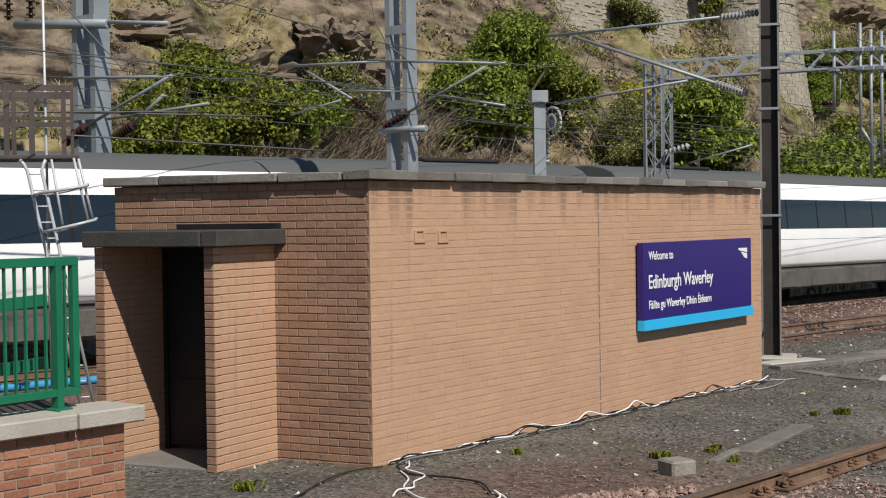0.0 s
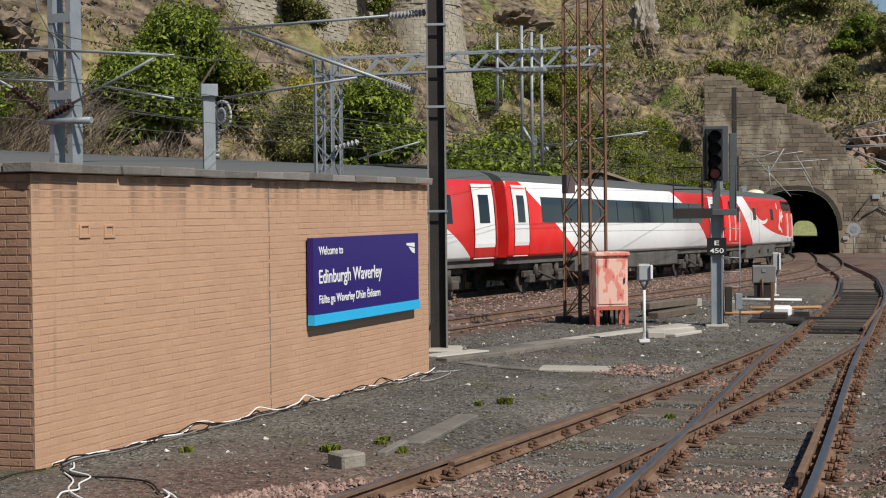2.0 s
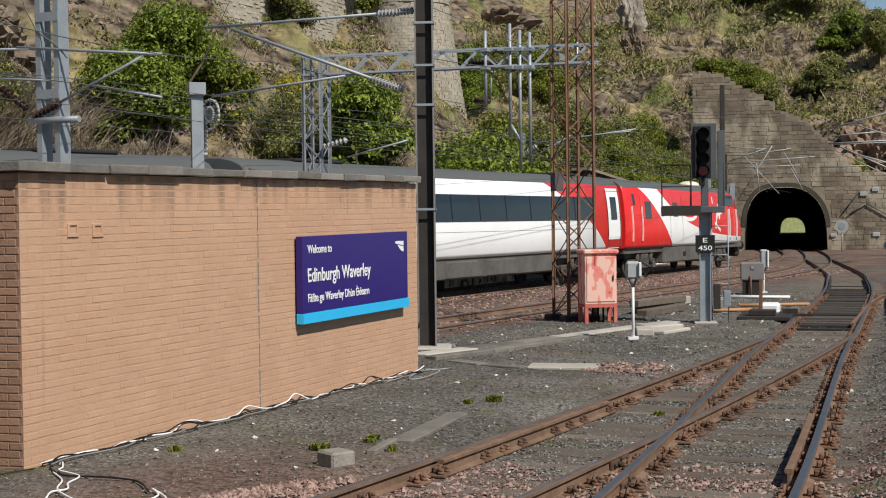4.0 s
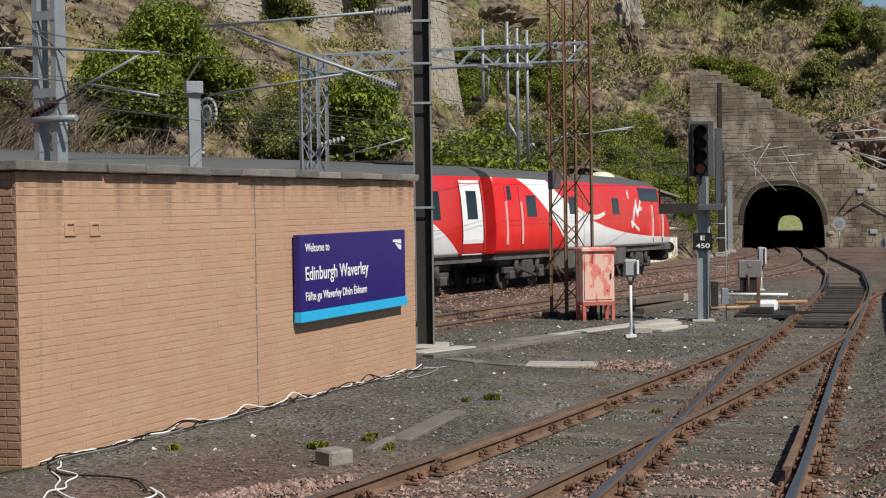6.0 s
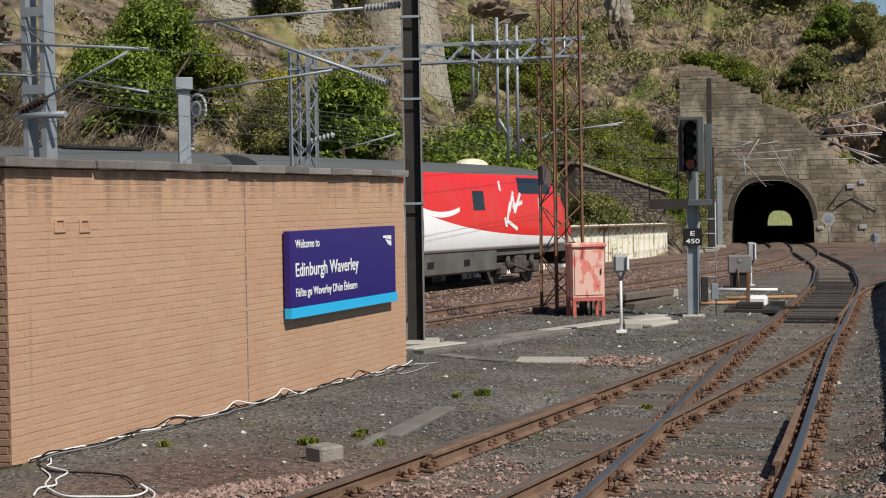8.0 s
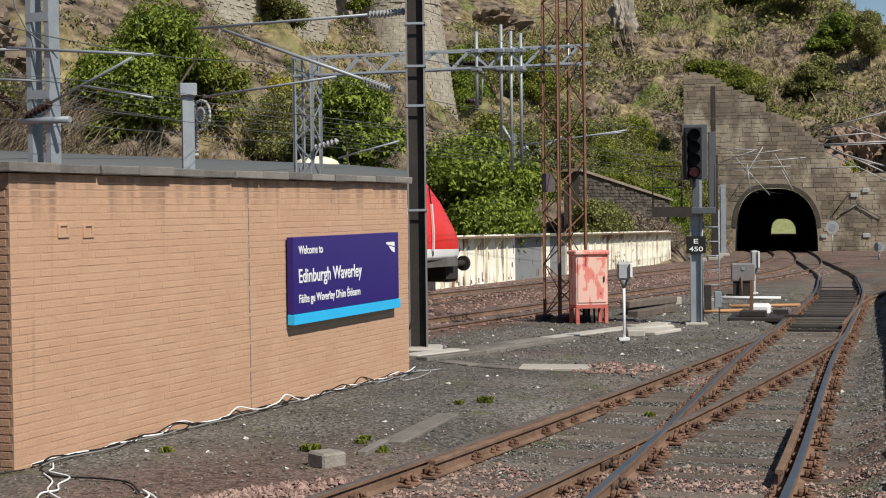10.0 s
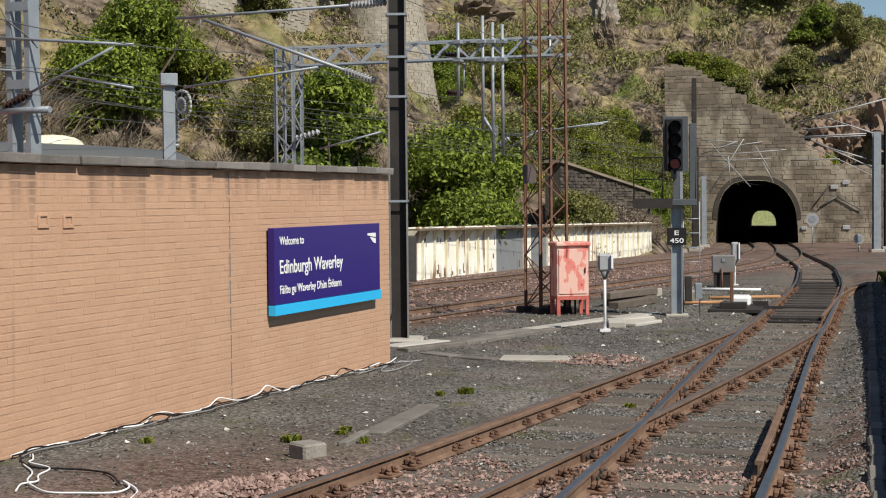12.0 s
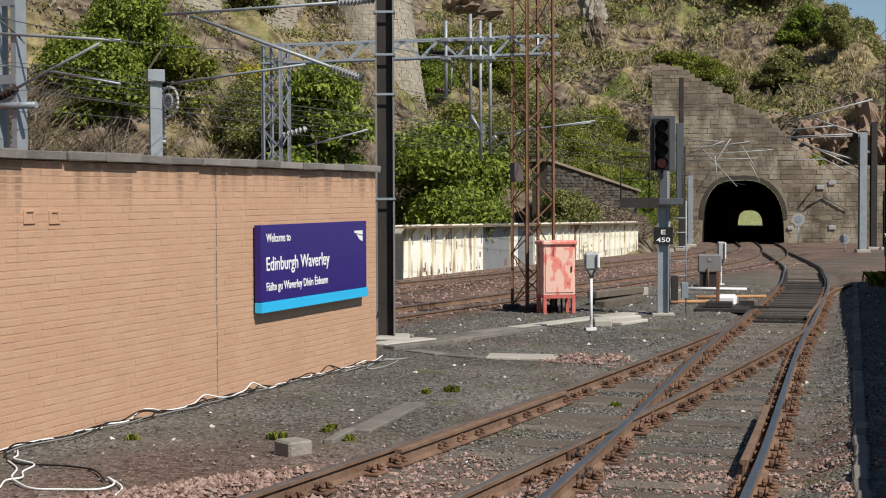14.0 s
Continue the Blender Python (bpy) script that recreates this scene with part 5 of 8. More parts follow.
def wires():
    w = thing("overhead_wires", Matrix.Identity(4), "thin overhead contact and catenary wires above the lines", "wires")

    def run(name, pts, r, sag=0.0):
        bm = bmesh.new()
        out = []
        for a, b in zip(pts, pts[1:]):
            a, b = Vector(a), Vector(b)
            for k in range(8):
                t = k / 8
                out.append(a.lerp(b, t) - Vector((0, 0, sag * 4 * t * (1 - t))))
        out.append(Vector(pts[-1]))
        bm_path(bm, out, r, 5)
        part(name, bm, M["wire"], w)

    for y, dz in ((20.4, 0.0), (14.75, 0.0)):
        xs = [-60, -20, 13.9, 20.9 if y > 17 else 23.94, 46, 72]
        ys = [y + (0.2 if k % 2 else -0.2) for k in range(len(xs))]
        run("contact_wire", [(x, yy, 4.35 + grade(x) * 0.9) for x, yy in zip(xs, ys)] + [(92, y + 1.6 if y > 17 else 18.6, 3.5), (121, y + 8 if y > 17 else 25.2, 3.1)], 0.0085)
        run("catenary_wire", [(x, yy, 5.25 + grade(x) * 0.9) for x, yy in zip(xs, ys)] + [(92, y + 1.6 if y > 17 else 18.6, 4.4), (121, y + 8 if y > 17 else 25.2, 3.6)], 0.0085, 0.25)
    for y, z0, z1 in ((17.9, 4.75, 4.3), (18.6, 5.0, 4.1), (17.0, 4.35, 4.0), (16.4, 4.6, 4.55), (19.3, 4.5, 4.4)):
        run("feeder_wire", [(-40, y + 1.0, z0), (13.9, y, z0), (20.9, y, (z0 + z1) / 2), (31, y, z1), (60, y + 0.5, z1 - 0.4), (100, y + 5, z1 - 1.0)], 0.006, 0.05)
    run("feeder_wire", [(23.94, 11.9, 6.0), (70, 15.5, 5.55), (120, 22, 7.5)], 0.008, 0.3)
    run("feeder_wire", [(23.94, 11.75, 5.0), (32.3, 12.1, 5.45), (80, 19.0, 5.2)], 0.008, 0.1)
    for (x0, y0, z0), (x1, y1, z1) in (((12.2, 20.3, 4.0), (18.0, 19.6, 4.25)), ((13.0, 20.6, 4.1), (19.2, 19.2, 4.2)), ((15.0, 19.8, 3.75), (20.5, 19.0, 3.6))):
        run("feeder_wire", [(x0, y0, z0), (x1, y1, z1)], 0.016)
    # hanging loop beside the twin-channel mast
    run("jumper_cable", [(20.75, 18.2, 6.6), (20.75, 18.0, 5.9), (20.75, 17.75, 5.5), (20.75, 17.3, 5.2), (20.75, 17.1, 5.0)], 0.014)
    run("jumper_cable", [(12.5, 18.0, 6.5), (13.0, 16.8, 5.2), (13.4, 16.2, 4.4)], 0.010)


wires()


# ---- ladder and cage platform left of the hut ----
M["galvanised"] = mat("bright_galvanised_tube", (0.62, 0.64, 0.64), (0.42, 0.44, 0.45), 3, 0.5, 0.2)
M["brown_frame"] = mat("brown_weathered_frame", (0.10, 0.08, 0.072), (0.05, 0.04, 0.036), 3, 0.8)


def ladder_mast():
    x, y = 11.55, 15.6
    p = thing("switch_platform", pose(x, y, 0, 0, 0, -36.5), "brown steel access platform with handrails and a pale caged ladder", "platform")
    g = grade(x)
    part("deck", boxes(((-1.6, -0.1, 3.13), (0.46, 0.9, 3.18)), bevel=0.008), M["brown_frame"], p)
    for px, py, w in ((-0.41, -0.06, 0.035), (-0.11, -0.06, 0.035), (0.38, -0.06, 0.02), (-0.34, 0.86, 0.03), (0.29, 0.86, 0.03), (-1.5, -0.06, 0.03)):
        part("post", boxes(((px - w, py - w, 3.18), (px + w, py + w, 4.06))), M["brown_frame"], p)
    for z, h, py in ((4.02, 0.035, -0.06), (3.64, 0.02, -0.06), (4.0, 0.045, 0.86), (3.62, 0.03, 0.86)):
        part("handrail", boxes(((-1.5, py - 0.018, z - h), (0.4, py + 0.018, z + h))), M["brown_frame"], p)
    for sx in (-1.5, -0.95):
        part("leg", boxes(((sx - 0.05, 0.1, g - 0.2), (sx + 0.05, 0.2, 3.13))), M["steel"], p)
    tube_part("pole", (0.08, 0.95, g - 0.2), (0.05, 0.95, 6.8), 0.018, M["galvanised"], p)
    ends = []
    for x0, x1, x2 in ((-0.26, -0.17, 0.05), (0.05, 0.0, 0.215)):
        low = x2 + 0.4
        bm = bmesh.new()
        bm_path(bm, [Vector((x0, -0.1, 3.12)), Vector(((x0 + x1) / 2, -0.11, 3.07)), Vector((x1, -0.12, 2.98)), Vector((x2, -0.14, 1.9)), Vector((low, -0.16, g - 0.1))], 0.022, 8)
        part("ladder_rail", bm, M["galvanised"], p)
        ends.append((x1, low))
    for k in range(15):
        z = 2.94 - k * 0.2
        f = (2.98 - z) / (2.98 - g + 0.1)
        tube_part("rung", (ends[0][0] + (ends[0][1] - ends[0][0]) * f, -0.13, z), (ends[1][0] + (ends[1][1] - ends[1][0]) * f, -0.13, z), 0.012, M["galvanised"], p, 6)
    for z, l, r0, r1, rise in ((2.68, -0.1, 0.06, 0.55, 0.1), (2.22, 0.0, 0.155, 0.65, 0.14)):
        bm = bmesh.new()
        bm_path(bm, [Vector((l, -0.14, z)), Vector((l + 0.1, -0.5, z + 0.02)), Vector(((l + r1) / 2 + 0.05, -0.78, z + rise * 0.6)), Vector((r1 - 0.03, -0.6, z + rise)), Vector((r1, -0.4, z + rise + 0.02)), Vector((r0 + 0.25, -0.2, z + rise * 0.5)), Vector((r0, -0.14, z))], 0.02, 6)
        part("cage_hoop", bm, M["galvanised"], p)
    for a, b in (((0.38, -0.6, 3.12), (0.54, -0.62, 2.34)), ((0.44, -0.4, 3.12), (0.6, -0.42, 2.36)), ((0.12, -0.2, 3.12), (0.24, -0.3, 2.3))):
        tube_part("cage_bar", a, b, 0.016, M["galvanised"], p)


ladder_mast()


# ---- colour-light signal ----
M["signal_red"] = mat("dim_red_lens", (0.48, 0.012, 0.03), (0.36, 0.008, 0.02), 4, 0.2)
M["signal_grey"] = mat("signal_grey_paint", (0.10, 0.11, 0.115), (0.07, 0.075, 0.08), 3, 0.5)


def signal():
    x, y = 32.19, 8.97
    p = thing("colour_light_signal", pose(x, y, grade(x), 0, 0, -72), "grey post signal with four hooded lamps, platform and number plate", "signal")
    # x to the right, y away from the viewer
    h = 2.5
    part("post", boxes(((-0.125, -0.1, -0.2), (-0.10, 0.1, h)), ((0.10, -0.1, -0.2), (0.125, 0.1, h)), ((-0.10, -0.012, -0.2), (0.10, 0.012, h)), bevel=0.002), M["steel"], p)
    part("foot", boxes(((-0.25, -0.25, -0.3), (0.25, 0.25, 0.03)), bevel=0.02), M["concrete"], p)
    plate = part("number_plate", boxes(((-0.21, -0.125, 1.55), (0.21, -0.105, 1.93)), bevel=0.004), M["black"], p, "black plate with white characters")
    for body, w, z in (("E", 0.1, 1.77), ("450", 0.3, 1.60)):
        me, tw, x0 = text_mesh(body, 0.15)
        me.transform(Matrix.Diagonal((w / tw, 0.95, 1, 1)) @ Matrix.Translation((-x0, 0, 0)))
        me.materials.append(M["white"])
        ob = new("lettering", me)
        ob.parent = plate
        ob.matrix_basis = pose(-w / 2, -0.13, z, 90, 0, 0)
    part("platform", boxes(((-0.95, -0.35, 2.42), (0.42, 0.35, 2.56)), bevel=0.01), M["signal_grey"], p, "dark grating platform")
    part("platform_edge", boxes(((-0.95, -0.4, 2.36), (-0.1, -0.36, 2.58))), M["dark_steel"], p)
    for px, py in ((-0.93, -0.33), (-0.93, 0.33), (-0.3, -0.33), (-0.3, 0.33), (0.4, -0.33), (0.4, 0.33)):
        tube_part("stanchion", (px, py, 2.5), (px, py, 3.5), 0.011, M["dark_steel"], p, 6)
    for z in (3.0, 3.48):
        for py in (-0.33, 0.33):
            tube_part("guard_rail", (-0.93, py, z), (-0.3, py, z), 0.010, M["dark_steel"], p, 6)
        tube_part("guard_rail", (-0.93, -0.33, z), (-0.93, 0.33, z), 0.010, M["dark_steel"], p, 6)
    part("column", boxes(((-0.08, -0.06, 2.5), (0.08, 0.06, 3.2)), bevel=0.01), M["signal_grey"], p)
    part("backboard", boxes(((-0.29, -0.05, 3.17), (0.26, 0.0, 4.38)), bevel=0.008), M["signal_grey"], p)
    part("side_board", boxes(((0.29, -0.02, 2.5), (0.44, 0.12, 4.22)), bevel=0.008), M["signal_grey"], p)
    part("lamp_box", boxes(((-0.2, 0.0, 3.2), (0.2, 0.25, 4.3)), bevel=0.02), M["dark_steel"], p)
    for k in range(4):
        z = 3.34 + k * 0.27
        bm = bmesh.new()
        n = 12
        for a in range(n - 3):
            t0, t1 = -0.55 + a * math.tau / n, -0.55 + (a + 1) * math.tau / n
            q = [(0.13 * math.cos(t0), 0.13 * math.sin(t0)), (0.13 * math.cos(t1), 0.13 * math.sin(t1))]
            v = [bm.verts.new((c, yy, z + s)) for yy in (-0.05, -0.34) for c, s in q]
            bm.faces.new((v[0], v[1], v[3], v[2]))
        bmesh.ops.solidify(bm, geom=bm.faces[:], thickness=0.006)
        part("hood", bm, M["black"], p, m=pose(-0.03, 0, 0))
        bm = bmesh.new()
        bm_tube(bm, (-0.03, -0.05, z), (-0.03, -0.09, z), 0.105, 16)
        part("lens", bm, M["signal_red"] if k == 0 else M["black"], p, "unlit red lens" if k == 0 else "")
    part("lamp_face", boxes(((-0.24, -0.075, 3.19), (0.14, -0.045, 4.32)), bevel=0.012), M["black"], p, "black lamp front")
    part("hood_frame", boxes(((-0.235, -0.30, 3.2), (-0.17, -0.04, 4.22)), bevel=0.02), M["black"], p)
    part("bracket", boxes(((-0.12, -0.2, 3.02), (0.0, 0.0, 3.2))), M["black"], p)
    # ladder and small lineside boxes
    for s in (0.16, 0.52):
        tube_part("ladder_rail", (s, 0.3, 0), (s, 0.34, 2.5), 0.016, M["steel"], p, 6)
    for k in range(7):
        tube_part("rung", (0.16, 0.31, 0.2 + k * 0.32), (0.52, 0.31, 0.2 + k * 0.32), 0.012, M["steel"], p, 6)
    part("relay_box", boxes(((0.18, -0.05, 0.3), (0.33, 0.15, 0.85)), bevel=0.01), M["dark_steel"], p)
    part("relay_box", boxes(((0.4, -0.05, 0.35), (0.55, 0.15, 0.7)), bevel=0.01), M["steel"], p)


signal()


# ---- faded red cabinet ----
def cabinet_material():
    m = bpy.data.materials.new("peeling_red_paint")
    m.use_nodes = True
    nt = m.node_tree
    N, L = nt.nodes, nt.links
    b = N["Principled BSDF"]
    b.inputs["Roughness"].default_value = 0.7
    tc = N.new("ShaderNodeTexCoord")
    mp = N.new("ShaderNodeMapping")
    mp.inputs["Scale"].default_value = (1, 1, 0.45)
    L.new(tc.outputs["Object"], mp.inputs[0])
    n = N.new("ShaderNodeTexNoise")
    n.inputs["Scale"].default_value, n.inputs["Detail"].default_value = 5.5, 3
    L.new(mp.outputs[0], n.inputs["Vector"])
    r = N.new("ShaderNodeValToRGB")
    e = r.color_ramp.elements
    e[0].position, e[0].color = 0.33, (0.25, 0.05, 0.04, 1)
    e[1].position, e[1].color = 0.36, (0.68, 0.19, 0.15, 1)
    for p, c in ((0.47, (0.70, 0.24, 0.19)), (0.50, (0.74, 0.46, 0.37))):
        q = e.new(p)
        q.position, q.color = p, (*c, 1)
    L.new(n.outputs["Fac"], r.inputs[0])
    L.new(r.outputs[0], b.inputs["Base Color"])
    return m


M["peeling"] = cabinet_material()


def cabinet():
    x, y = 31.75, 11.32
    c = thing("lineside_cabinet", pose(x, y, grade(x), 0, 0, -53), "faded red lineside cabinet with peeling paint, on legs", "cabinet")
    # x right, y away
    part("body", boxes(((-0.37, -0.25, 0.40), (0.37, 0.27, 1.52)), bevel=0.012), M["peeling"], c)
    part("door", boxes(((-0.33, -0.27, 0.46), (0.33, -0.248, 1.46)), bevel=0.006), M["peeling"], c, "patchy pink door")
    part("door_handle", boxes(((0.26, -0.3, 0.92), (0.29, -0.27, 1.04)), bevel=0.006), M["dark_steel"], c)
    part("lid", boxes(((-0.41, -0.31, 1.52), (0.41, 0.31, 1.62)), bevel=0.025), M["peeling"], c)
    part("skirt", boxes(((-0.37, -0.26, 0.33), (0.37, 0.27, 0.40))), M["pink"], c)
    for sx in (-0.335, 0.335):
        for sy in (-0.22, 0.235):
            part("leg", boxes(((sx - 0.04, sy - 0.04, -0.1), (sx + 0.04, sy + 0.04, 0.33)), bevel=0.004), M["pink"], c)
    bm = bmesh.new()
    for k in range(4):
        bm_tube(bm, (-0.2 + k * 0.12, 0.1, 0.3), (-0.25 + k * 0.14, 0.12, -0.05), 0.025, 6)
    part("cables", bm, M["black"], c)


cabinet()


def small_signal(x, y, h, w, hh, label, yaw=-68):
    s = thing("marker_post", pose(x, y, grade(x), 0, 0, yaw), label, "marker")
    tube_part("stem", (0, 0, -0.2), (0, 0, h - hh), 0.028, M["white"], s, 8)
    bm = bmesh.new()
    bm_box(bm, (-w / 2, -0.1, h - hh), (w / 2, 0.06, h), bevel=0.04)
    part("head", bm, M["grey_ins"], s)
    part("visor", boxes(((w / 2 - 0.03, -0.16, h - hh + 0.05), (w / 2 + 0.02, -0.05, h - 0.02)), bevel=0.01), M["white"], s)
    bm = bmesh.new()
    bm_tube(bm, (0, 0, h - hh - 0.16), (0, 0, h - hh), 0.03, 8, 0.09)
    part("neck", bm, M["flange"], s)
    part("foot", boxes(((-0.1, -0.1, -0.1), (0.1, 0.1, 0.02))), M["white"], s)


small_signal(27.42, 9.06, 1.47, 0.27, 0.34, "small pale grey signal head on a white stem")
small_signal(47.07, 11.22, 1.35, 0.24, 0.6, "pale grey marker box on a white stem")


def discs():
    for x, y, h, r in ((116.3, 21.7, 1.9, 0.5), (93.75, 14.68, 0.75, 0.32)):
        d = thing("disc_signal", pose(x, y, grade(x), 0, 0, -78), "pale round lineside disc on a short post", "sign", "round lineside discs")
        bm = bmesh.new()
        bm_tube(bm, (0, -0.03, h), (0, 0.03, h), r, 20)
        part("disc", bm, M["grey_ins"], d)
        bm = bmesh.new()
        bm_tube(bm, (0, -0.05, h), (0, -0.03, h), r * 0.55, 16)
        part("face", bm, M["steel"], d)
        tube_part("post", (0, 0.05, -0.3), (0, 0.05, h), 0.05, M["steel"], d)


discs()


def far_posts():
    for x, y, h, r, mt, lab in ((88.0, 24.3, 5.9, 0.2, "steel", "grey steel overhead line post"), (104.0, 27.0, 5.2, 0.22, "steel", "grey steel post beside the tunnel"), (91.9, 24.45, 11.0, 0.17, "dark_steel", "tall dark steel pole"),
                             (98.0, 25.9, 7.0, 0.14, "dark_steel", "dark weathered lineside steel post"), (92.8, 13.5, 7.4, 0.27, "steel", "grey steel overhead line mast"), (101.0, 14.0, 8.5, 0.24, "dark_steel", "dark weathered steel pole"), (101.0, 13.2, 4.0, 0.2, "dark_steel", "short dark lineside steel post")):
        p = thing("lineside_post", pose(x, y, grade(x) - 0.2, 0, 0, 20), lab, "post", "far lineside posts")
        h_column(p, r * 1.6, r * 1.9, 0, h, M[mt], M[mt])
        part("foot", boxes(((-0.4, -0.4, -0.2), (0.4, 0.4, 0.35)), bevel=0.03), M["concrete"], p)
    arms = thing("cantilever_arm", pose(92.8, 13.5, 0), "pale tubular cantilever arms on the far mast", "cantilever")
    for a, b in (((0, 4.6, 6.79), (0, -0.55, 8.06)), ((0, 2.9, 6.98), (0, 0.0, 5.94)), ((0, 4.4, 6.34), (0, 1.7, 6.53)), ((0, 3.9, 5.7), (0, 0.2, 3.91)), ((0, 4.6, 5.9), (0, 0.6, 6.0)), ((0, 3.2, 5.3), (0, 0.6, 4.5))):
        tube_part("tube", a, b, 0.05, M["grey_ins"], arms, 6)
    dp = thing("catenary_pole", pose(84.0, 10.72, grade(84) - 0.2, 0, 0, 60), "dark steel H-section pole near the tunnel", "pole")
    h_column(dp, 0.4, 0.5, 0, 18, M["dark_steel"], M["dark_steel"])
    pf = thing("tunnel_portal_frame", pose(0, 0, 0), "thin grey wires and arms before the tunnel mouth", "cantilever")
    for a, b in (((112, 28.6, 2.6), (112, 26.0, 6.6)), ((112, 28.6, 6.4), (112, 25.5, 3.0)), ((108, 29.4, 5.2), (108, 22.0, 5.6)), ((108, 21.0, 6.2), (108, 15.5, 3.4)), ((108, 28.25, 6.44), (108, 25.48, 6.24)), ((108, 28.25, 4.91), (108, 23.08, 5.01)), ((108, 28.25, 5.39), (108, 25.64, 6.24)), ((108, 26.21, 5.21), (108, 26.03, 3.12)), ((108, 24.2, 5.9), (108, 23.07, 3.98)), ((108, 23.71, 4.78), (108, 22.91, 3.27)), ((108, 21.66, 4.84), (108, 18.26, 4.87)), ((108, 20.74, 6.39), (108, 16.46, 6.47)), ((108, 27.27, 5.78), (108, 23.72, 6.21))):
        tube_part("tube", a, b, 0.035, M["grey_ins"], pf, 6)


far_posts()


def streaks(m, stretch, scale, lo, hi, colour, amount):
    """Stains of one colour, drawn out by stretch, laid over a material."""
    N, L = m.node_tree.nodes, m.node_tree.links
    b = N["Principled BSDF"]
    src = b.inputs["Base Color"].links[0].from_socket
    tc = N.new("ShaderNodeTexCoord")
    mp = N.new("ShaderNodeMapping")
    mp.inputs["Scale"].default_value = stretch
    n = N.new("ShaderNodeTexNoise")
    n.inputs["Scale"].default_value, n.inputs["Detail"].default_value = scale, 6
    mr = N.new("ShaderNodeMapRange")
    mr.inputs["From Min"].default_value, mr.inputs["From Max"].default_value = lo, hi
    mr.inputs["To Max"].default_value = amount
    mx = N.new("ShaderNodeMix")
    mx.data_type = "RGBA"
    mx.inputs["B"].default_value = (*colour, 1)
    L.new(tc.outputs["Object"], mp.inputs[0])
    L.new(mp.outputs[0], n.inputs["Vector"])
    L.new(n.outputs["Fac"], mr.inputs["Value"])
    L.new(mr.outputs[0], mx.inputs["Factor"])
    L.new(src, mx.inputs["A"])
    L.new(mx.outputs["Result"], b.inputs["Base Color"])


# ---- cream steel parapet beside the running line ----
M["flaking"] = mat("flaking_cream_paint", (0.92, 0.91, 0.85), (0.80, 0.76, 0.58), 1.1, 0.65, bump=0.15)
# the ribs' deeper cream includes the shading on their faces
M["rib_cream"] = mat("shaded_cream_paint", (0.84, 0.80, 0.62), (0.62, 0.54, 0.33), 1.5, 0.7, bump=0.15)
for paint in ("flaking", "rib_cream"):
    streaks(M[paint], (0.9, 0.9, 0.16), 2.6, 0.54, 0.62, (0.27, 0.15, 0.075), 0.9)
M["lichen_cap"] = mat("rusty_lichened_cap", (0.24, 0.185, 0.12), (0.11, 0.07, 0.042), 2.5, 0.9, bump=0.3)
M["grey_sheet"] = mat("grey_sheet_metal", (0.27, 0.28, 0.28), (0.21, 0.22, 0.22), 1.5, 0.6, 0.2)


def parapet():
    A, B = Vector((46.2, 22.3)), Vector((84.0, 24.9))
    d = (B - A).normalized()
    L = (B - A).length
    f = thing("steel_parapet", along(A, d), "cream flaking steel plate parapet with upright ribs", "parapet")
    H = 1.93
    n = 32
    s = L / n
    for k in range(n):
        x = k * s
        z = grade(A.x + d.x * x) - 0.05
        grey = 8 <= k < 11 or 12 <= k < 14
        bm = bmesh.new()
        bm_box(bm, (x, 0.0, z), (x + s, 0.03, z + H - 0.05))
        part("plate", bm, M["grey_sheet"] if grey else M["flaking"], f, "grey replacement sheet" if grey else "")
        if grey:
            continue
        bm = bmesh.new()
        v = [bm.verts.new((x + e, y, zz)) for e in (-0.035, 0.035) for y, zz in ((0, z + 0.05), (-0.07, z + 0.05), (-0.085, z + H - 0.5), (-0.34, z + H - 0.16), (0, z + H - 0.16))]
        bm.faces.new(v[:5])
        bm.faces.new(v[5:][::-1])
        for i in range(5):
            bm.faces.new((v[i], v[(i + 1) % 5], v[5 + (i + 1) % 5], v[5 + i]))
        part("rib", bm, M["rib_cream"], f)
    za, zb = grade(A.x) + H - 0.18, grade(B.x) + H - 0.18
    bm = bmesh.new()
    bm_bar(bm, (0, -0.12, za), (L, -0.12, zb), 0.5, 0.07)
    part("capping", bm, M["lichen_cap"], f, "rusty lichened capping")
    bm = bmesh.new()
    for k in range(90):
        rnd = random.Random(k)
        x = rnd.uniform(0, L)
        zz = grade(A.x + d.x * x) + rnd.choice((0.05, 0.1, H * 0.6)) * rnd.uniform(0.3, 1.4)
        w, h = rnd.uniform(0.05, 0.16), rnd.uniform(0.06, 0.35)
        bm_box(bm, (x, -0.003, zz), (x + w, 0.0, zz + h))
    part("rust_patch", bm, M["rust"], f, "rust patches", kind="stuff")
    # scatter of rubble along the foot and a masonry stub at its end
    bm = bmesh.new()
    bm_box(bm, (-2.2, -0.3, grade(46) - 0.4), (0.0, 0.5, grade(46) + 1.55), bevel=0.05)
    part("end_pier", bm, M["dark_concrete"], f)


parapet()


# ---- masonry ----
M["stone"] = mat("grey_brown_rubble_stone", (0.33, 0.267, 0.192), (0.125, 0.098, 0.069), 0.25, 0.95, bump=0.9, bump_scale=6, fine=0.3, island=0.25)
M["stone_part"] = mat("weathered_courses", (0.27, 0.218, 0.157), (0.10, 0.078, 0.055), 0.25, 0.95, bump=0.9, bump_scale=6, fine=0.3, rnd=0.25)
for k in ("stone", "stone_part"):
    streaks(M[k], (0.16, 0.16, 0.16), 1.0, 0.48, 0.68, (0.12, 0.098, 0.074), 0.5)
    streaks(M[k], (0.5, 0.5, 0.3), 1.0, 0.50, 0.62, (0.50, 0.43, 0.32), 0.6)
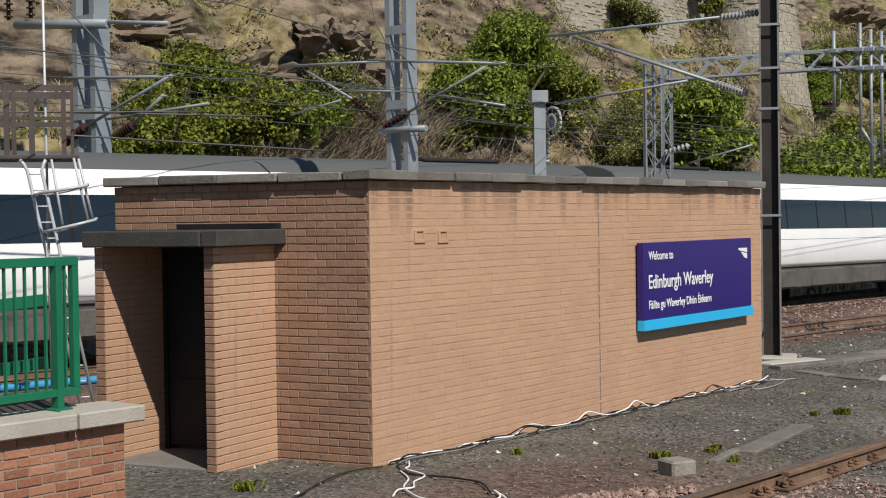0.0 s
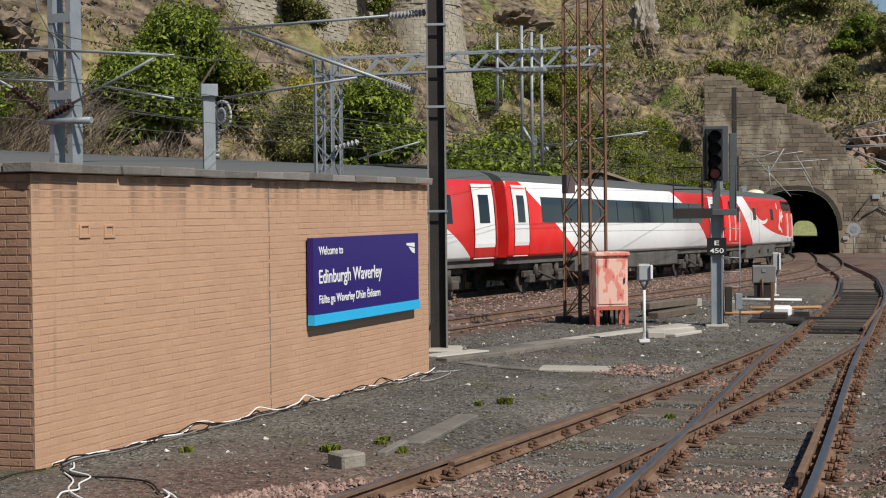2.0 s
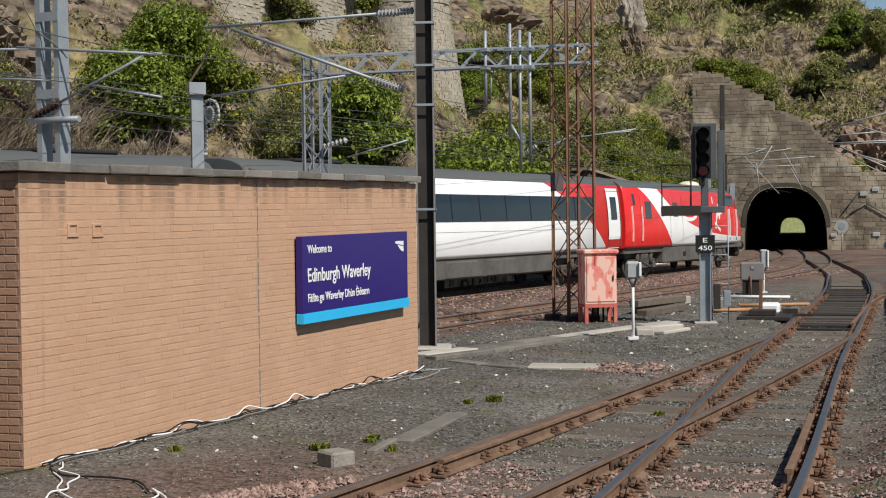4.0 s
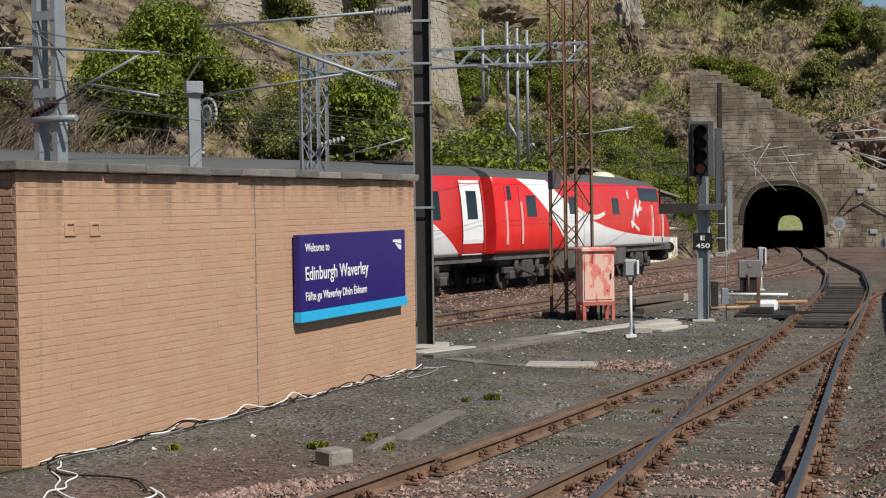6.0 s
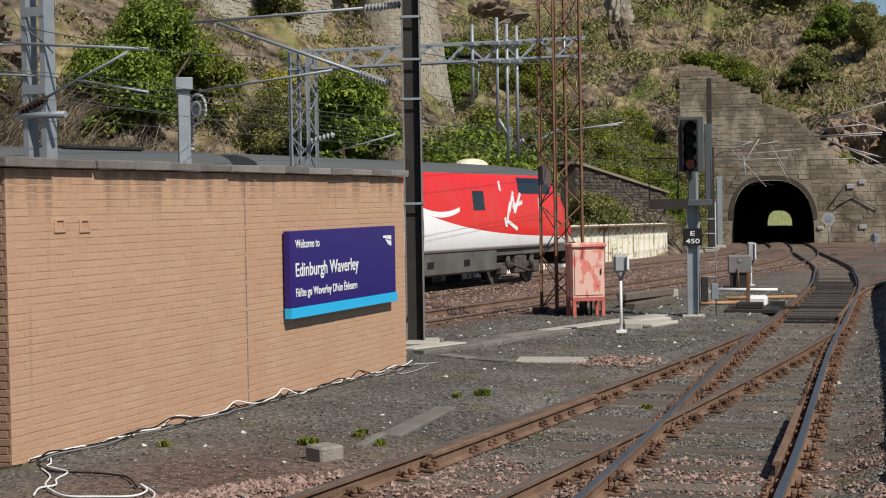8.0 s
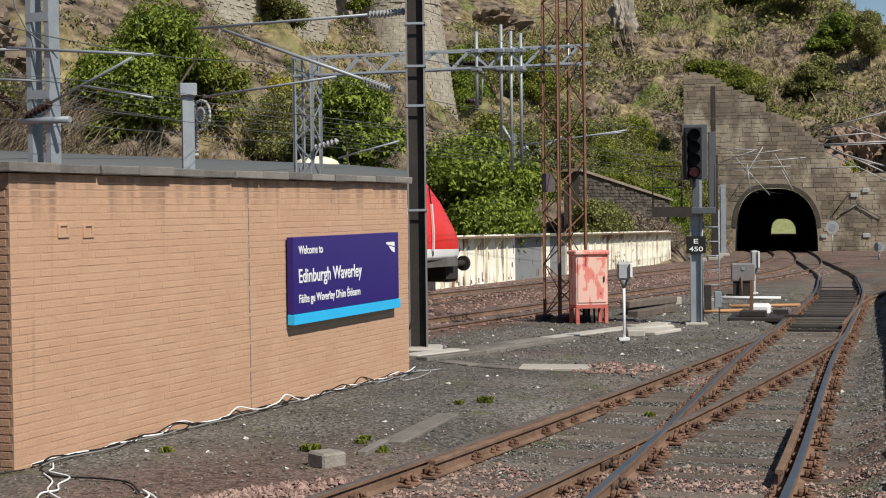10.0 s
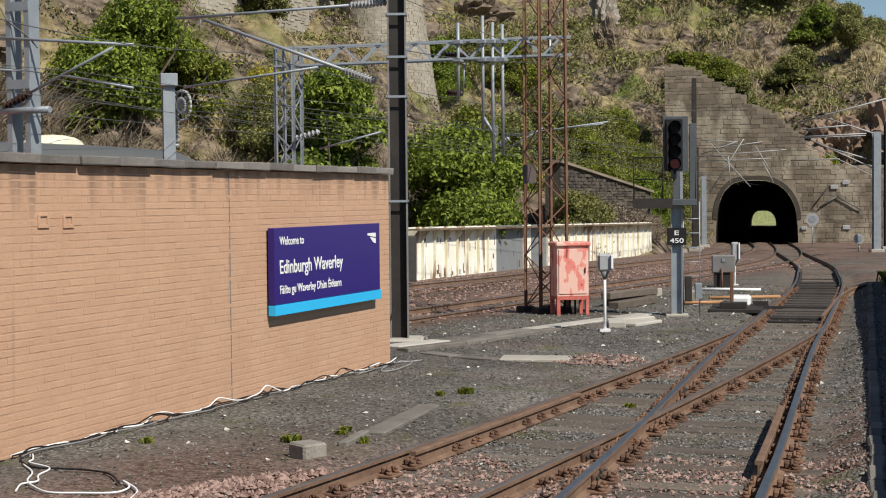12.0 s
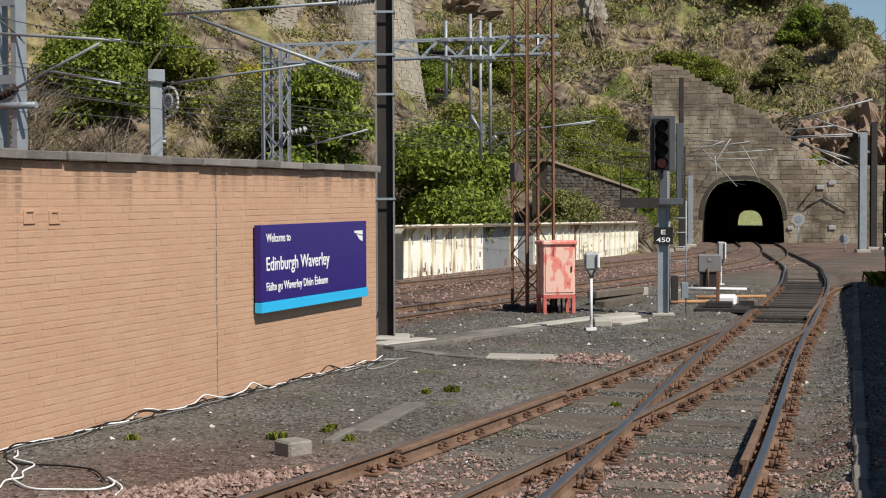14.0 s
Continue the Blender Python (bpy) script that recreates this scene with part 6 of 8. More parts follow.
M["stone_dark"] = mat("sooty_stone", (0.125, 0.105, 0.08), (0.045, 0.037, 0.029), 0.7, 0.95, bump=0.8, bump_scale=6, island=0.4)
M["stone_old"] = mat("pale_grey_rubble_stone", (0.47, 0.425, 0.34), (0.24, 0.205, 0.155), 0.45, 0.95, bump=1.0, bump_scale=5, fine=0.45, island=0.12)
M["stone_bed"] = mat("pale_stone_bedding", (0.42, 0.38, 0.305), (0.25, 0.215, 0.165), 0.9, 0.95, bump=0.9, bump_scale=6)
M["stone_joint"] = mat("stone_joint", (0.31, 0.255, 0.185), (0.17, 0.14, 0.10), 0.6, 0.95)


def stone_face(bm, m, w_of, z0, z1, course, rnd, keep=None, each=None, gaps=0.06, wild=0.0, proud=0.07):
    """Courses of uneven stones on a wall plane; w_of(z) gives the span, each(corners) takes the stones that are parts of their own."""
    z = z0
    while z < z1:
        h = course * rnd.uniform(0.7, 1.3)
        a, b = w_of(z)
        x = a + rnd.uniform(-0.5, 0)
        while x < b:
            w = course * rnd.uniform(1.0, 3.0)
            x0, x1 = max(x, a), min(x + w, b)
            if x1 - x0 > 0.1 and (keep is None or keep(x0, x1, z, z + h)) and rnd.random() > gaps:
                p = rnd.uniform(0.0, proud) - 0.03 + proud * 0.4
                g = 0.003
                ch = min(0.02, h * 0.1)
                j = lambda: rnd.uniform(-1, 1) * wild * h
                q = [(x0 + g + j(), z + g + j()), (x1 - g + j(), z + g + j()), (x1 - g + j(), z + h - g + j()), (x0 + g + j(), z + h - g + j())]
                inner = [(u + (ch if i in (0, 3) else -ch), v + (ch if i < 2 else -ch)) for i, (u, v) in enumerate(q)]
                P = [m @ Vector((u, 0.02, v)) for u, v in q] + [m @ Vector((u, -p - 0.03 + j() * 0.3, v)) for u, v in inner]
                if not (each and each(P)):
                    stone_block(bm, P)
            x += w
        z += h


def stone_block(bm, P):
    v = [bm.verts.new(p) for p in P]
    bm.faces.new(v[4:])
    for k in range(4):
        bm.faces.new((v[k], v[(k + 1) % 4], v[4 + (k + 1) % 4], v[4 + k]))


def tunnel():
    heading = math.radians(12.6)
    ax = Vector((math.cos(heading), math.sin(heading)))
    c = Vector((121.5, 27.15))
    right = Vector((ax.y, -ax.x))
    g = grade(121.5) - 0.25
    W, spring, top = 3.3, 2.9, 5.35
    t = thing("tunnel_portal", Matrix.Identity(4), "sooty masonry railway tunnel mouth in the rock face", "tunnel", kind="structure")
    # wall with arched opening as strips either side of and above the arch
    arch = [(-W, 0.0), (-W * 0.985, spring * 0.55)] + [(-W * 0.97 * (math.cos(a) ** 0.55 if a < math.pi / 2 else -((-math.cos(a)) ** 0.85)), spring * 0.72 + (top - spring * 0.72) * math.sin(a)) for a in np.linspace(0.02, math.pi - 0.001, 19)] + [(W * 0.985, spring * 0.55), (W, 0.0)]
    m = Matrix.Identity(4)
    for i, col in enumerate((Vector((right.x, right.y, 0)), Vector((ax.x, ax.y, 0)), Vector((0, 0, 1)))):
        m.col[i][:3] = col
    m.translation = (c.x, c.y, g)

    def wall_top(x):
        return float(np.interp(x, [-5.4, -0.5, 2.2, 5.1, 6.0], [15.1, 12.1, 10.5, 7.4, 6.8]))

    bm = bmesh.new()
    low = 6.4
    cols = [(-7.5, 0.0)] + arch + [(16.0, 0.0)]
    cols[1:1] = [(-W - 0.001, 0.0)]
    for (x0, z0), (x1, z1) in zip(cols, cols[1:]):
        if x1 - x0 < 0.0005:
            continue
        v = [[bm.verts.new(m @ Vector((x, d, z))) for x, z in ((x0, z0), (x1, z1), (x1, low), (x0, low))] for d in (0.0, 1.2)]
        bm.faces.new(v[0])
        bm.faces.new(v[1][::-1])
        for k in range(4):
            bm.faces.new((v[0][k], v[1][k], v[1][(k + 1) % 4], v[0][(k + 1) % 4]))
    steps = random.Random(12)
    x = -7.4
    while x < 16.0:
        w = steps.uniform(0.35, 0.7)
        h = wall_top(x + w / 2) - steps.uniform(0.1, 0.6)
        c8 = [bm.verts.new(m @ Vector(q)) for q in ((x, 0, low), (x + w, 0, low), (x + w, 1.2, low), (x, 1.2, low), (x, 0, h), (x + w, 0, h), (x + w, 1.2, h), (x, 1.2, h))]
        for q in ((0, 1, 5, 4), (2, 3, 7, 6), (4, 5, 6, 7), (1, 2, 6, 5), (3, 0, 4, 7)):
            bm.faces.new([c8[i] for i in q])
        x += w
    part("wall", bm, M["stone_joint"], t)
    rnd = random.Random(21)
    bm = bmesh.new()

    def keep(x0, x1, z0, z1):
        xm, zm = (x0 + x1) / 2, (z0 + z1) / 2
        if z1 > wall_top(xm) - 0.25:
            return False
        u = max(abs(x0), abs(x1)) if x0 * x1 > 0 else 0
        near = min(abs(x0), abs(x1)) if x0 * x1 > 0 else 0
        if near > W + 0.05:
            return True
        if z0 > top + 0.45:
            return True
        lim = spring * 0.72 + (top + 0.45 - spring * 0.72) * math.sqrt(max(0, 1 - (near / (W + 0.4)) ** 2))
        return z0 > lim

    near_stones = []

    def single(P):
        if len(near_stones) < 300 and P[0].z < g + 8.5:
            near_stones.append(P)
            return True
        return False

    stone_face(bm, m, lambda z: (-7.4, 16), 0.0, 15.2, 0.36, rnd, keep, single, 0.01, 0.06, 0.03)
    for P in near_stones:
        sb = bmesh.new()
        stone_block(sb, P)
        part("stone", sb, M["stone_part"], t)
    part("masonry", bm, M["stone"], t, "weathered rubble courses", kind="stuff")
    # arch ring
    for k in range(2, 20):
        x0, z0 = arch[k]
        x1, z1 = arch[k + 1] if k + 1 < len(arch) - 1 else arch[k]
        a0, a1 = Vector((x0, 0, z0 - 1.5)), Vector((x1, 0, z1 - 1.5))
        if (a1 - a0).length < 0.05:
            continue
        bm = bmesh.new()
        n0, n1 = a0.normalized() * 0.36, a1.normalized() * 0.36
        v = []
        for dy in (-0.06, 0.03):
            for p in (a0, a1, a1 + n1, a0 + n0):
                v.append(bm.verts.new(m @ Vector((p.x * 0.995, dy, p.z + 1.5))))
        for q in ((0, 1, 2, 3), (7, 6, 5, 4), (0, 4, 5, 1), (1, 5, 6, 2), (2, 6, 7, 3), (3, 7, 4, 0)):
            bm.faces.new([v[i] for i in q])
        part("arch_stone", bm, M["stone_dark"], t)
    # bore, gently curved, with a glowing backdrop as daylight at the far end
    bm = bmesh.new()
    prev = None
    for k in range(16):
        y = 0.04 + k * 19.3
        bend = 1.9 * y / 290
        ring = [bm.verts.new(m @ Vector((x * 0.99 + bend, y, z * 0.994 - 0.0185 * y))) for x, z in arch]
        if prev:
            for i in range(len(ring) - 1):
                bm.faces.new((prev[i], ring[i], ring[i + 1], prev[i + 1]))
            bm.faces.new((prev[-1], ring[-1], ring[0], prev[0]))
        prev = ring
    # black from the mouth inwards, painting in the unlit depth of the bore
    part("bore", bm, M["black"], t, "tunnel lining coloured black for the dark inside")
    # fixings on the face: a cable chevron, a strut and pale patches of old paint
    for a, b, mt in (((4.95, 3.05), (6.3, 3.95), "wire"), ((6.3, 3.95), (8.2, 2.85), "wire"), ((4.45, 3.15), (5.75, 4.85), "dark_steel")):
        bm = bmesh.new()
        bm_tube(bm, m @ Vector((a[0], -0.16, a[1])), m @ Vector((b[0], -0.16, b[1])), 0.055, 6)
        part("conduit", bm, M[mt], t)
    for x, z, s in ((7.0, 5.05, 0.28), (3.75, 1.4, 0.24), (7.05, 1.45, 0.3), (6.1, 4.7, 0.3)):
        bm = bmesh.new()
        bm_box(bm, (x - s, -0.135, z - s * 0.6), (x + s, -0.05, z + s * 0.6), bevel=0.04)
        bmesh.ops.transform(bm, matrix=m, verts=bm.verts)
        part("bracket_plate", bm, M["grey_ins"], t, "pale plate on the wall")
    e = m @ Vector((1.9, 305, -5.7))
    bm = bmesh.new()
    bm_box(bm, (-9, 0, -4), (9, 0.2, 14))
    b = part("backdrop", bm, M["far_green_glow"], None, m=Matrix.Translation(e) @ pose(0, 0, 0, 0, 0, math.degrees(heading) - 90))
    tagged(b, "greenery beyond the tunnel's far end, made to glow as if sunlit", "backdrop", kind="structure")


def glow_material():
    m = bpy.data.materials.new("glowing_greenery")
    m.use_nodes = True
    N, L = m.node_tree.nodes, m.node_tree.links
    b = N["Principled BSDF"]
    n = N.new("ShaderNodeTexNoise")
    n.inputs["Scale"].default_value = 1.2
    r = N.new("ShaderNodeValToRGB")
    r.color_ramp.elements[0].color, r.color_ramp.elements[1].color = (0.05, 0.06, 0.02, 1), (0.22, 0.23, 0.10, 1)
    tc = N.new("ShaderNodeTexCoord")
    L.new(tc.outputs["Object"], n.inputs["Vector"])
    L.new(n.outputs["Fac"], r.inputs[0])
    L.new(r.outputs[0], b.inputs["Base Color"])
    L.new(r.outputs[0], b.inputs["Emission Color"])
    # emission stands in for sunlight on the distant greenery
    b.inputs["Emission Strength"].default_value = 1.5
    return m


M["far_green_glow"] = glow_material()
tunnel()


def old_walls():
    """Ruined prison walls high on the hill."""
    rnd = random.Random(31)
    w = thing("old_stone_wall", Matrix.Identity(4), "tall weathered rubble retaining wall high on the hillside", "wall", kind="structure")
    for (x0, y0), (x1, y1), zl, zr, zt, seed in (((55.6, 40.05), (74.5, 41.6), 9.6, 9.6, 22, 1), ((74.5, 42.4), (78.6, 42.6), 9.0, 9.0, 22, 2)):
        a, b = Vector((x0, y0)), Vector((x1, y1))
        d = (b - a).normalized()
        L = (b - a).length
        m = along(a, d)
        bm = bmesh.new()
        bm_box(bm, (0, 0.01, zl - 3), (L, 1.5, zt))
        part("core", bm, M["stone_bed"], w, m=m)
        bm = bmesh.new()
        stone_face(bm, m, lambda z: (0, L), zl - 2, 16.5, 0.19, rnd, None, None, 0.35, 0.2, 0.03)
        part("masonry", bm, M["stone_old"], w, kind="stuff")
    # battered corner turret
    t = thing("stone_turret", pose(82.6, 41.6, 0), "tapering old stone bastion on the hillside", "tower", kind="structure")
    bm = bmesh.new()
    n = 14
    bm_tube(bm, (0, 0, 6), (0, 0, 14.5), 3.7, n, 2.45, caps=False)
    bm_tube(bm, (0, 0, 14.5), (0, 0, 24), 2.5, n, 2.3)
    part("core", bm, M["stone_bed"], t)
    bm = bmesh.new()
    z = 6.0
    while z < 18:
        h = rnd.uniform(0.12, 0.26)
        r = 3.7 - (z - 6) * (1.25 / 8.5) if z < 14.5 else 2.5
        a = rnd.uniform(0, 0.3)
        while a < math.tau:
            da = rnd.uniform(0.15, 0.5) / r
            if math.sin(a) < 0.4:
                p = r + rnd.uniform(0.0, 0.07)
                q = [(math.cos(t2), math.sin(t2)) for t2 in (a + 0.002, a + da - 0.002)]
                v = [bm.verts.new((cx * rr, cy * rr, zz)) for rr in (r - 0.05, p + 0.03) for (cx, cy) in q for zz in (z + 0.006, z + h - 0.006)]
                bm.faces.new((v[4], v[6], v[7], v[5]))
                for f in ((0, 2, 6, 4), (1, 5, 7, 3), (0, 4, 5, 1), (2, 3, 7, 6)):
                    bm.faces.new([v[i] for i in f])
            a += da
        z += h
    part("masonry", bm, M["stone_old"], t, kind="stuff")
    # sooty retaining wall behind the parapet
    a, b = Vector((72.4, 26.3)), Vector((89.5, 26.6))
    m = along(a, (b - a).normalized())
    L = (b - a).length
    rw = thing("retaining_wall", Matrix.Identity(4), "dark sooty stone retaining wall stepping down the bank", "wall", kind="structure")
    bm = bmesh.new()
    top = lambda x: 4.1 - 1.55 * x / L
    v = [bm.verts.new(m @ Vector((x, y, z))) for y in (0, 0.8) for x, z in ((0, -1.5), (L, -1.5), (L, top(L)), (0, top(0)))]
    for q in ((0, 1, 2, 3), (7, 6, 5, 4), (0, 4, 5, 1), (1, 5, 6, 2), (2, 6, 7, 3), (3, 7, 4, 0)):
        bm.faces.new([v[i] for i in q])
    part("core", bm, M["stone_dark"], rw)
    bm = bmesh.new()
    stone_face(bm, m, lambda z: (0, L), -1.2, 4.0, 0.2, rnd, lambda x0, x1, z0, z1: z1 < top(x1), None, 0.05, 0.12)
    part("masonry", bm, M["stone_dark"], rw, kind="stuff")
    bm = bmesh.new()
    bm_bar(bm, m @ Vector((-0.2, 0.3, top(0) + 0.08)), m @ Vector((L + 0.2, 0.3, top(L) + 0.08)), 1.0, 0.14)
    part("coping", bm, M["stone_joint"], rw)


old_walls()


# ---- rock outcrops ----
M["rock"] = mat("weathered_brown_rock", (0.28, 0.215, 0.15), (0.075, 0.057, 0.042), 0.9, 0.95, bump=1.0, bump_scale=3, stretch=(1, 1, 1.8))
M["pale_rock"] = mat("bare_pale_rock", (0.46, 0.41, 0.34), (0.20, 0.17, 0.135), 0.8, 0.95, bump=1.0, bump_scale=3, stretch=(1, 1, 0.6))
M["red_rock"] = mat("reddish_sandstone_cliff", (0.32, 0.22, 0.155), (0.13, 0.09, 0.062), 0.4, 0.95, bump=1.0, bump_scale=2.5, stretch=(1, 1, 1.8))


def crag(x, y, z, size, seed, material, label):
    bm = bmesh.new()
    bmesh.ops.create_icosphere(bm, subdivisions=5, radius=1.0)
    for v in bm.verts:
        n = noise.fractal(v.co * 1.4 + Vector((seed * 3.3, seed, 0)), 0.8, 2.2, 5)
        c = noise.cell(v.co * 2.6 + Vector((seed, 0, 0)))
        r = 1 - abs(noise.noise(v.co * 3.1 + Vector((0, seed, 2))))
        v.co *= 0.8 + 0.34 * n + 0.22 * c + 0.18 * r ** 3
        v.co = Vector((v.co.x * size[0], v.co.y * size[1], v.co.z * size[2]))
    led = random.Random(seed)
    off = [led.uniform(0.93, 1.04) for _ in range(80)]
    for v in bm.verts:
        k = off[int((v.co.z + size[2] * 2 + v.co.x * 0.25) * 2.4 + noise.noise(v.co * 0.5) * 1.2) % 80] * (1 + 0.07 * noise.cell(v.co * 1.1))
        v.co.x, v.co.y = v.co.x * k, v.co.y * k
    ob = part("rock_outcrop", bm, material, None, m=pose(x, y, z, 0, 0, seed * 37))
    return tagged(ob, label, "rock")


for k, (x, y, dz, size, mt) in enumerate((
        (41.5, 38.0, -0.6, (4.5, 2.0, 1.6), "rock"), (46.5, 42.0, -0.5, (3.8, 1.8, 1.9), "rock"), (36.0, 38.5, -0.8, (3.5, 1.6, 1.2), "rock"), (33, 41, -0.8, (4.0, 2.0, 1.2), "rock"),
        (95, 45, -0.6, (4.5, 2.2, 2.0), "rock"), (103, 48, -0.4, (5.0, 2.4, 2.2), "rock"), (112, 46, -0.6, (3.2, 2.0, 3.4), "rock"), (118, 44, 0.0, (3.0, 2.0, 2.6), "rock"),
        (151, 49.7, 0.6, (1.5, 1.3, 3.8), "pale_rock"), (148, 48.4, -0.4, (1.6, 1.6, 2.6), "rock"), (145, 62.6, -1.4, (5.0, 4.0, 2.8), "rock"), (131, 22.5, -3.4, (3.4, 4.2, 4.0), "red_rock"), (132, 18.0, -3.6, (3.6, 4.5, 4.6), "red_rock"), (129, 12.5, -3.4, (3.6, 4.5, 4.6), "red_rock"))):
    crag(x, y, hill_z(x, y) + dz, size, k + 1, M[mt], "brown weathered rock outcrop on the bank" if mt == "rock" else "bare pale rock spine on the slope" if mt == "pale_rock" else "reddish sandstone cliff above the tunnel")


# ---- shrubs and trees ----
def leaf_mat(name, lo, hi):
    m = mat(name, hi, lo, 0.8, 0.6, spec=0.25, island=0.55)
    N, L = m.node_tree.nodes, m.node_tree.links
    b = N["Principled BSDF"]
    thin = N.new("ShaderNodeBsdfTranslucent")
    L.new(b.inputs["Base Color"].links[0].from_socket, thin.inputs[0])
    mx = N.new("ShaderNodeMixShader")
    mx.inputs[0].default_value = 0.38
    L.new(b.outputs[0], mx.inputs[1])
    L.new(thin.outputs[0], mx.inputs[2])
    L.new(mx.outputs[0], N["Material Output"].inputs[0])
    return m


M["leaf_dark"] = leaf_mat("dark_green_leaves", (0.046, 0.072, 0.01), (0.285, 0.36, 0.046))
M["leaf_fresh"] = leaf_mat("mid_green_leaves", (0.055, 0.085, 0.011), (0.33, 0.40, 0.06))
M["leaf_mid"] = leaf_mat("fresh_green_leaves", (0.06, 0.08, 0.01), (0.31, 0.335, 0.05))
M["leaf_olive"] = leaf_mat("olive_scrub_leaves", (0.075, 0.08, 0.022), (0.35, 0.35, 0.115))
M["leaf_yellow"] = leaf_mat("yellow_gorse_flowers", (0.2, 0.19, 0.03), (0.6, 0.52, 0.07))
M["twig"] = mat("bare_brown_twigs", (0.31, 0.25, 0.175), (0.13, 0.10, 0.07), 2, 0.95, island=0.4)
M["bark"] = mat("grey_brown_bark", (0.13, 0.10, 0.075), (0.06, 0.045, 0.035), 4, 0.95, bump=0.6)


def crown_mesh(seed, lobes, leaves, leaf, material):
    """Leaves gathered in clumps over several uneven lobes (x, y, z, r)."""
    rs = np.random.RandomState(seed)
    lob = np.array(lobes, dtype=float)
    wts = lob[:, 3] ** 2
    per = 18
    n = max(leaves * 3 // per, 10)
    L = lob[rs.choice(len(lob), size=n, p=wts / wts.sum())]
    u = rs.normal(size=(n, 3))
    u /= np.linalg.norm(u, axis=1, keepdims=True)
    u[:, 2] = np.where(u[:, 2] < -0.35, -0.4 * u[:, 2], u[:, 2])
    rad = L[:, 3] * (0.45 + 0.65 * rs.rand(n) ** 0.6)
    cen = L[:, :3] + u * rad[:, None] * np.array([1.0, 1.0, 0.85])
    return quads_mesh("crown", leaf_quads(rs, cen, u, 0.09 * L[:, 3] + 0.06, leaf * 0.58, per), 4, material)


def limbs(parent, seed, h, spread, n=5, r=0.09):
    rnd = random.Random(seed)
    bm = bmesh.new()
    bm_tube(bm, (0, 0, -0.6), (0, 0, h * 0.3), r * 1.4, 8, r)
    for k in range(n):
        a = k * math.tau / n + rnd.uniform(-0.4, 0.4)
        p0 = Vector((0, 0, h * 0.22))
        p1 = Vector((math.cos(a) * spread * 0.45, math.sin(a) * spread * 0.45, h * 0.55))
        p2 = Vector((math.cos(a) * spread * 0.8, math.sin(a) * spread * 0.8, h * rnd.uniform(0.7, 0.95)))
        bm_tube(bm, p0, p1, r * 0.7, 6, r * 0.4)
        bm_tube(bm, p1, p2, r * 0.4, 5, r * 0.12)
    return part("trunk", bm, M["bark"], parent)


def shrub(name, x, y, w, h, seed, material, leaves, leaf, label, category="shrub", sink=0.25, depth=None):
    rnd = random.Random(seed)
    t = thing(name, pose(x, y, hill_z(x, y) - sink), label, category)
    lobes = []
    d = depth or w * 0.75
    for k in range(20):
        a = rnd.uniform(0, math.tau)
        rr = rnd.uniform(0.0, 0.85)
        zz = rnd.uniform(0.15, 0.92)
        r = rnd.uniform(0.09, 0.23) * min(w, h * 1.1)
        lobes.append((math.cos(a) * rr * w / 2, math.sin(a) * rr * d / 2, zz * h * (1.0 - 0.45 * rr), r))
    limbs(t, seed, h, w / 2)
    c = new("crown", crown_mesh(seed, lobes, leaves, leaf, material))
    c.parent = t
    tagged(c, kind="stuff")
    return t


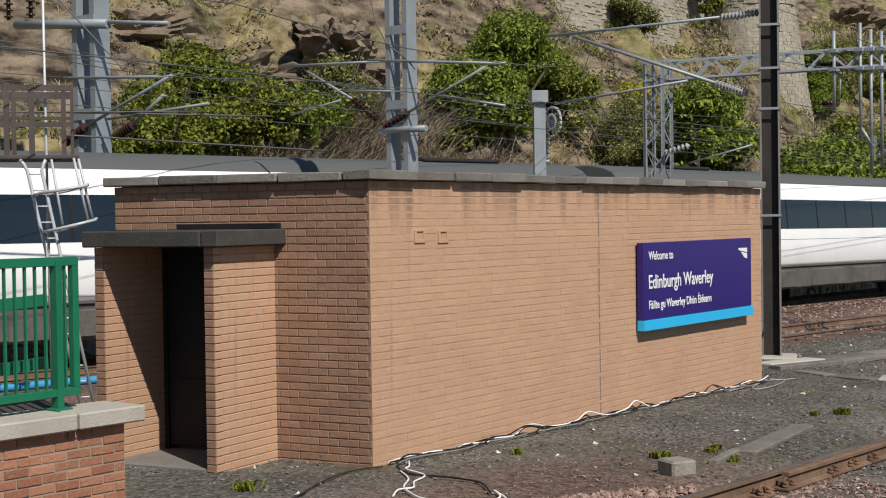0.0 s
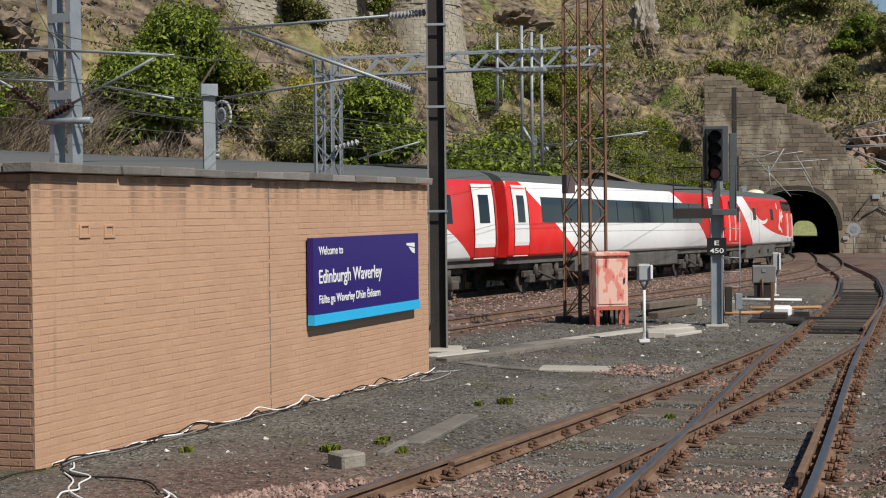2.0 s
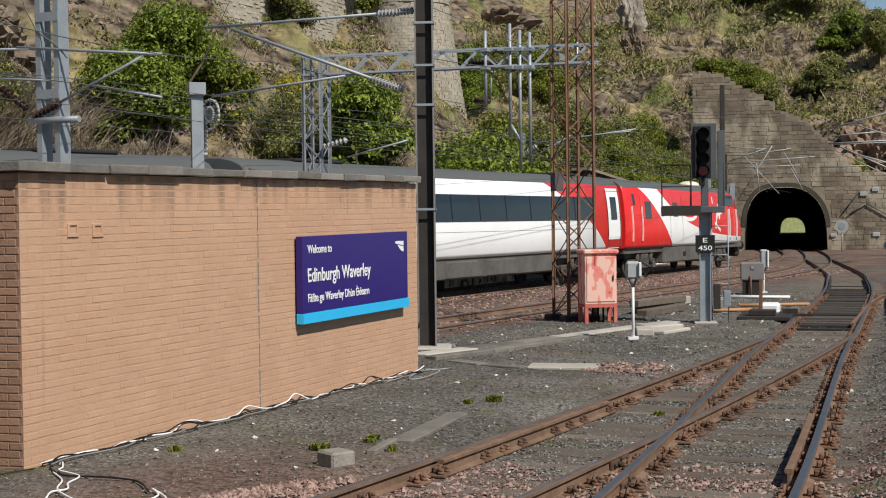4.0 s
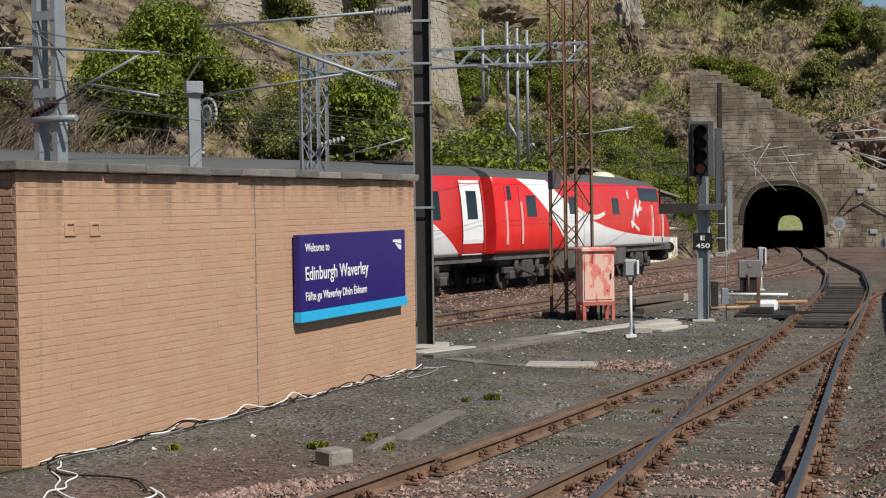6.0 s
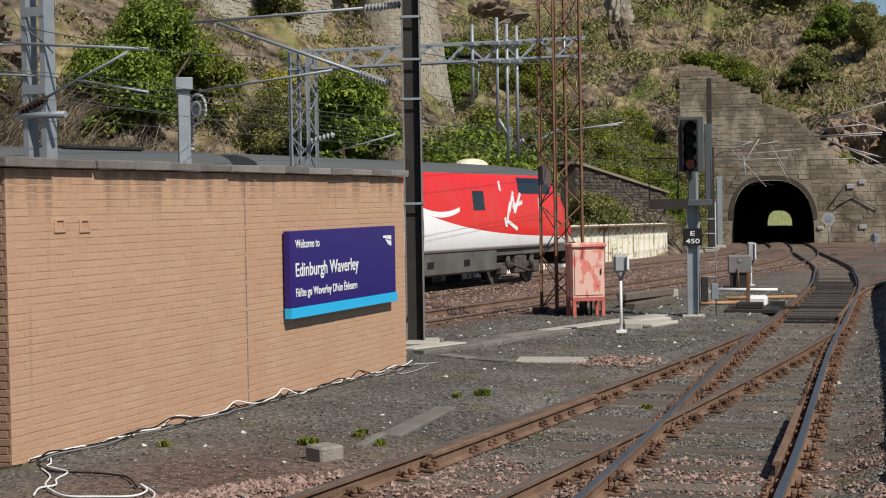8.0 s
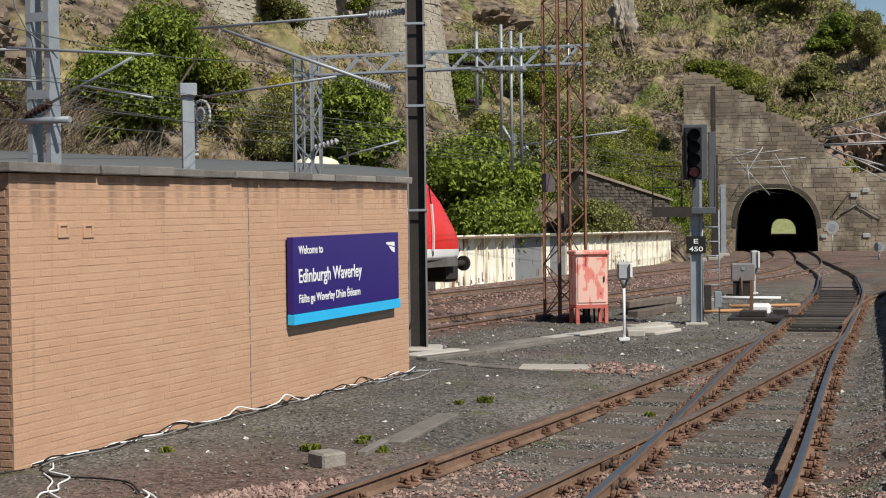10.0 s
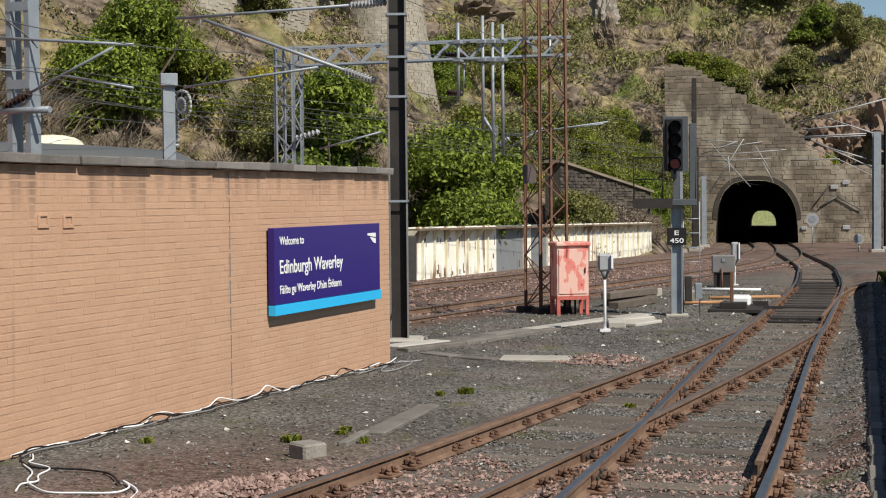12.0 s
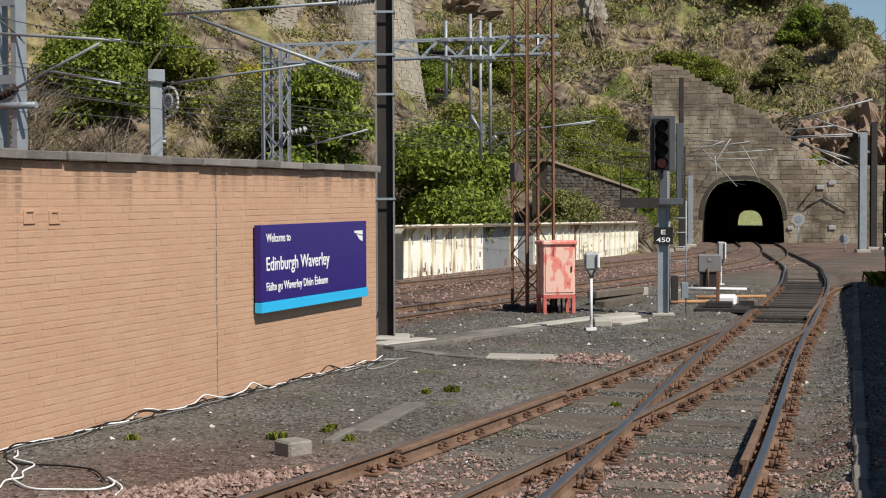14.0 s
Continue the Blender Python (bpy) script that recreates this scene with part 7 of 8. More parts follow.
PLANTS = [
    # x, y, width, height, material, leaves, leaf size, name
    (58.5, 26.4, 7.6, 6.9, "leaf_fresh", 14000, 0.18, "tree"),
    (50.5, 27.6, 5.8, 6.4, "leaf_fresh", 10000, 0.18, "tree"),
    (64.5, 27.4, 5.0, 4.6, "leaf_dark", 8000, 0.15, "shrub"),
    (46.0, 33.3, 6.4, 6.0, "leaf_fresh", 12000, 0.16, "tree"),
    (49.8, 33.6, 3.6, 4.0, "leaf_mid", 5000, 0.13, "shrub"),
    (30.0, 32.6, 5.8, 4.1, "leaf_mid", 12000, 0.13, "tree"),
    (26.8, 31.4, 4.2, 3.6, "leaf_mid", 7000, 0.12, "shrub"),
    (33.2, 32.6, 3.6, 3.0, "leaf_dark", 5000, 0.12, "shrub"),
    (36.4, 33.4, 2.8, 3.4, "leaf_olive", 4000, 0.11, "shrub"),
    (53.5, 32.2, 4.6, 3.6, "leaf_olive", 7000, 0.11, "shrub"),
    (56.2, 33.8, 2.2, 4.0, "leaf_yellow", 3200, 0.11, "gorse"),
    (59.0, 33.4, 3.4, 3.2, "leaf_olive", 4500, 0.11, "shrub"),
    (72.0, 30.5, 5.0, 5.4, "leaf_mid", 8000, 0.16, "tree"),
    (68.0, 31.0, 4.4, 4.6, "leaf_olive", 6000, 0.15, "shrub"),
    (79.0, 31.5, 5.0, 5.2, "leaf_olive", 7000, 0.16, "shrub"),
    (86.0, 32.5, 5.6, 5.6, "leaf_olive", 7000, 0.18, "shrub"),
    (93.0, 31.5, 5.6, 6.0, "leaf_mid", 8000, 0.18, "tree"),
    (100.0, 33.5, 6.0, 6.0, "leaf_olive", 7000, 0.20, "shrub"),
    (107.0, 34.5, 6.0, 6.2, "leaf_mid", 8000, 0.20, "tree"),
    (114.0, 36.5, 6.0, 7.0, "leaf_mid", 8000, 0.20, "tree"),
    (88.0, 40.0, 5.0, 4.5, "leaf_dark", 5000, 0.18, "shrub"),
    (97.0, 42.0, 5.0, 5.0, "leaf_olive", 5000, 0.18, "shrub"),
    (108.0, 43.0, 5.5, 5.0, "leaf_mid", 5000, 0.2, "shrub"),
    (76.4, 41.4, 2.0, 7.0, "leaf_mid", 5000, 0.14, "ivy"),
    (66.0, 40.2, 4.2, 2.4, "leaf_olive", 4000, 0.13, "shrub"),
    (42.8, 41.6, 4.5, 2.8, "leaf_dark", 5000, 0.13, "shrub"),
    (134.5, 33.0, 5.0, 4.0, "leaf_mid", 6000, 0.2, "shrub"),
    (127.4, 22.6, 4.0, 4.6, "leaf_mid", 7000, 0.18, "shrub"),
    (127.6, 18.6, 4.0, 3.6, "leaf_olive", 5000, 0.18, "shrub"),
    (127.6, 14.6, 4.0, 3.2, "leaf_mid", 5000, 0.18, "shrub"),
    (125.8, 21.5, 3.6, 3.4, "leaf_olive", 5000, 0.18, "shrub"),
    (116.0, 33.6, 4.0, 4.2, "leaf_mid", 7000, 0.18, "shrub"),
    (113.0, 31.8, 4.4, 4.4, "leaf_olive", 6000, 0.18, "shrub"),
    (109.0, 31.0, 4.4, 4.6, "leaf_mid", 6000, 0.17, "shrub"),
    (103.0, 29.6, 4.4, 4.0, "leaf_olive", 6000, 0.16, "shrub"),
    (98.0, 29.0, 4.4, 4.4, "leaf_dark", 6000, 0.16, "shrub"),
    (71.6, 25.4, 4.2, 3.4 - hill_z(71.6, 25.5), "leaf_olive", 6000, 0.12, "shrub"),
    (75.0, 25.6, 4.4, 3.0 - hill_z(75.0, 25.6), "leaf_olive", 6000, 0.12, "shrub"),
    (79.0, 25.7, 4.6, 2.6 - hill_z(79.0, 25.7), "twig", 6000, 0.10, "shrub"),
    (83.2, 25.8, 4.6, 2.1 - hill_z(83.2, 25.8), "twig", 5500, 0.10, "shrub"),
    (87.0, 25.9, 4.0, 1.6 - hill_z(87.0, 25.9), "twig", 4500, 0.10, "shrub"),
    (118.4, 35.0, 4.6, 7.6, "leaf_olive", 7000, 0.17, "shrub"),
    (54.2, 30.6, 4.8, 4.8, "leaf_olive", 6000, 0.10, "shrub"),
    (50.6, 31.2, 4.2, 4.6, "leaf_olive", 5500, 0.10, "shrub"),
    (57.6, 31.6, 3.0, 3.6, "leaf_yellow", 2600, 0.11, "gorse"),
    (124.2, 20.4, 3.4, 4.2, "leaf_mid", 6000, 0.18, "shrub"),
    (130.0, 31.0, 6.0, 4.0, "leaf_olive", 5000, 0.22, "shrub"),
    (138.0, 27.0, 7.0, 4.0, "leaf_olive", 6000, 0.24, "shrub"),
    (142.0, 23.0, 7.0, 4.5, "leaf_olive", 6000, 0.24, "shrub"),
    (148.0, 27.0, 8.0, 4.5, "leaf_dark", 6000, 0.26, "shrub"),
    (150.0, 22.0, 8.0, 4.5, "leaf_olive", 6000, 0.26, "shrub"),
    (156.0, 33.0, 9.0, 5.0, "leaf_olive", 6000, 0.28, "shrub"),
    (160.0, 38.0, 9.0, 5.0, "leaf_dark", 6000, 0.28, "shrub"),
    (135.0, 36.0, 7.0, 4.0, "leaf_mid", 5000, 0.24, "shrub"),
    (122.5, 38.0, 7.0, 6.0, "leaf_olive", 6000, 0.22, "shrub"),
]
WORDS = {"leaf_dark": "dense dark-green leafy", "leaf_fresh": "full mid-green leafy", "leaf_mid": "bright green leafy", "leaf_olive": "thin olive-green", "twig": "dry brown", "leaf_yellow": "yellow-flowering"}
for k, (x, y, w, h, mt, n, lf, nm) in enumerate(PLANTS):
    fine = 0.72 if x > 85 else 1.0
    shrub(nm, x, y, w, h, 100 + k, M[mt], int(n / fine ** 2), lf * fine, WORDS[mt] + (" tree" if nm == "tree" else " ivy on the old wall" if nm == "ivy" else " gorse bush" if nm == "gorse" else " shrub") + " on the hillside", nm, depth=1.2 if x > 70 and y < 26 else None)


def scrub(name, count, area, material, size, seed, label, leaf=0.12, per=22, flat=0.5, patch=0.0, strands=False, lean=0.4):
    """Loose low growth over the bank: small domes of leaves, or fine upright strands."""
    rs = np.random.RandomState(seed)
    cen, sz = [], []
    for _ in range(count):
        x, y = rs.uniform(*area[0]), rs.uniform(*area[1])
        if noise.noise(Vector((x * 0.13, y * 0.13, seed))) + 0.5 * noise.noise(Vector((x * 0.5, y * 0.5, seed + 9))) < patch:
            continue
        z = hill_z(x, y)
        if z < -0.9:
            continue
        if 119 < x < 142 and abs((x - 121.5) * -0.218 + (y - 27.15) * 0.976) < 4.8 and z < 8.0:
            continue     # clear of the bore
        cen.append((x, y, z))
        sz.append(size * rs.uniform(0.5, 1.5) * (1 + max(0, x - 60) * 0.006))
    cen, sz = np.array(cen), np.array(sz)
    n = len(cen) * per
    c = np.repeat(cen, per, 0)
    s = np.repeat(sz, per)[:, None]
    if strands:
        p = c + rs.normal(size=(n, 3)) * s * np.array([0.35, 0.35, 0.0])
        t = p + np.concatenate([rs.normal(size=(n, 2)) * lean, rs.uniform(0.5, 1.3, (n, 1)) * flat], 1) * s
        a = rs.rand(n) * math.tau
        w = np.stack([np.cos(a), np.sin(a), np.zeros(n)], 1) * s * leaf
        V = np.stack([p - w, p + w, t + w * 0.4, t - w * 0.4], 1)
    else:
        u = rs.normal(size=(n, 3))
        u[:, 2] = np.abs(u[:, 2]) * flat
        u /= np.linalg.norm(u, axis=1, keepdims=True)
        V = leaf_quads(rs, c + u * s * rs.uniform(0.5, 1.0, (n, 1)) * np.array([1, 1, 0.8]), u, 0.02, leaf * s[:, 0] / size, 1)
    return tagged(new(name, quads_mesh(name, V, 4, material)), label, "scrub", kind="stuff")


M["straw"] = mat("dry_straw_grass", (0.43, 0.355, 0.2), (0.20, 0.155, 0.085), 1.5, 1.0, island=0.5)
scrub("dry_grass", 9000, ((14, 120), (25.5, 56)), M["straw"], 0.30, 1, "dry straw-coloured grass tufts over the bank", 0.05, 16, 0.7, -0.1, True)
scrub("bare_brush", 3400, ((24, 66), (28.5, 35.0)), M["twig"], 0.95, 2, "bare brown twiggy brush on the lower bank", 0.016, 34, 0.8, -0.15, True, 0.75)
scrub("green_growth", 5200, ((14, 124), (25.5, 56)), M["leaf_olive"], 0.45, 5, "low olive-green growth over the bank", 0.065, 46, 0.8, 0.05)
scrub("green_growth", 2600, ((14, 124), (25.5, 50)), M["leaf_mid"], 0.55, 8, "low bright-green growth over the bank", 0.065, 46, 0.8, 0.18)
scrub("brown_bracken", 4200, ((14, 124), (27, 56)), M["twig"], 0.45, 9, "dead brown bracken over the bank", 0.09, 22, 0.6, 0.08)
scrub("green_growth", 2600, ((125, 190), (8, 60)), M["leaf_olive"], 0.8, 6, "low growth over the rock above the tunnel", 0.10, 46, 0.7, -0.05)
scrub("dry_grass", 2500, ((125, 190), (8, 60)), M["straw"], 0.55, 7, "dry grass over the rock above the tunnel", 0.05, 16, 0.8, -0.2, True)


# ---- platform end wall and green railing ----
def platform_end():
    w = thing("platform_end_wall", Matrix.Identity(4), "old red brick platform end wall with a pale concrete coping", "wall")
    rnd = random.Random(77)
    face = along(Vector((-2.0, 9.18)), Vector((1, 0)))
    L = 9.53
    part("core", boxes(((0, 0.012, -0.4), (L, 1.6, 0.78))), M["old_mortar"], w, m=face)
    shared = {}
    grid = [g for g in brick_grid(L, -0.2, 0.775) if g[0] > 6.6]
    for x, z, wd in grid[:300]:
        key = round(wd, 3)
        if key not in shared:
            bm = bmesh.new()
            add_brick(bm, 0, 0, wd, joint=0.012, proud=0.008)
            shared[key] = mesh_of("brick", bm, M["old_brick"])
        ob = new("brick", shared[key])
        ob.parent = w
        ob.matrix_basis = face @ pose(x, 0.012 + rnd.uniform(-0.004, 0.004), z + rnd.uniform(-0.002, 0.002), 0, rnd.uniform(-0.6, 0.6), 0)
    for a, b in ((-2.0, 3.0), (3.0, 5.2), (5.2, 7.03), (7.04, 7.68)):
        bm = bmesh.new()
        bm_box(bm, (a + 0.005, 9.10, 0.775), (b - 0.005, 9.62, 0.90), bevel=0.012)
        part("coping_slab", bm, M["concrete"], w, "pale weathered concrete coping slab")
    part("paving", boxes(((-2.0, 9.62, 0.5), (7.5, 10.9, 0.885))), M["dark_concrete"], w)
    f = thing("railing", Matrix.Identity(4), "bright green steel bar railing on the platform end", "railing")
    A, B = Vector((7.27, 9.45)), Vector((4.0, 8.83 + 0.42))
    d = (B - A).normalized()
    m = along(A, d)
    z0, z1 = 0.90, 2.07
    for s in (0.0, 1.9):
        part("post", boxes(((s + 0.14, -0.04, z0), (s + 0.20, 0.04, z1 - 0.02)), bevel=0.004), M["green"], f, m=m)
        part("base_plate", boxes(((s + 0.09, -0.08, z0 - 0.005), (s + 0.25, 0.08, z0 + 0.015)), bevel=0.004), M["green"], f, m=m)
    part("top_rail", boxes(((-0.03, -0.03, z1 - 0.07), (3.2, 0.03, z1)), bevel=0.004), M["green"], f, m=m)
    part("bottom_rail", boxes(((-0.03, -0.03, z0 + 0.1), (3.2, 0.03, z0 + 0.16)), bevel=0.004), M["green"], f, m=m)
    part("end_bar", boxes(((-0.03, -0.03, z0 + 0.16), (0.03, 0.03, z1 - 0.07)), bevel=0.004), M["green"], f, m=m)
    for k in range(32):
        x = 0.09 + k * 0.095
        if abs(x - 0.17) < 0.04:
            continue
        part("bar", boxes(((x - 0.008, -0.012, z0 + 0.16), (x + 0.008, 0.012, z1 - 0.07))), M["green"], f, m=m)
    for z, dz in ((1.72, -0.12), (1.22, -0.12)):
        bm = bmesh.new()
        bm_bar(bm, (-0.1, -0.45, z), (2.6, -0.5, z + dz), 0.05, 0.09)
        part("ramp_rail", bm, M["green"], f, "green ramp handrail behind the bars", m=m)
    part("post", boxes(((0.78, -0.5, 0.5), (0.85, -0.42, 1.75)), bevel=0.004), M["green"], f, m=m)


platform_end()
M["blue_pipe"] = mat("blue_plastic_pipe", (0.05, 0.30, 0.55), (0.04, 0.25, 0.46), 3, 0.5)
bm = bmesh.new()
bm_path(bm, [Vector((10.5, 18.35, 0.02)), Vector((12.76, 18.05, 0.0)), Vector((14.2, 17.8, 0.0)), Vector((15.5, 17.5, 0.0))], 0.06, 8)
tagged(part("pipe", bm, M["blue_pipe"]), "blue plastic pipe lying beside the track", "pipe")


# ---- platform under the camera, its unseen edge a shade caster, and cable trough ----
def near_platform():
    p = thing("platform", Matrix.Identity(4), "dark-walled concrete platform edge, out of view, placed to shade the trackside", "platform", kind="structure")
    bm = bmesh.new()
    # edge line and height chosen so its shadow ends at the trough
    bm_prism(bm, [(-12, -9), (5.0, -9), (60, -2.0), (50.0, 6.55), (6.0, -0.05), (4.4, 0.3), (3.0, 0.45), (-12, -0.9)], -1.2, 1.0)
    part("body", bm, M["dark_concrete"], p)
    bm = bmesh.new()
    bm_prism(bm, [(-12, -9), (5.0, -9), (60, -2.0), (50.0, 6.59), (6.0, -0.01), (4.4, 0.35), (3.0, 0.5), (-12, -0.85)], 1.004, 1.08)
    part("paving", bm, M["concrete"], p)
    t = thing("cable_trough", Matrix.Identity(4), "row of concrete cable trough lids beside the line", "cable trough")
    A, B = Vector((9.0, 1.28)), Vector((50.2, 7.5))
    d = (B - A).normalized()
    ang = math.degrees(math.atan2(d.y, d.x))
    bm = bmesh.new()
    bm_box(bm, (0.012, -0.07, -0.12), (0.59, 0.07, 0.17), bevel=0.02)
    me = mesh_of("trough_lid", bm, M["concrete_dirty"])
    rnd = random.Random(4)
    for k in range(68):
        q = A + d * (0.61 * k)
        ob = new("trough_lid", me)
        ob.parent = t
        ob.matrix_basis = pose(q.x, q.y, grade(q.x) - 0.15 + rnd.uniform(-0.02, 0.015), rnd.uniform(-2.5, 2.5), rnd.uniform(-1, 1), ang + rnd.uniform(-2.5, 2.5))


M["concrete_dirty"] = mat("dirty_concrete", (0.22, 0.20, 0.17), (0.09, 0.08, 0.067), 2.5, 0.95, bump=0.5, rnd=0.3)
near_platform()


# ---- loose things in the yard ----
def on_floor(x, y, dz=0.0):
    return Vector((x, y, floor_z(x, y) + dz))


def slab(x0, y0, x1, y1, w, label, mt="concrete_dirty", h=0.05):
    a, b = Vector((x0, y0)), Vector((x1, y1))
    d = (b - a).normalized()
    m = along(a, d)
    z = (grade(x0) + grade(x1)) / 2 - 0.02
    tilt = math.degrees(math.atan2(grade(x1) - grade(x0), (b - a).length))
    bm = bmesh.new()
    bm_box(bm, (0, -w / 2, -0.1), ((b - a).length, w / 2, h), bevel=0.012)
    ob = part("concrete_slab", bm, M[mt], None, m=Matrix.Translation((0, 0, grade(x0) - 0.02)) @ m @ pose(0, 0, 0, 0, -tilt, 0))
    return tagged(ob, label, "slab")


slab(13.45, 6.92, 15.7, 7.33, 0.25, "flat worn concrete slab sunk in the gravel", h=0.03)
slab(12.62, 6.82, 13.42, 6.99, 0.10, "narrow broken kerb strip sunk in the gravel", h=0.05)
for k, (x0, y0, x1, y1, w) in enumerate(((21.85, 10.25, 21.45, 9.55, 0.28), (21.4, 9.5, 21.2, 8.75, 0.25), (21.45, 8.78, 21.75, 7.75, 0.62))):
    slab(x0, y0, x1, y1, w, "flat pale concrete slab level with the gravel", "concrete" if k == 2 else "concrete_dirty", 0.03)
P = [(22.6, 11.3), (24.1, 11.0), (25.6, 10.75), (27.1, 10.5), (28.6, 10.3), (30.0, 10.1), (31.4, 9.9), (32.8, 9.7)]
for (x0, y0), (x1, y1) in zip(P, P[1:]):
    slab(x0, y0, x1 - 0.02, y1, 0.42, "concrete walkway slab over a cable route", "concrete" if x0 > 26 or x0 < 23 else "concrete_dirty", 0.03)
P = [(22.0, 10.75), (23.6, 10.4), (25.4, 10.2), (27.2, 9.98)]
for (x0, y0), (x1, y1) in zip(P, P[1:]):
    slab(x0, y0, x1 - 0.02, y1, 0.24, "narrow concrete trough lid beside the walkway", "concrete_dirty", 0.06)

bm = bmesh.new()
bm_box(bm, (-0.13, -0.14, -0.1), (0.13, 0.14, 0.13), bevel=0.02)
M["block_grey"] = mat("weathered_grey_block", (0.32, 0.29, 0.245), (0.17, 0.15, 0.125), 4, 0.95, bump=0.5)
tagged(part("concrete_block", bm, M["block_grey"], None, m=Matrix.Translation(on_floor(12.0, 6.85)) @ pose(0, 0, 0, 0, 0, -28)), "small weathered concrete block in the ballast", "block")


def beam(name, x, y, z, L, w, h, yaw, mt, label, category):
    bm = bmesh.new()
    bm_box(bm, (-L / 2, -w / 2, 0), (L / 2, w / 2, h), bevel=0.02)
    return tagged(part(name, bm, M[mt], None, m=pose(x, y, grade(x) - 0.03 + z, 0, 0, yaw)), label, category)


for x, y, z, L, yaw in ((35.3, 10.95, 0.0, 2.3, -6), (36.6, 11.4, 0.0, 2.6, -8), (35.9, 11.2, 0.2, 2.4, -12)):
    beam("timber_baulk", x, y, z, L, 0.28, 0.18, yaw, "timber", "dark old timber baulk stacked on the gravel", "timber")
for k, (x, y, z, L, w, h, yaw) in enumerate(((28.7, 9.25, 0, 0.9, 0.35, 0.14, 20), (29.5, 9.2, 0.02, 1.2, 0.3, 0.12, -25), (29.9, 9.5, 0, 0.8, 0.4, 0.12, 40), (29.3, 8.85, 0, 1.1, 0.25, 0.08, -12), (30.7, 9.4, 0, 1.0, 0.3, 0.1, 8), (39.3, 12.0, 0, 1.6, 0.5, 0.22, -15), (38.6, 10.4, 0, 0.8, 0.5, 0.25, 5))):
    beam("concrete_rubble", x, y, z, L, w, h, yaw, "concrete", "broken pale concrete piece on the gravel", "rubble")
for k, (x0, y0, x1, y1, mt) in enumerate(((38.7, 9.9, 39.9, 8.3, "orange"), (43.1, 11.3, 43.5, 9.6, "white"), (36.2, 9.9, 36.9, 9.1, "orange"))):
    M.setdefault("orange", mat("faded_orange_plastic", (0.50, 0.27, 0.13), (0.36, 0.19, 0.09), 3, 0.6))
    bm = bmesh.new()
    bm_tube(bm, (x0, y0, grade(x0) + 0.03), (x1, y1, grade(x1) + 0.03), 0.045, 8)
    tagged(part("pipe", bm, M[mt]), "faded orange duct lying on the ground" if mt == "orange" else "white duct lying on the ground", "pipe")


def point_machine():
    x, y = 34.6, 8.35
    p = thing("point_machine", pose(x, y, grade(x) - 0.03, 0, 0, 10), "dark point machine with a pale cover beside the turnout", "machine")
    part("cover", boxes(((0.0, -0.45, 0.08), (0.6, 0.0, 0.34)), bevel=0.06), M["white"], p, "pale domed cover")
    part("frame", boxes(((-0.9, -0.75, 0.0), (0.9, 0.45, 0.10)), ((-0.75, -0.4, 0.1), (-0.4, 0.2, 0.24)), bevel=0.015), M["dark_steel"], p)
    part("lever", boxes(((-0.55, -0.1, 0.1), (-0.47, -0.02, 0.95)), bevel=0.01), M["rust"], p)
    part("crank", boxes(((0.3, -0.85, 0.05), (0.4, -0.5, 0.2)), ((0.1, -1.2, 0.04), (0.2, -0.6, 0.1))), M["dark_steel"], p)


point_machine()


def location_box():
    x, y = 45.9, 11.3
    p = thing("location_box", pose(x, y, grade(x) - 0.03, 0, 0, -75), "weathered grey equipment box on a dark stand", "box")
    part("box", boxes(((-0.36, -0.25, 0.45), (0.36, 0.25, 1.0)), bevel=0.03), M["flange"], p)
    part("stand", boxes(((-0.3, -0.2, -0.1), (0.3, 0.2, 0.45))), M["dark_steel"], p)
    part("hasp", boxes(((-0.05, -0.27, 0.8), (0.05, -0.25, 0.9))), M["steel"], p)
    tube_part("conduit", (-0.05, -0.3, -0.1), (-0.05, -0.28, 0.6), 0.03, M["rust"], p)


location_box()


# ---- cables along the foot of the hut ----
def cable(pts, r, mt, label):
    P = [Vector(p) for p in pts]
    Q = [2 * P[0] - P[1]] + P + [2 * P[-1] - P[-2]]
    out = []
    for a, b, c, d in zip(Q, Q[1:], Q[2:], Q[3:]):
        for k in range(6):
            t = k / 6
            out.append(0.5 * (2 * b + (c - a) * t + (2 * a - 5 * b + 4 * c - d) * t * t + (3 * b - a - 3 * c + d) * t ** 3))
    out.append(P[-1])
    bm = bmesh.new()
    bm_path(bm, out, r, 6)
    return tagged(part("cable", bm, M[mt]), label, "cable", "loose cables beside the hut")


rnd = random.Random(12)
for mt, n, amp, off, r in (("white", 40, 0.07, 0.08, 0.009), ("black", 30, 0.05, 0.11, 0.009), ("black", 26, 0.04, 0.06, 0.008), ("flange", 30, 0.05, 0.15, 0.010)):
    pts = []
    for k in range(n + 1):
        s = 0.15 + k * 9.4 / n
        q = HC + WD * s - Vector((-WD.y, WD.x)) * (off + rnd.uniform(-0.06, 0.07))
        bump = max(0, rnd.gauss(0, 1) - 0.3) * amp if mt != "flange" else 0
        pts.append((q.x, q.y, grade(q.x) + 0.01 + bump))
    cable(pts, r, mt, ("white" if mt == "white" else "black" if mt == "black" else "grey") + " loose cable along the foot of the wall")
fl = lambda L, dz=0.015: [(x, y, grade(x) - 0.015 + dz) for x, y in L]
cable(fl([(10.99, 9.2), (10.75, 9.0), (10.6, 8.91), (10.43, 8.55), (10.1, 8.4), (9.87, 8.22), (9.71, 8.25), (9.45, 8.09)]), 0.009, "white", "white loose cable looping over the gravel")
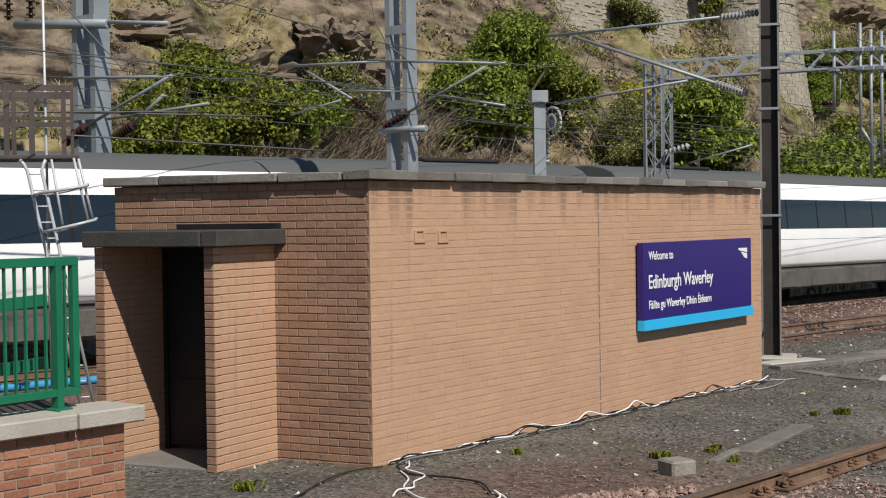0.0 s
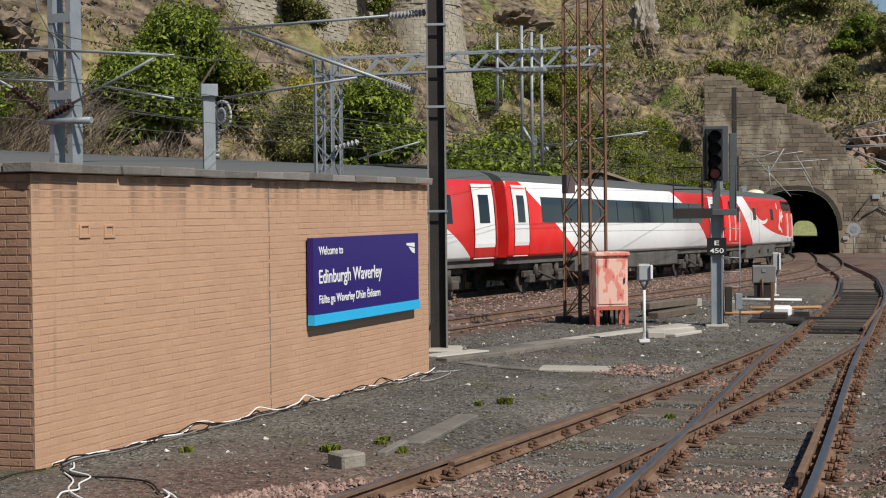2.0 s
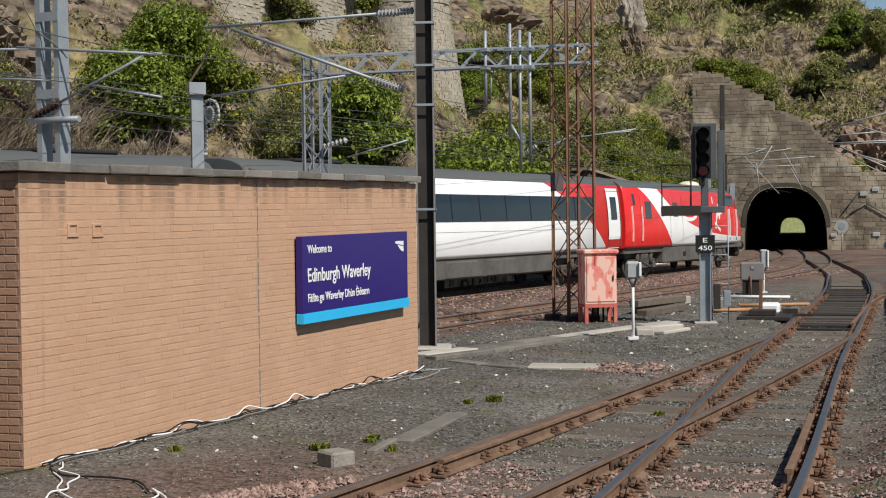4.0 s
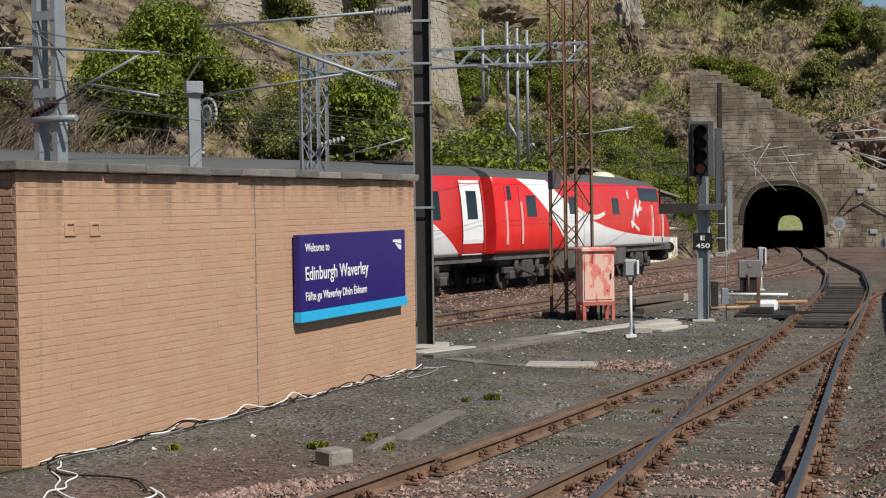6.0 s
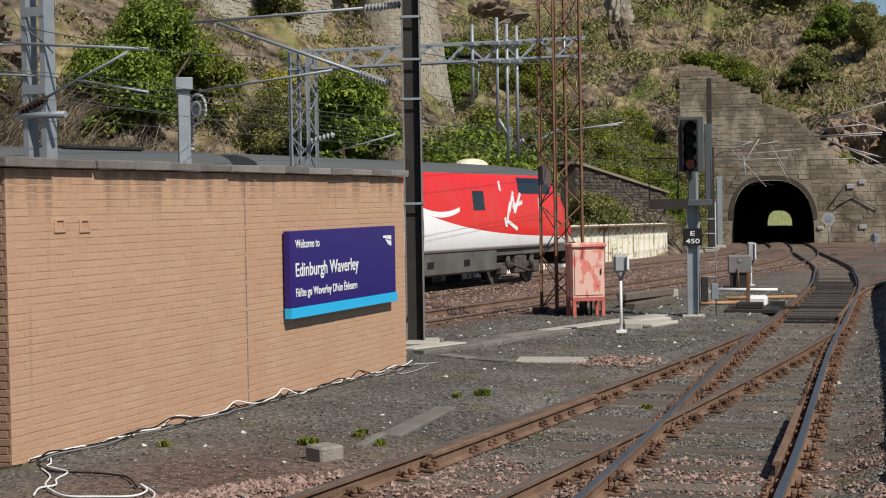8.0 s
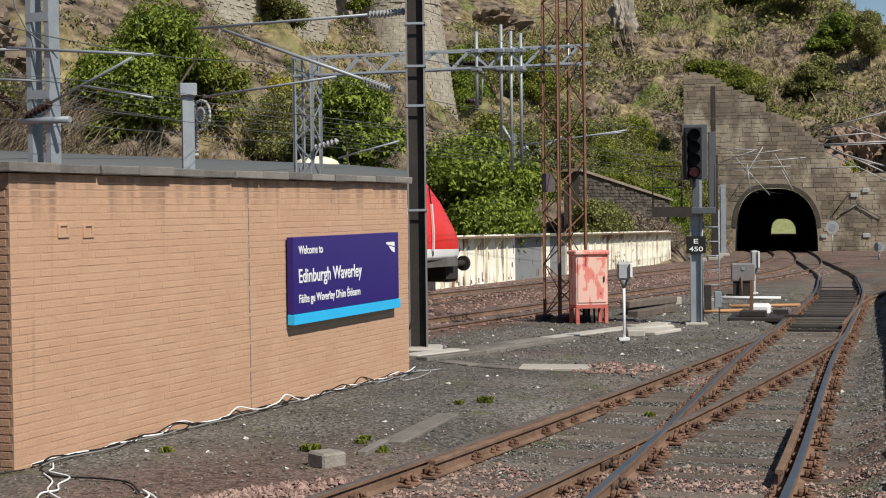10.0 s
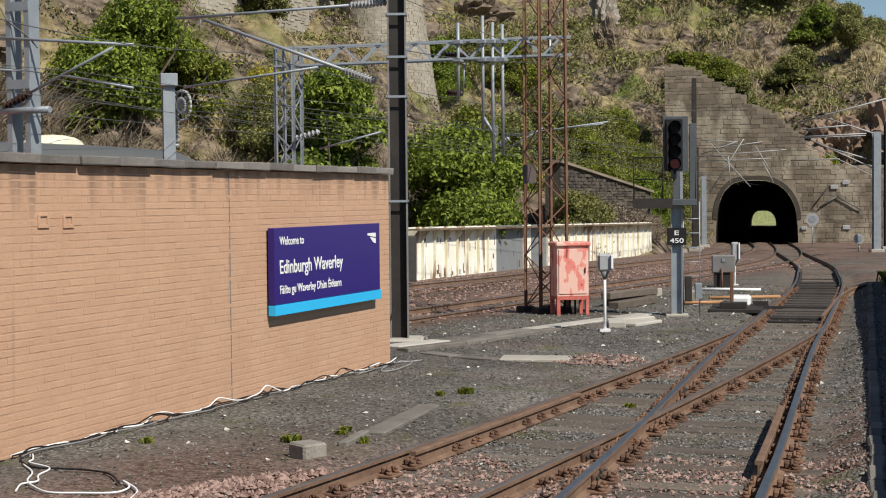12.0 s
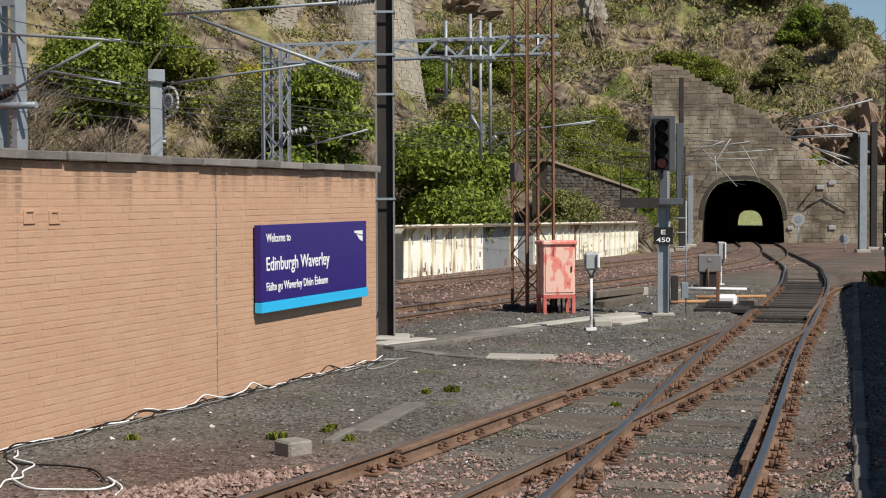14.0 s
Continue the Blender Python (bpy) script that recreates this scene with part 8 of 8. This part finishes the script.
cable(fl([(10.5, 8.9), (10.2, 8.55), (9.84, 8.3), (9.6, 8.0), (9.5, 7.79), (9.57, 7.57), (9.7, 7.31), (9.95, 7.35), (10.17, 7.58), (9.85, 7.2), (9.47, 7.0)]), 0.009, "white", "white loose cable looping over the gravel")
cable(fl([(11.0, 9.25), (10.7, 9.1), (10.42, 8.73), (10.45, 8.45), (10.48, 8.23), (10.41, 7.9), (10.05, 7.52)]), 0.009, "black", "black loose cable curving over the gravel")
cable(fl([(10.6, 9.2), (10.2, 9.25), (9.6, 9.05), (8.9, 8.7), (8.0, 8.4)]), 0.008, "dark_steel", "dark loose cable curving over the gravel")
cable(fl([(18.5, 9.72), (19.0, 9.78), (19.5, 9.9), (20.2, 10.0), (20.35, 9.8), (19.8, 9.6), (19.2, 9.5), (18.9, 9.55), (19.3, 9.75), (20.0, 9.9), (20.6, 9.75)]), 0.007, "grey_ins", "white loose cable in a loop past the hut corner")


# ---- loose stones ----
def stones(name, count, area, size, material, seed, label, test=None):
    rs = np.random.RandomState(seed)
    X, Y = rs.uniform(*area[0], count), rs.uniform(*area[1], count)
    if test:
        ok = np.array([bool(test(x, y)) for x, y in zip(X, Y)])
        X, Y = X[ok], Y[ok]
    n = len(X)
    base = np.array([(1, 0, 0), (-1, 0, 0), (0, 1, 0), (0, -1, 0), (0, 0, 1), (0, 0, -1)], float)
    tri = np.array([(0, 2, 4), (2, 1, 4), (1, 3, 4), (3, 0, 4), (2, 0, 5), (1, 2, 5), (3, 1, 5), (0, 3, 5)])
    q = base[None] * rs.uniform(0.55, 1.15, (n, 6, 3)) + rs.normal(size=(n, 6, 3)) * 0.22
    a = rs.rand(n)[:, None] * math.tau
    s = rs.uniform(*size, n)
    q = np.stack([q[..., 0] * np.cos(a) - q[..., 1] * np.sin(a), q[..., 0] * np.sin(a) + q[..., 1] * np.cos(a), q[..., 2] * 0.75], -1) * s[:, None, None]
    q += np.stack([X, Y, ground_z(X, Y) + s * 0.3], -1)[:, None]
    F = (np.arange(n)[:, None, None] * 6 + tri[None]).reshape(-1, 3)
    me = bpy.data.meshes.new(name)
    me.from_pydata(q.reshape(-1, 3).tolist(), [], F.tolist())
    me.materials.append(material)
    return tagged(new(name, me), label, "stones", kind="stuff")


M["stone_pink"] = mat("pink_granite_ballast", (0.37, 0.25, 0.205), (0.14, 0.085, 0.066), 9, 0.95, island=0.6)
M["stone_grey"] = mat("grey_gravel", (0.25, 0.237, 0.21), (0.07, 0.066, 0.058), 9, 0.95, island=0.65)
M["stone_pale"] = mat("pale_chippings", (0.70, 0.67, 0.6), (0.5, 0.47, 0.4), 6, 0.9, island=0.4)
main_y = lambda x: float(np.interp(x, LINE_XY["main"][:, 0], LINE_XY["main"][:, 1]))
side_y0 = lambda x: float(np.interp(x, LINE_XY["siding"][:, 0], LINE_XY["siding"][:, 1]))
stones("ballast", 13000, ((7.5, 13.6), (5.9, 8.2)), (0.02, 0.042), M["stone_pink"], 1, "pink granite ballast heaped beside the siding", lambda x, y: y < 7.9 - 0.42 * (x - 8) and y > side_y0(x) + 0.7)
stones("ballast", 9000, ((8.0, 15.0), (1.4, 6.4)), (0.015, 0.036), M["stone_pink"], 2, "pink granite ballast between the rails", lambda x, y: y > main_y(x) - 2.0 and x < 13.6 + 2 * noise.noise(Vector((x * 0.9, y * 0.9, 0))))
stones("gravel", 22000, ((12.0, 32.0), (2.0, 7.0)), (0.008, 0.024), M["stone_grey"], 12, "grey gravel between the rails", lambda x, y: y > main_y(x) - 2.2 and y < side_y0(min(x, 33)) + 1.0)
M["stone_rust"] = mat("rust_stained_ballast", (0.25, 0.155, 0.10), (0.10, 0.06, 0.04), 9, 0.95, island=0.6)
off_rail = lambda x, y: min(abs(abs(y - main_y(x)) - 0.76), abs(abs(y - side_y0(x)) - 0.76) if x < 33 else 9.0)
stones("ballast", 26000, ((8.0, 34.0), (1.0, 7.4)), (0.008, 0.026), M["stone_rust"], 13, "rust-stained chippings along the rail feet", lambda x, y: off_rail(x, y) < 0.34 * abs(noise.noise(Vector((x * 0.5, y * 0.5, 4)))) + 0.12)
stones("gravel", 11000, ((9.0, 27.0), (2.0, 12.5)), (0.007, 0.022), M["stone_grey"], 3, "grey gravel strewn over the yard")
stones("gravel", 5000, ((24.0, 48.0), (5.0, 13.0)), (0.012, 0.035), M["stone_grey"], 4, "grey gravel strewn over the yard")
stones("chippings", 260, ((9.0, 46.0), (3.0, 13.0)), (0.012, 0.045), M["stone_pale"], 5, "scattered pale chippings and litter")
stones("ballast", 7000, ((28.0, 75.0), (13.2, 21.9)), (0.03, 0.055), M["stone_pink"], 6, "reddish ballast between the running lines")
stones("ballast", 500, ((21.0, 22.6), (5.9, 7.8)), (0.02, 0.05), M["stone_pink"], 8, "spilt pink ballast past the slabs")


# ---- weeds ----
def weeds(x, y, n, h, seed, mt="leaf_mid"):
    rs = np.random.RandomState(seed)
    V3, F = [], []
    for _ in range(n):
        a = rs.rand() * math.tau
        l = rs.uniform(0.4, 1.0) * h
        px, py = rs.normal() * h * 0.35, rs.normal() * h * 0.35
        tx, ty = px + math.cos(a) * l * 0.6, py + math.sin(a) * l * 0.6
        w = 0.012
        ox, oy = -math.sin(a) * w, math.cos(a) * w
        k = len(V3)
        V3 += [(px - ox, py - oy, -0.02), (px + ox, py + oy, -0.02), (px + (tx - px) * 0.5 + ox * 1.6, py + (ty - py) * 0.5 + oy * 1.6, l * 0.7), (tx, ty, l * 0.8), (px + (tx - px) * 0.5 - ox * 1.6, py + (ty - py) * 0.5 - oy * 1.6, l * 0.7)]
        F.append((k, k + 1, k + 2, k + 3, k + 4))
    me = bpy.data.meshes.new("weed")
    me.from_pydata([tuple(map(float, v)) for v in V3], [], F)
    me.materials.append(M[mt])
    ob = new("weed", me)
    ob.matrix_basis = Matrix.Translation(on_floor(x, y))
    return tagged(ob, "small green weed tuft growing in the gravel", "weed", "weeds in the gravel")


for k, (x, y, n, h) in enumerate(((12.67, 7.42, 40, 0.11), (13.31, 7.21, 30, 0.07), (17.09, 7.47, 70, 0.10), (12.08, 8.7, 50, 0.08), (12.97, 6.76, 40, 0.07), (10.72, 9.5, 30, 0.12), (8.96, 9.34, 60, 0.12), (13.6, 7.3, 40, 0.06), (17.6, 5.5, 40, 0.08), (16.8, 7.7, 40, 0.07), (51.0, 6.9, 160, 0.5), (48.5, 6.4, 160, 0.6))):
    weeds(x, y, n, h, 300 + k)


motions()
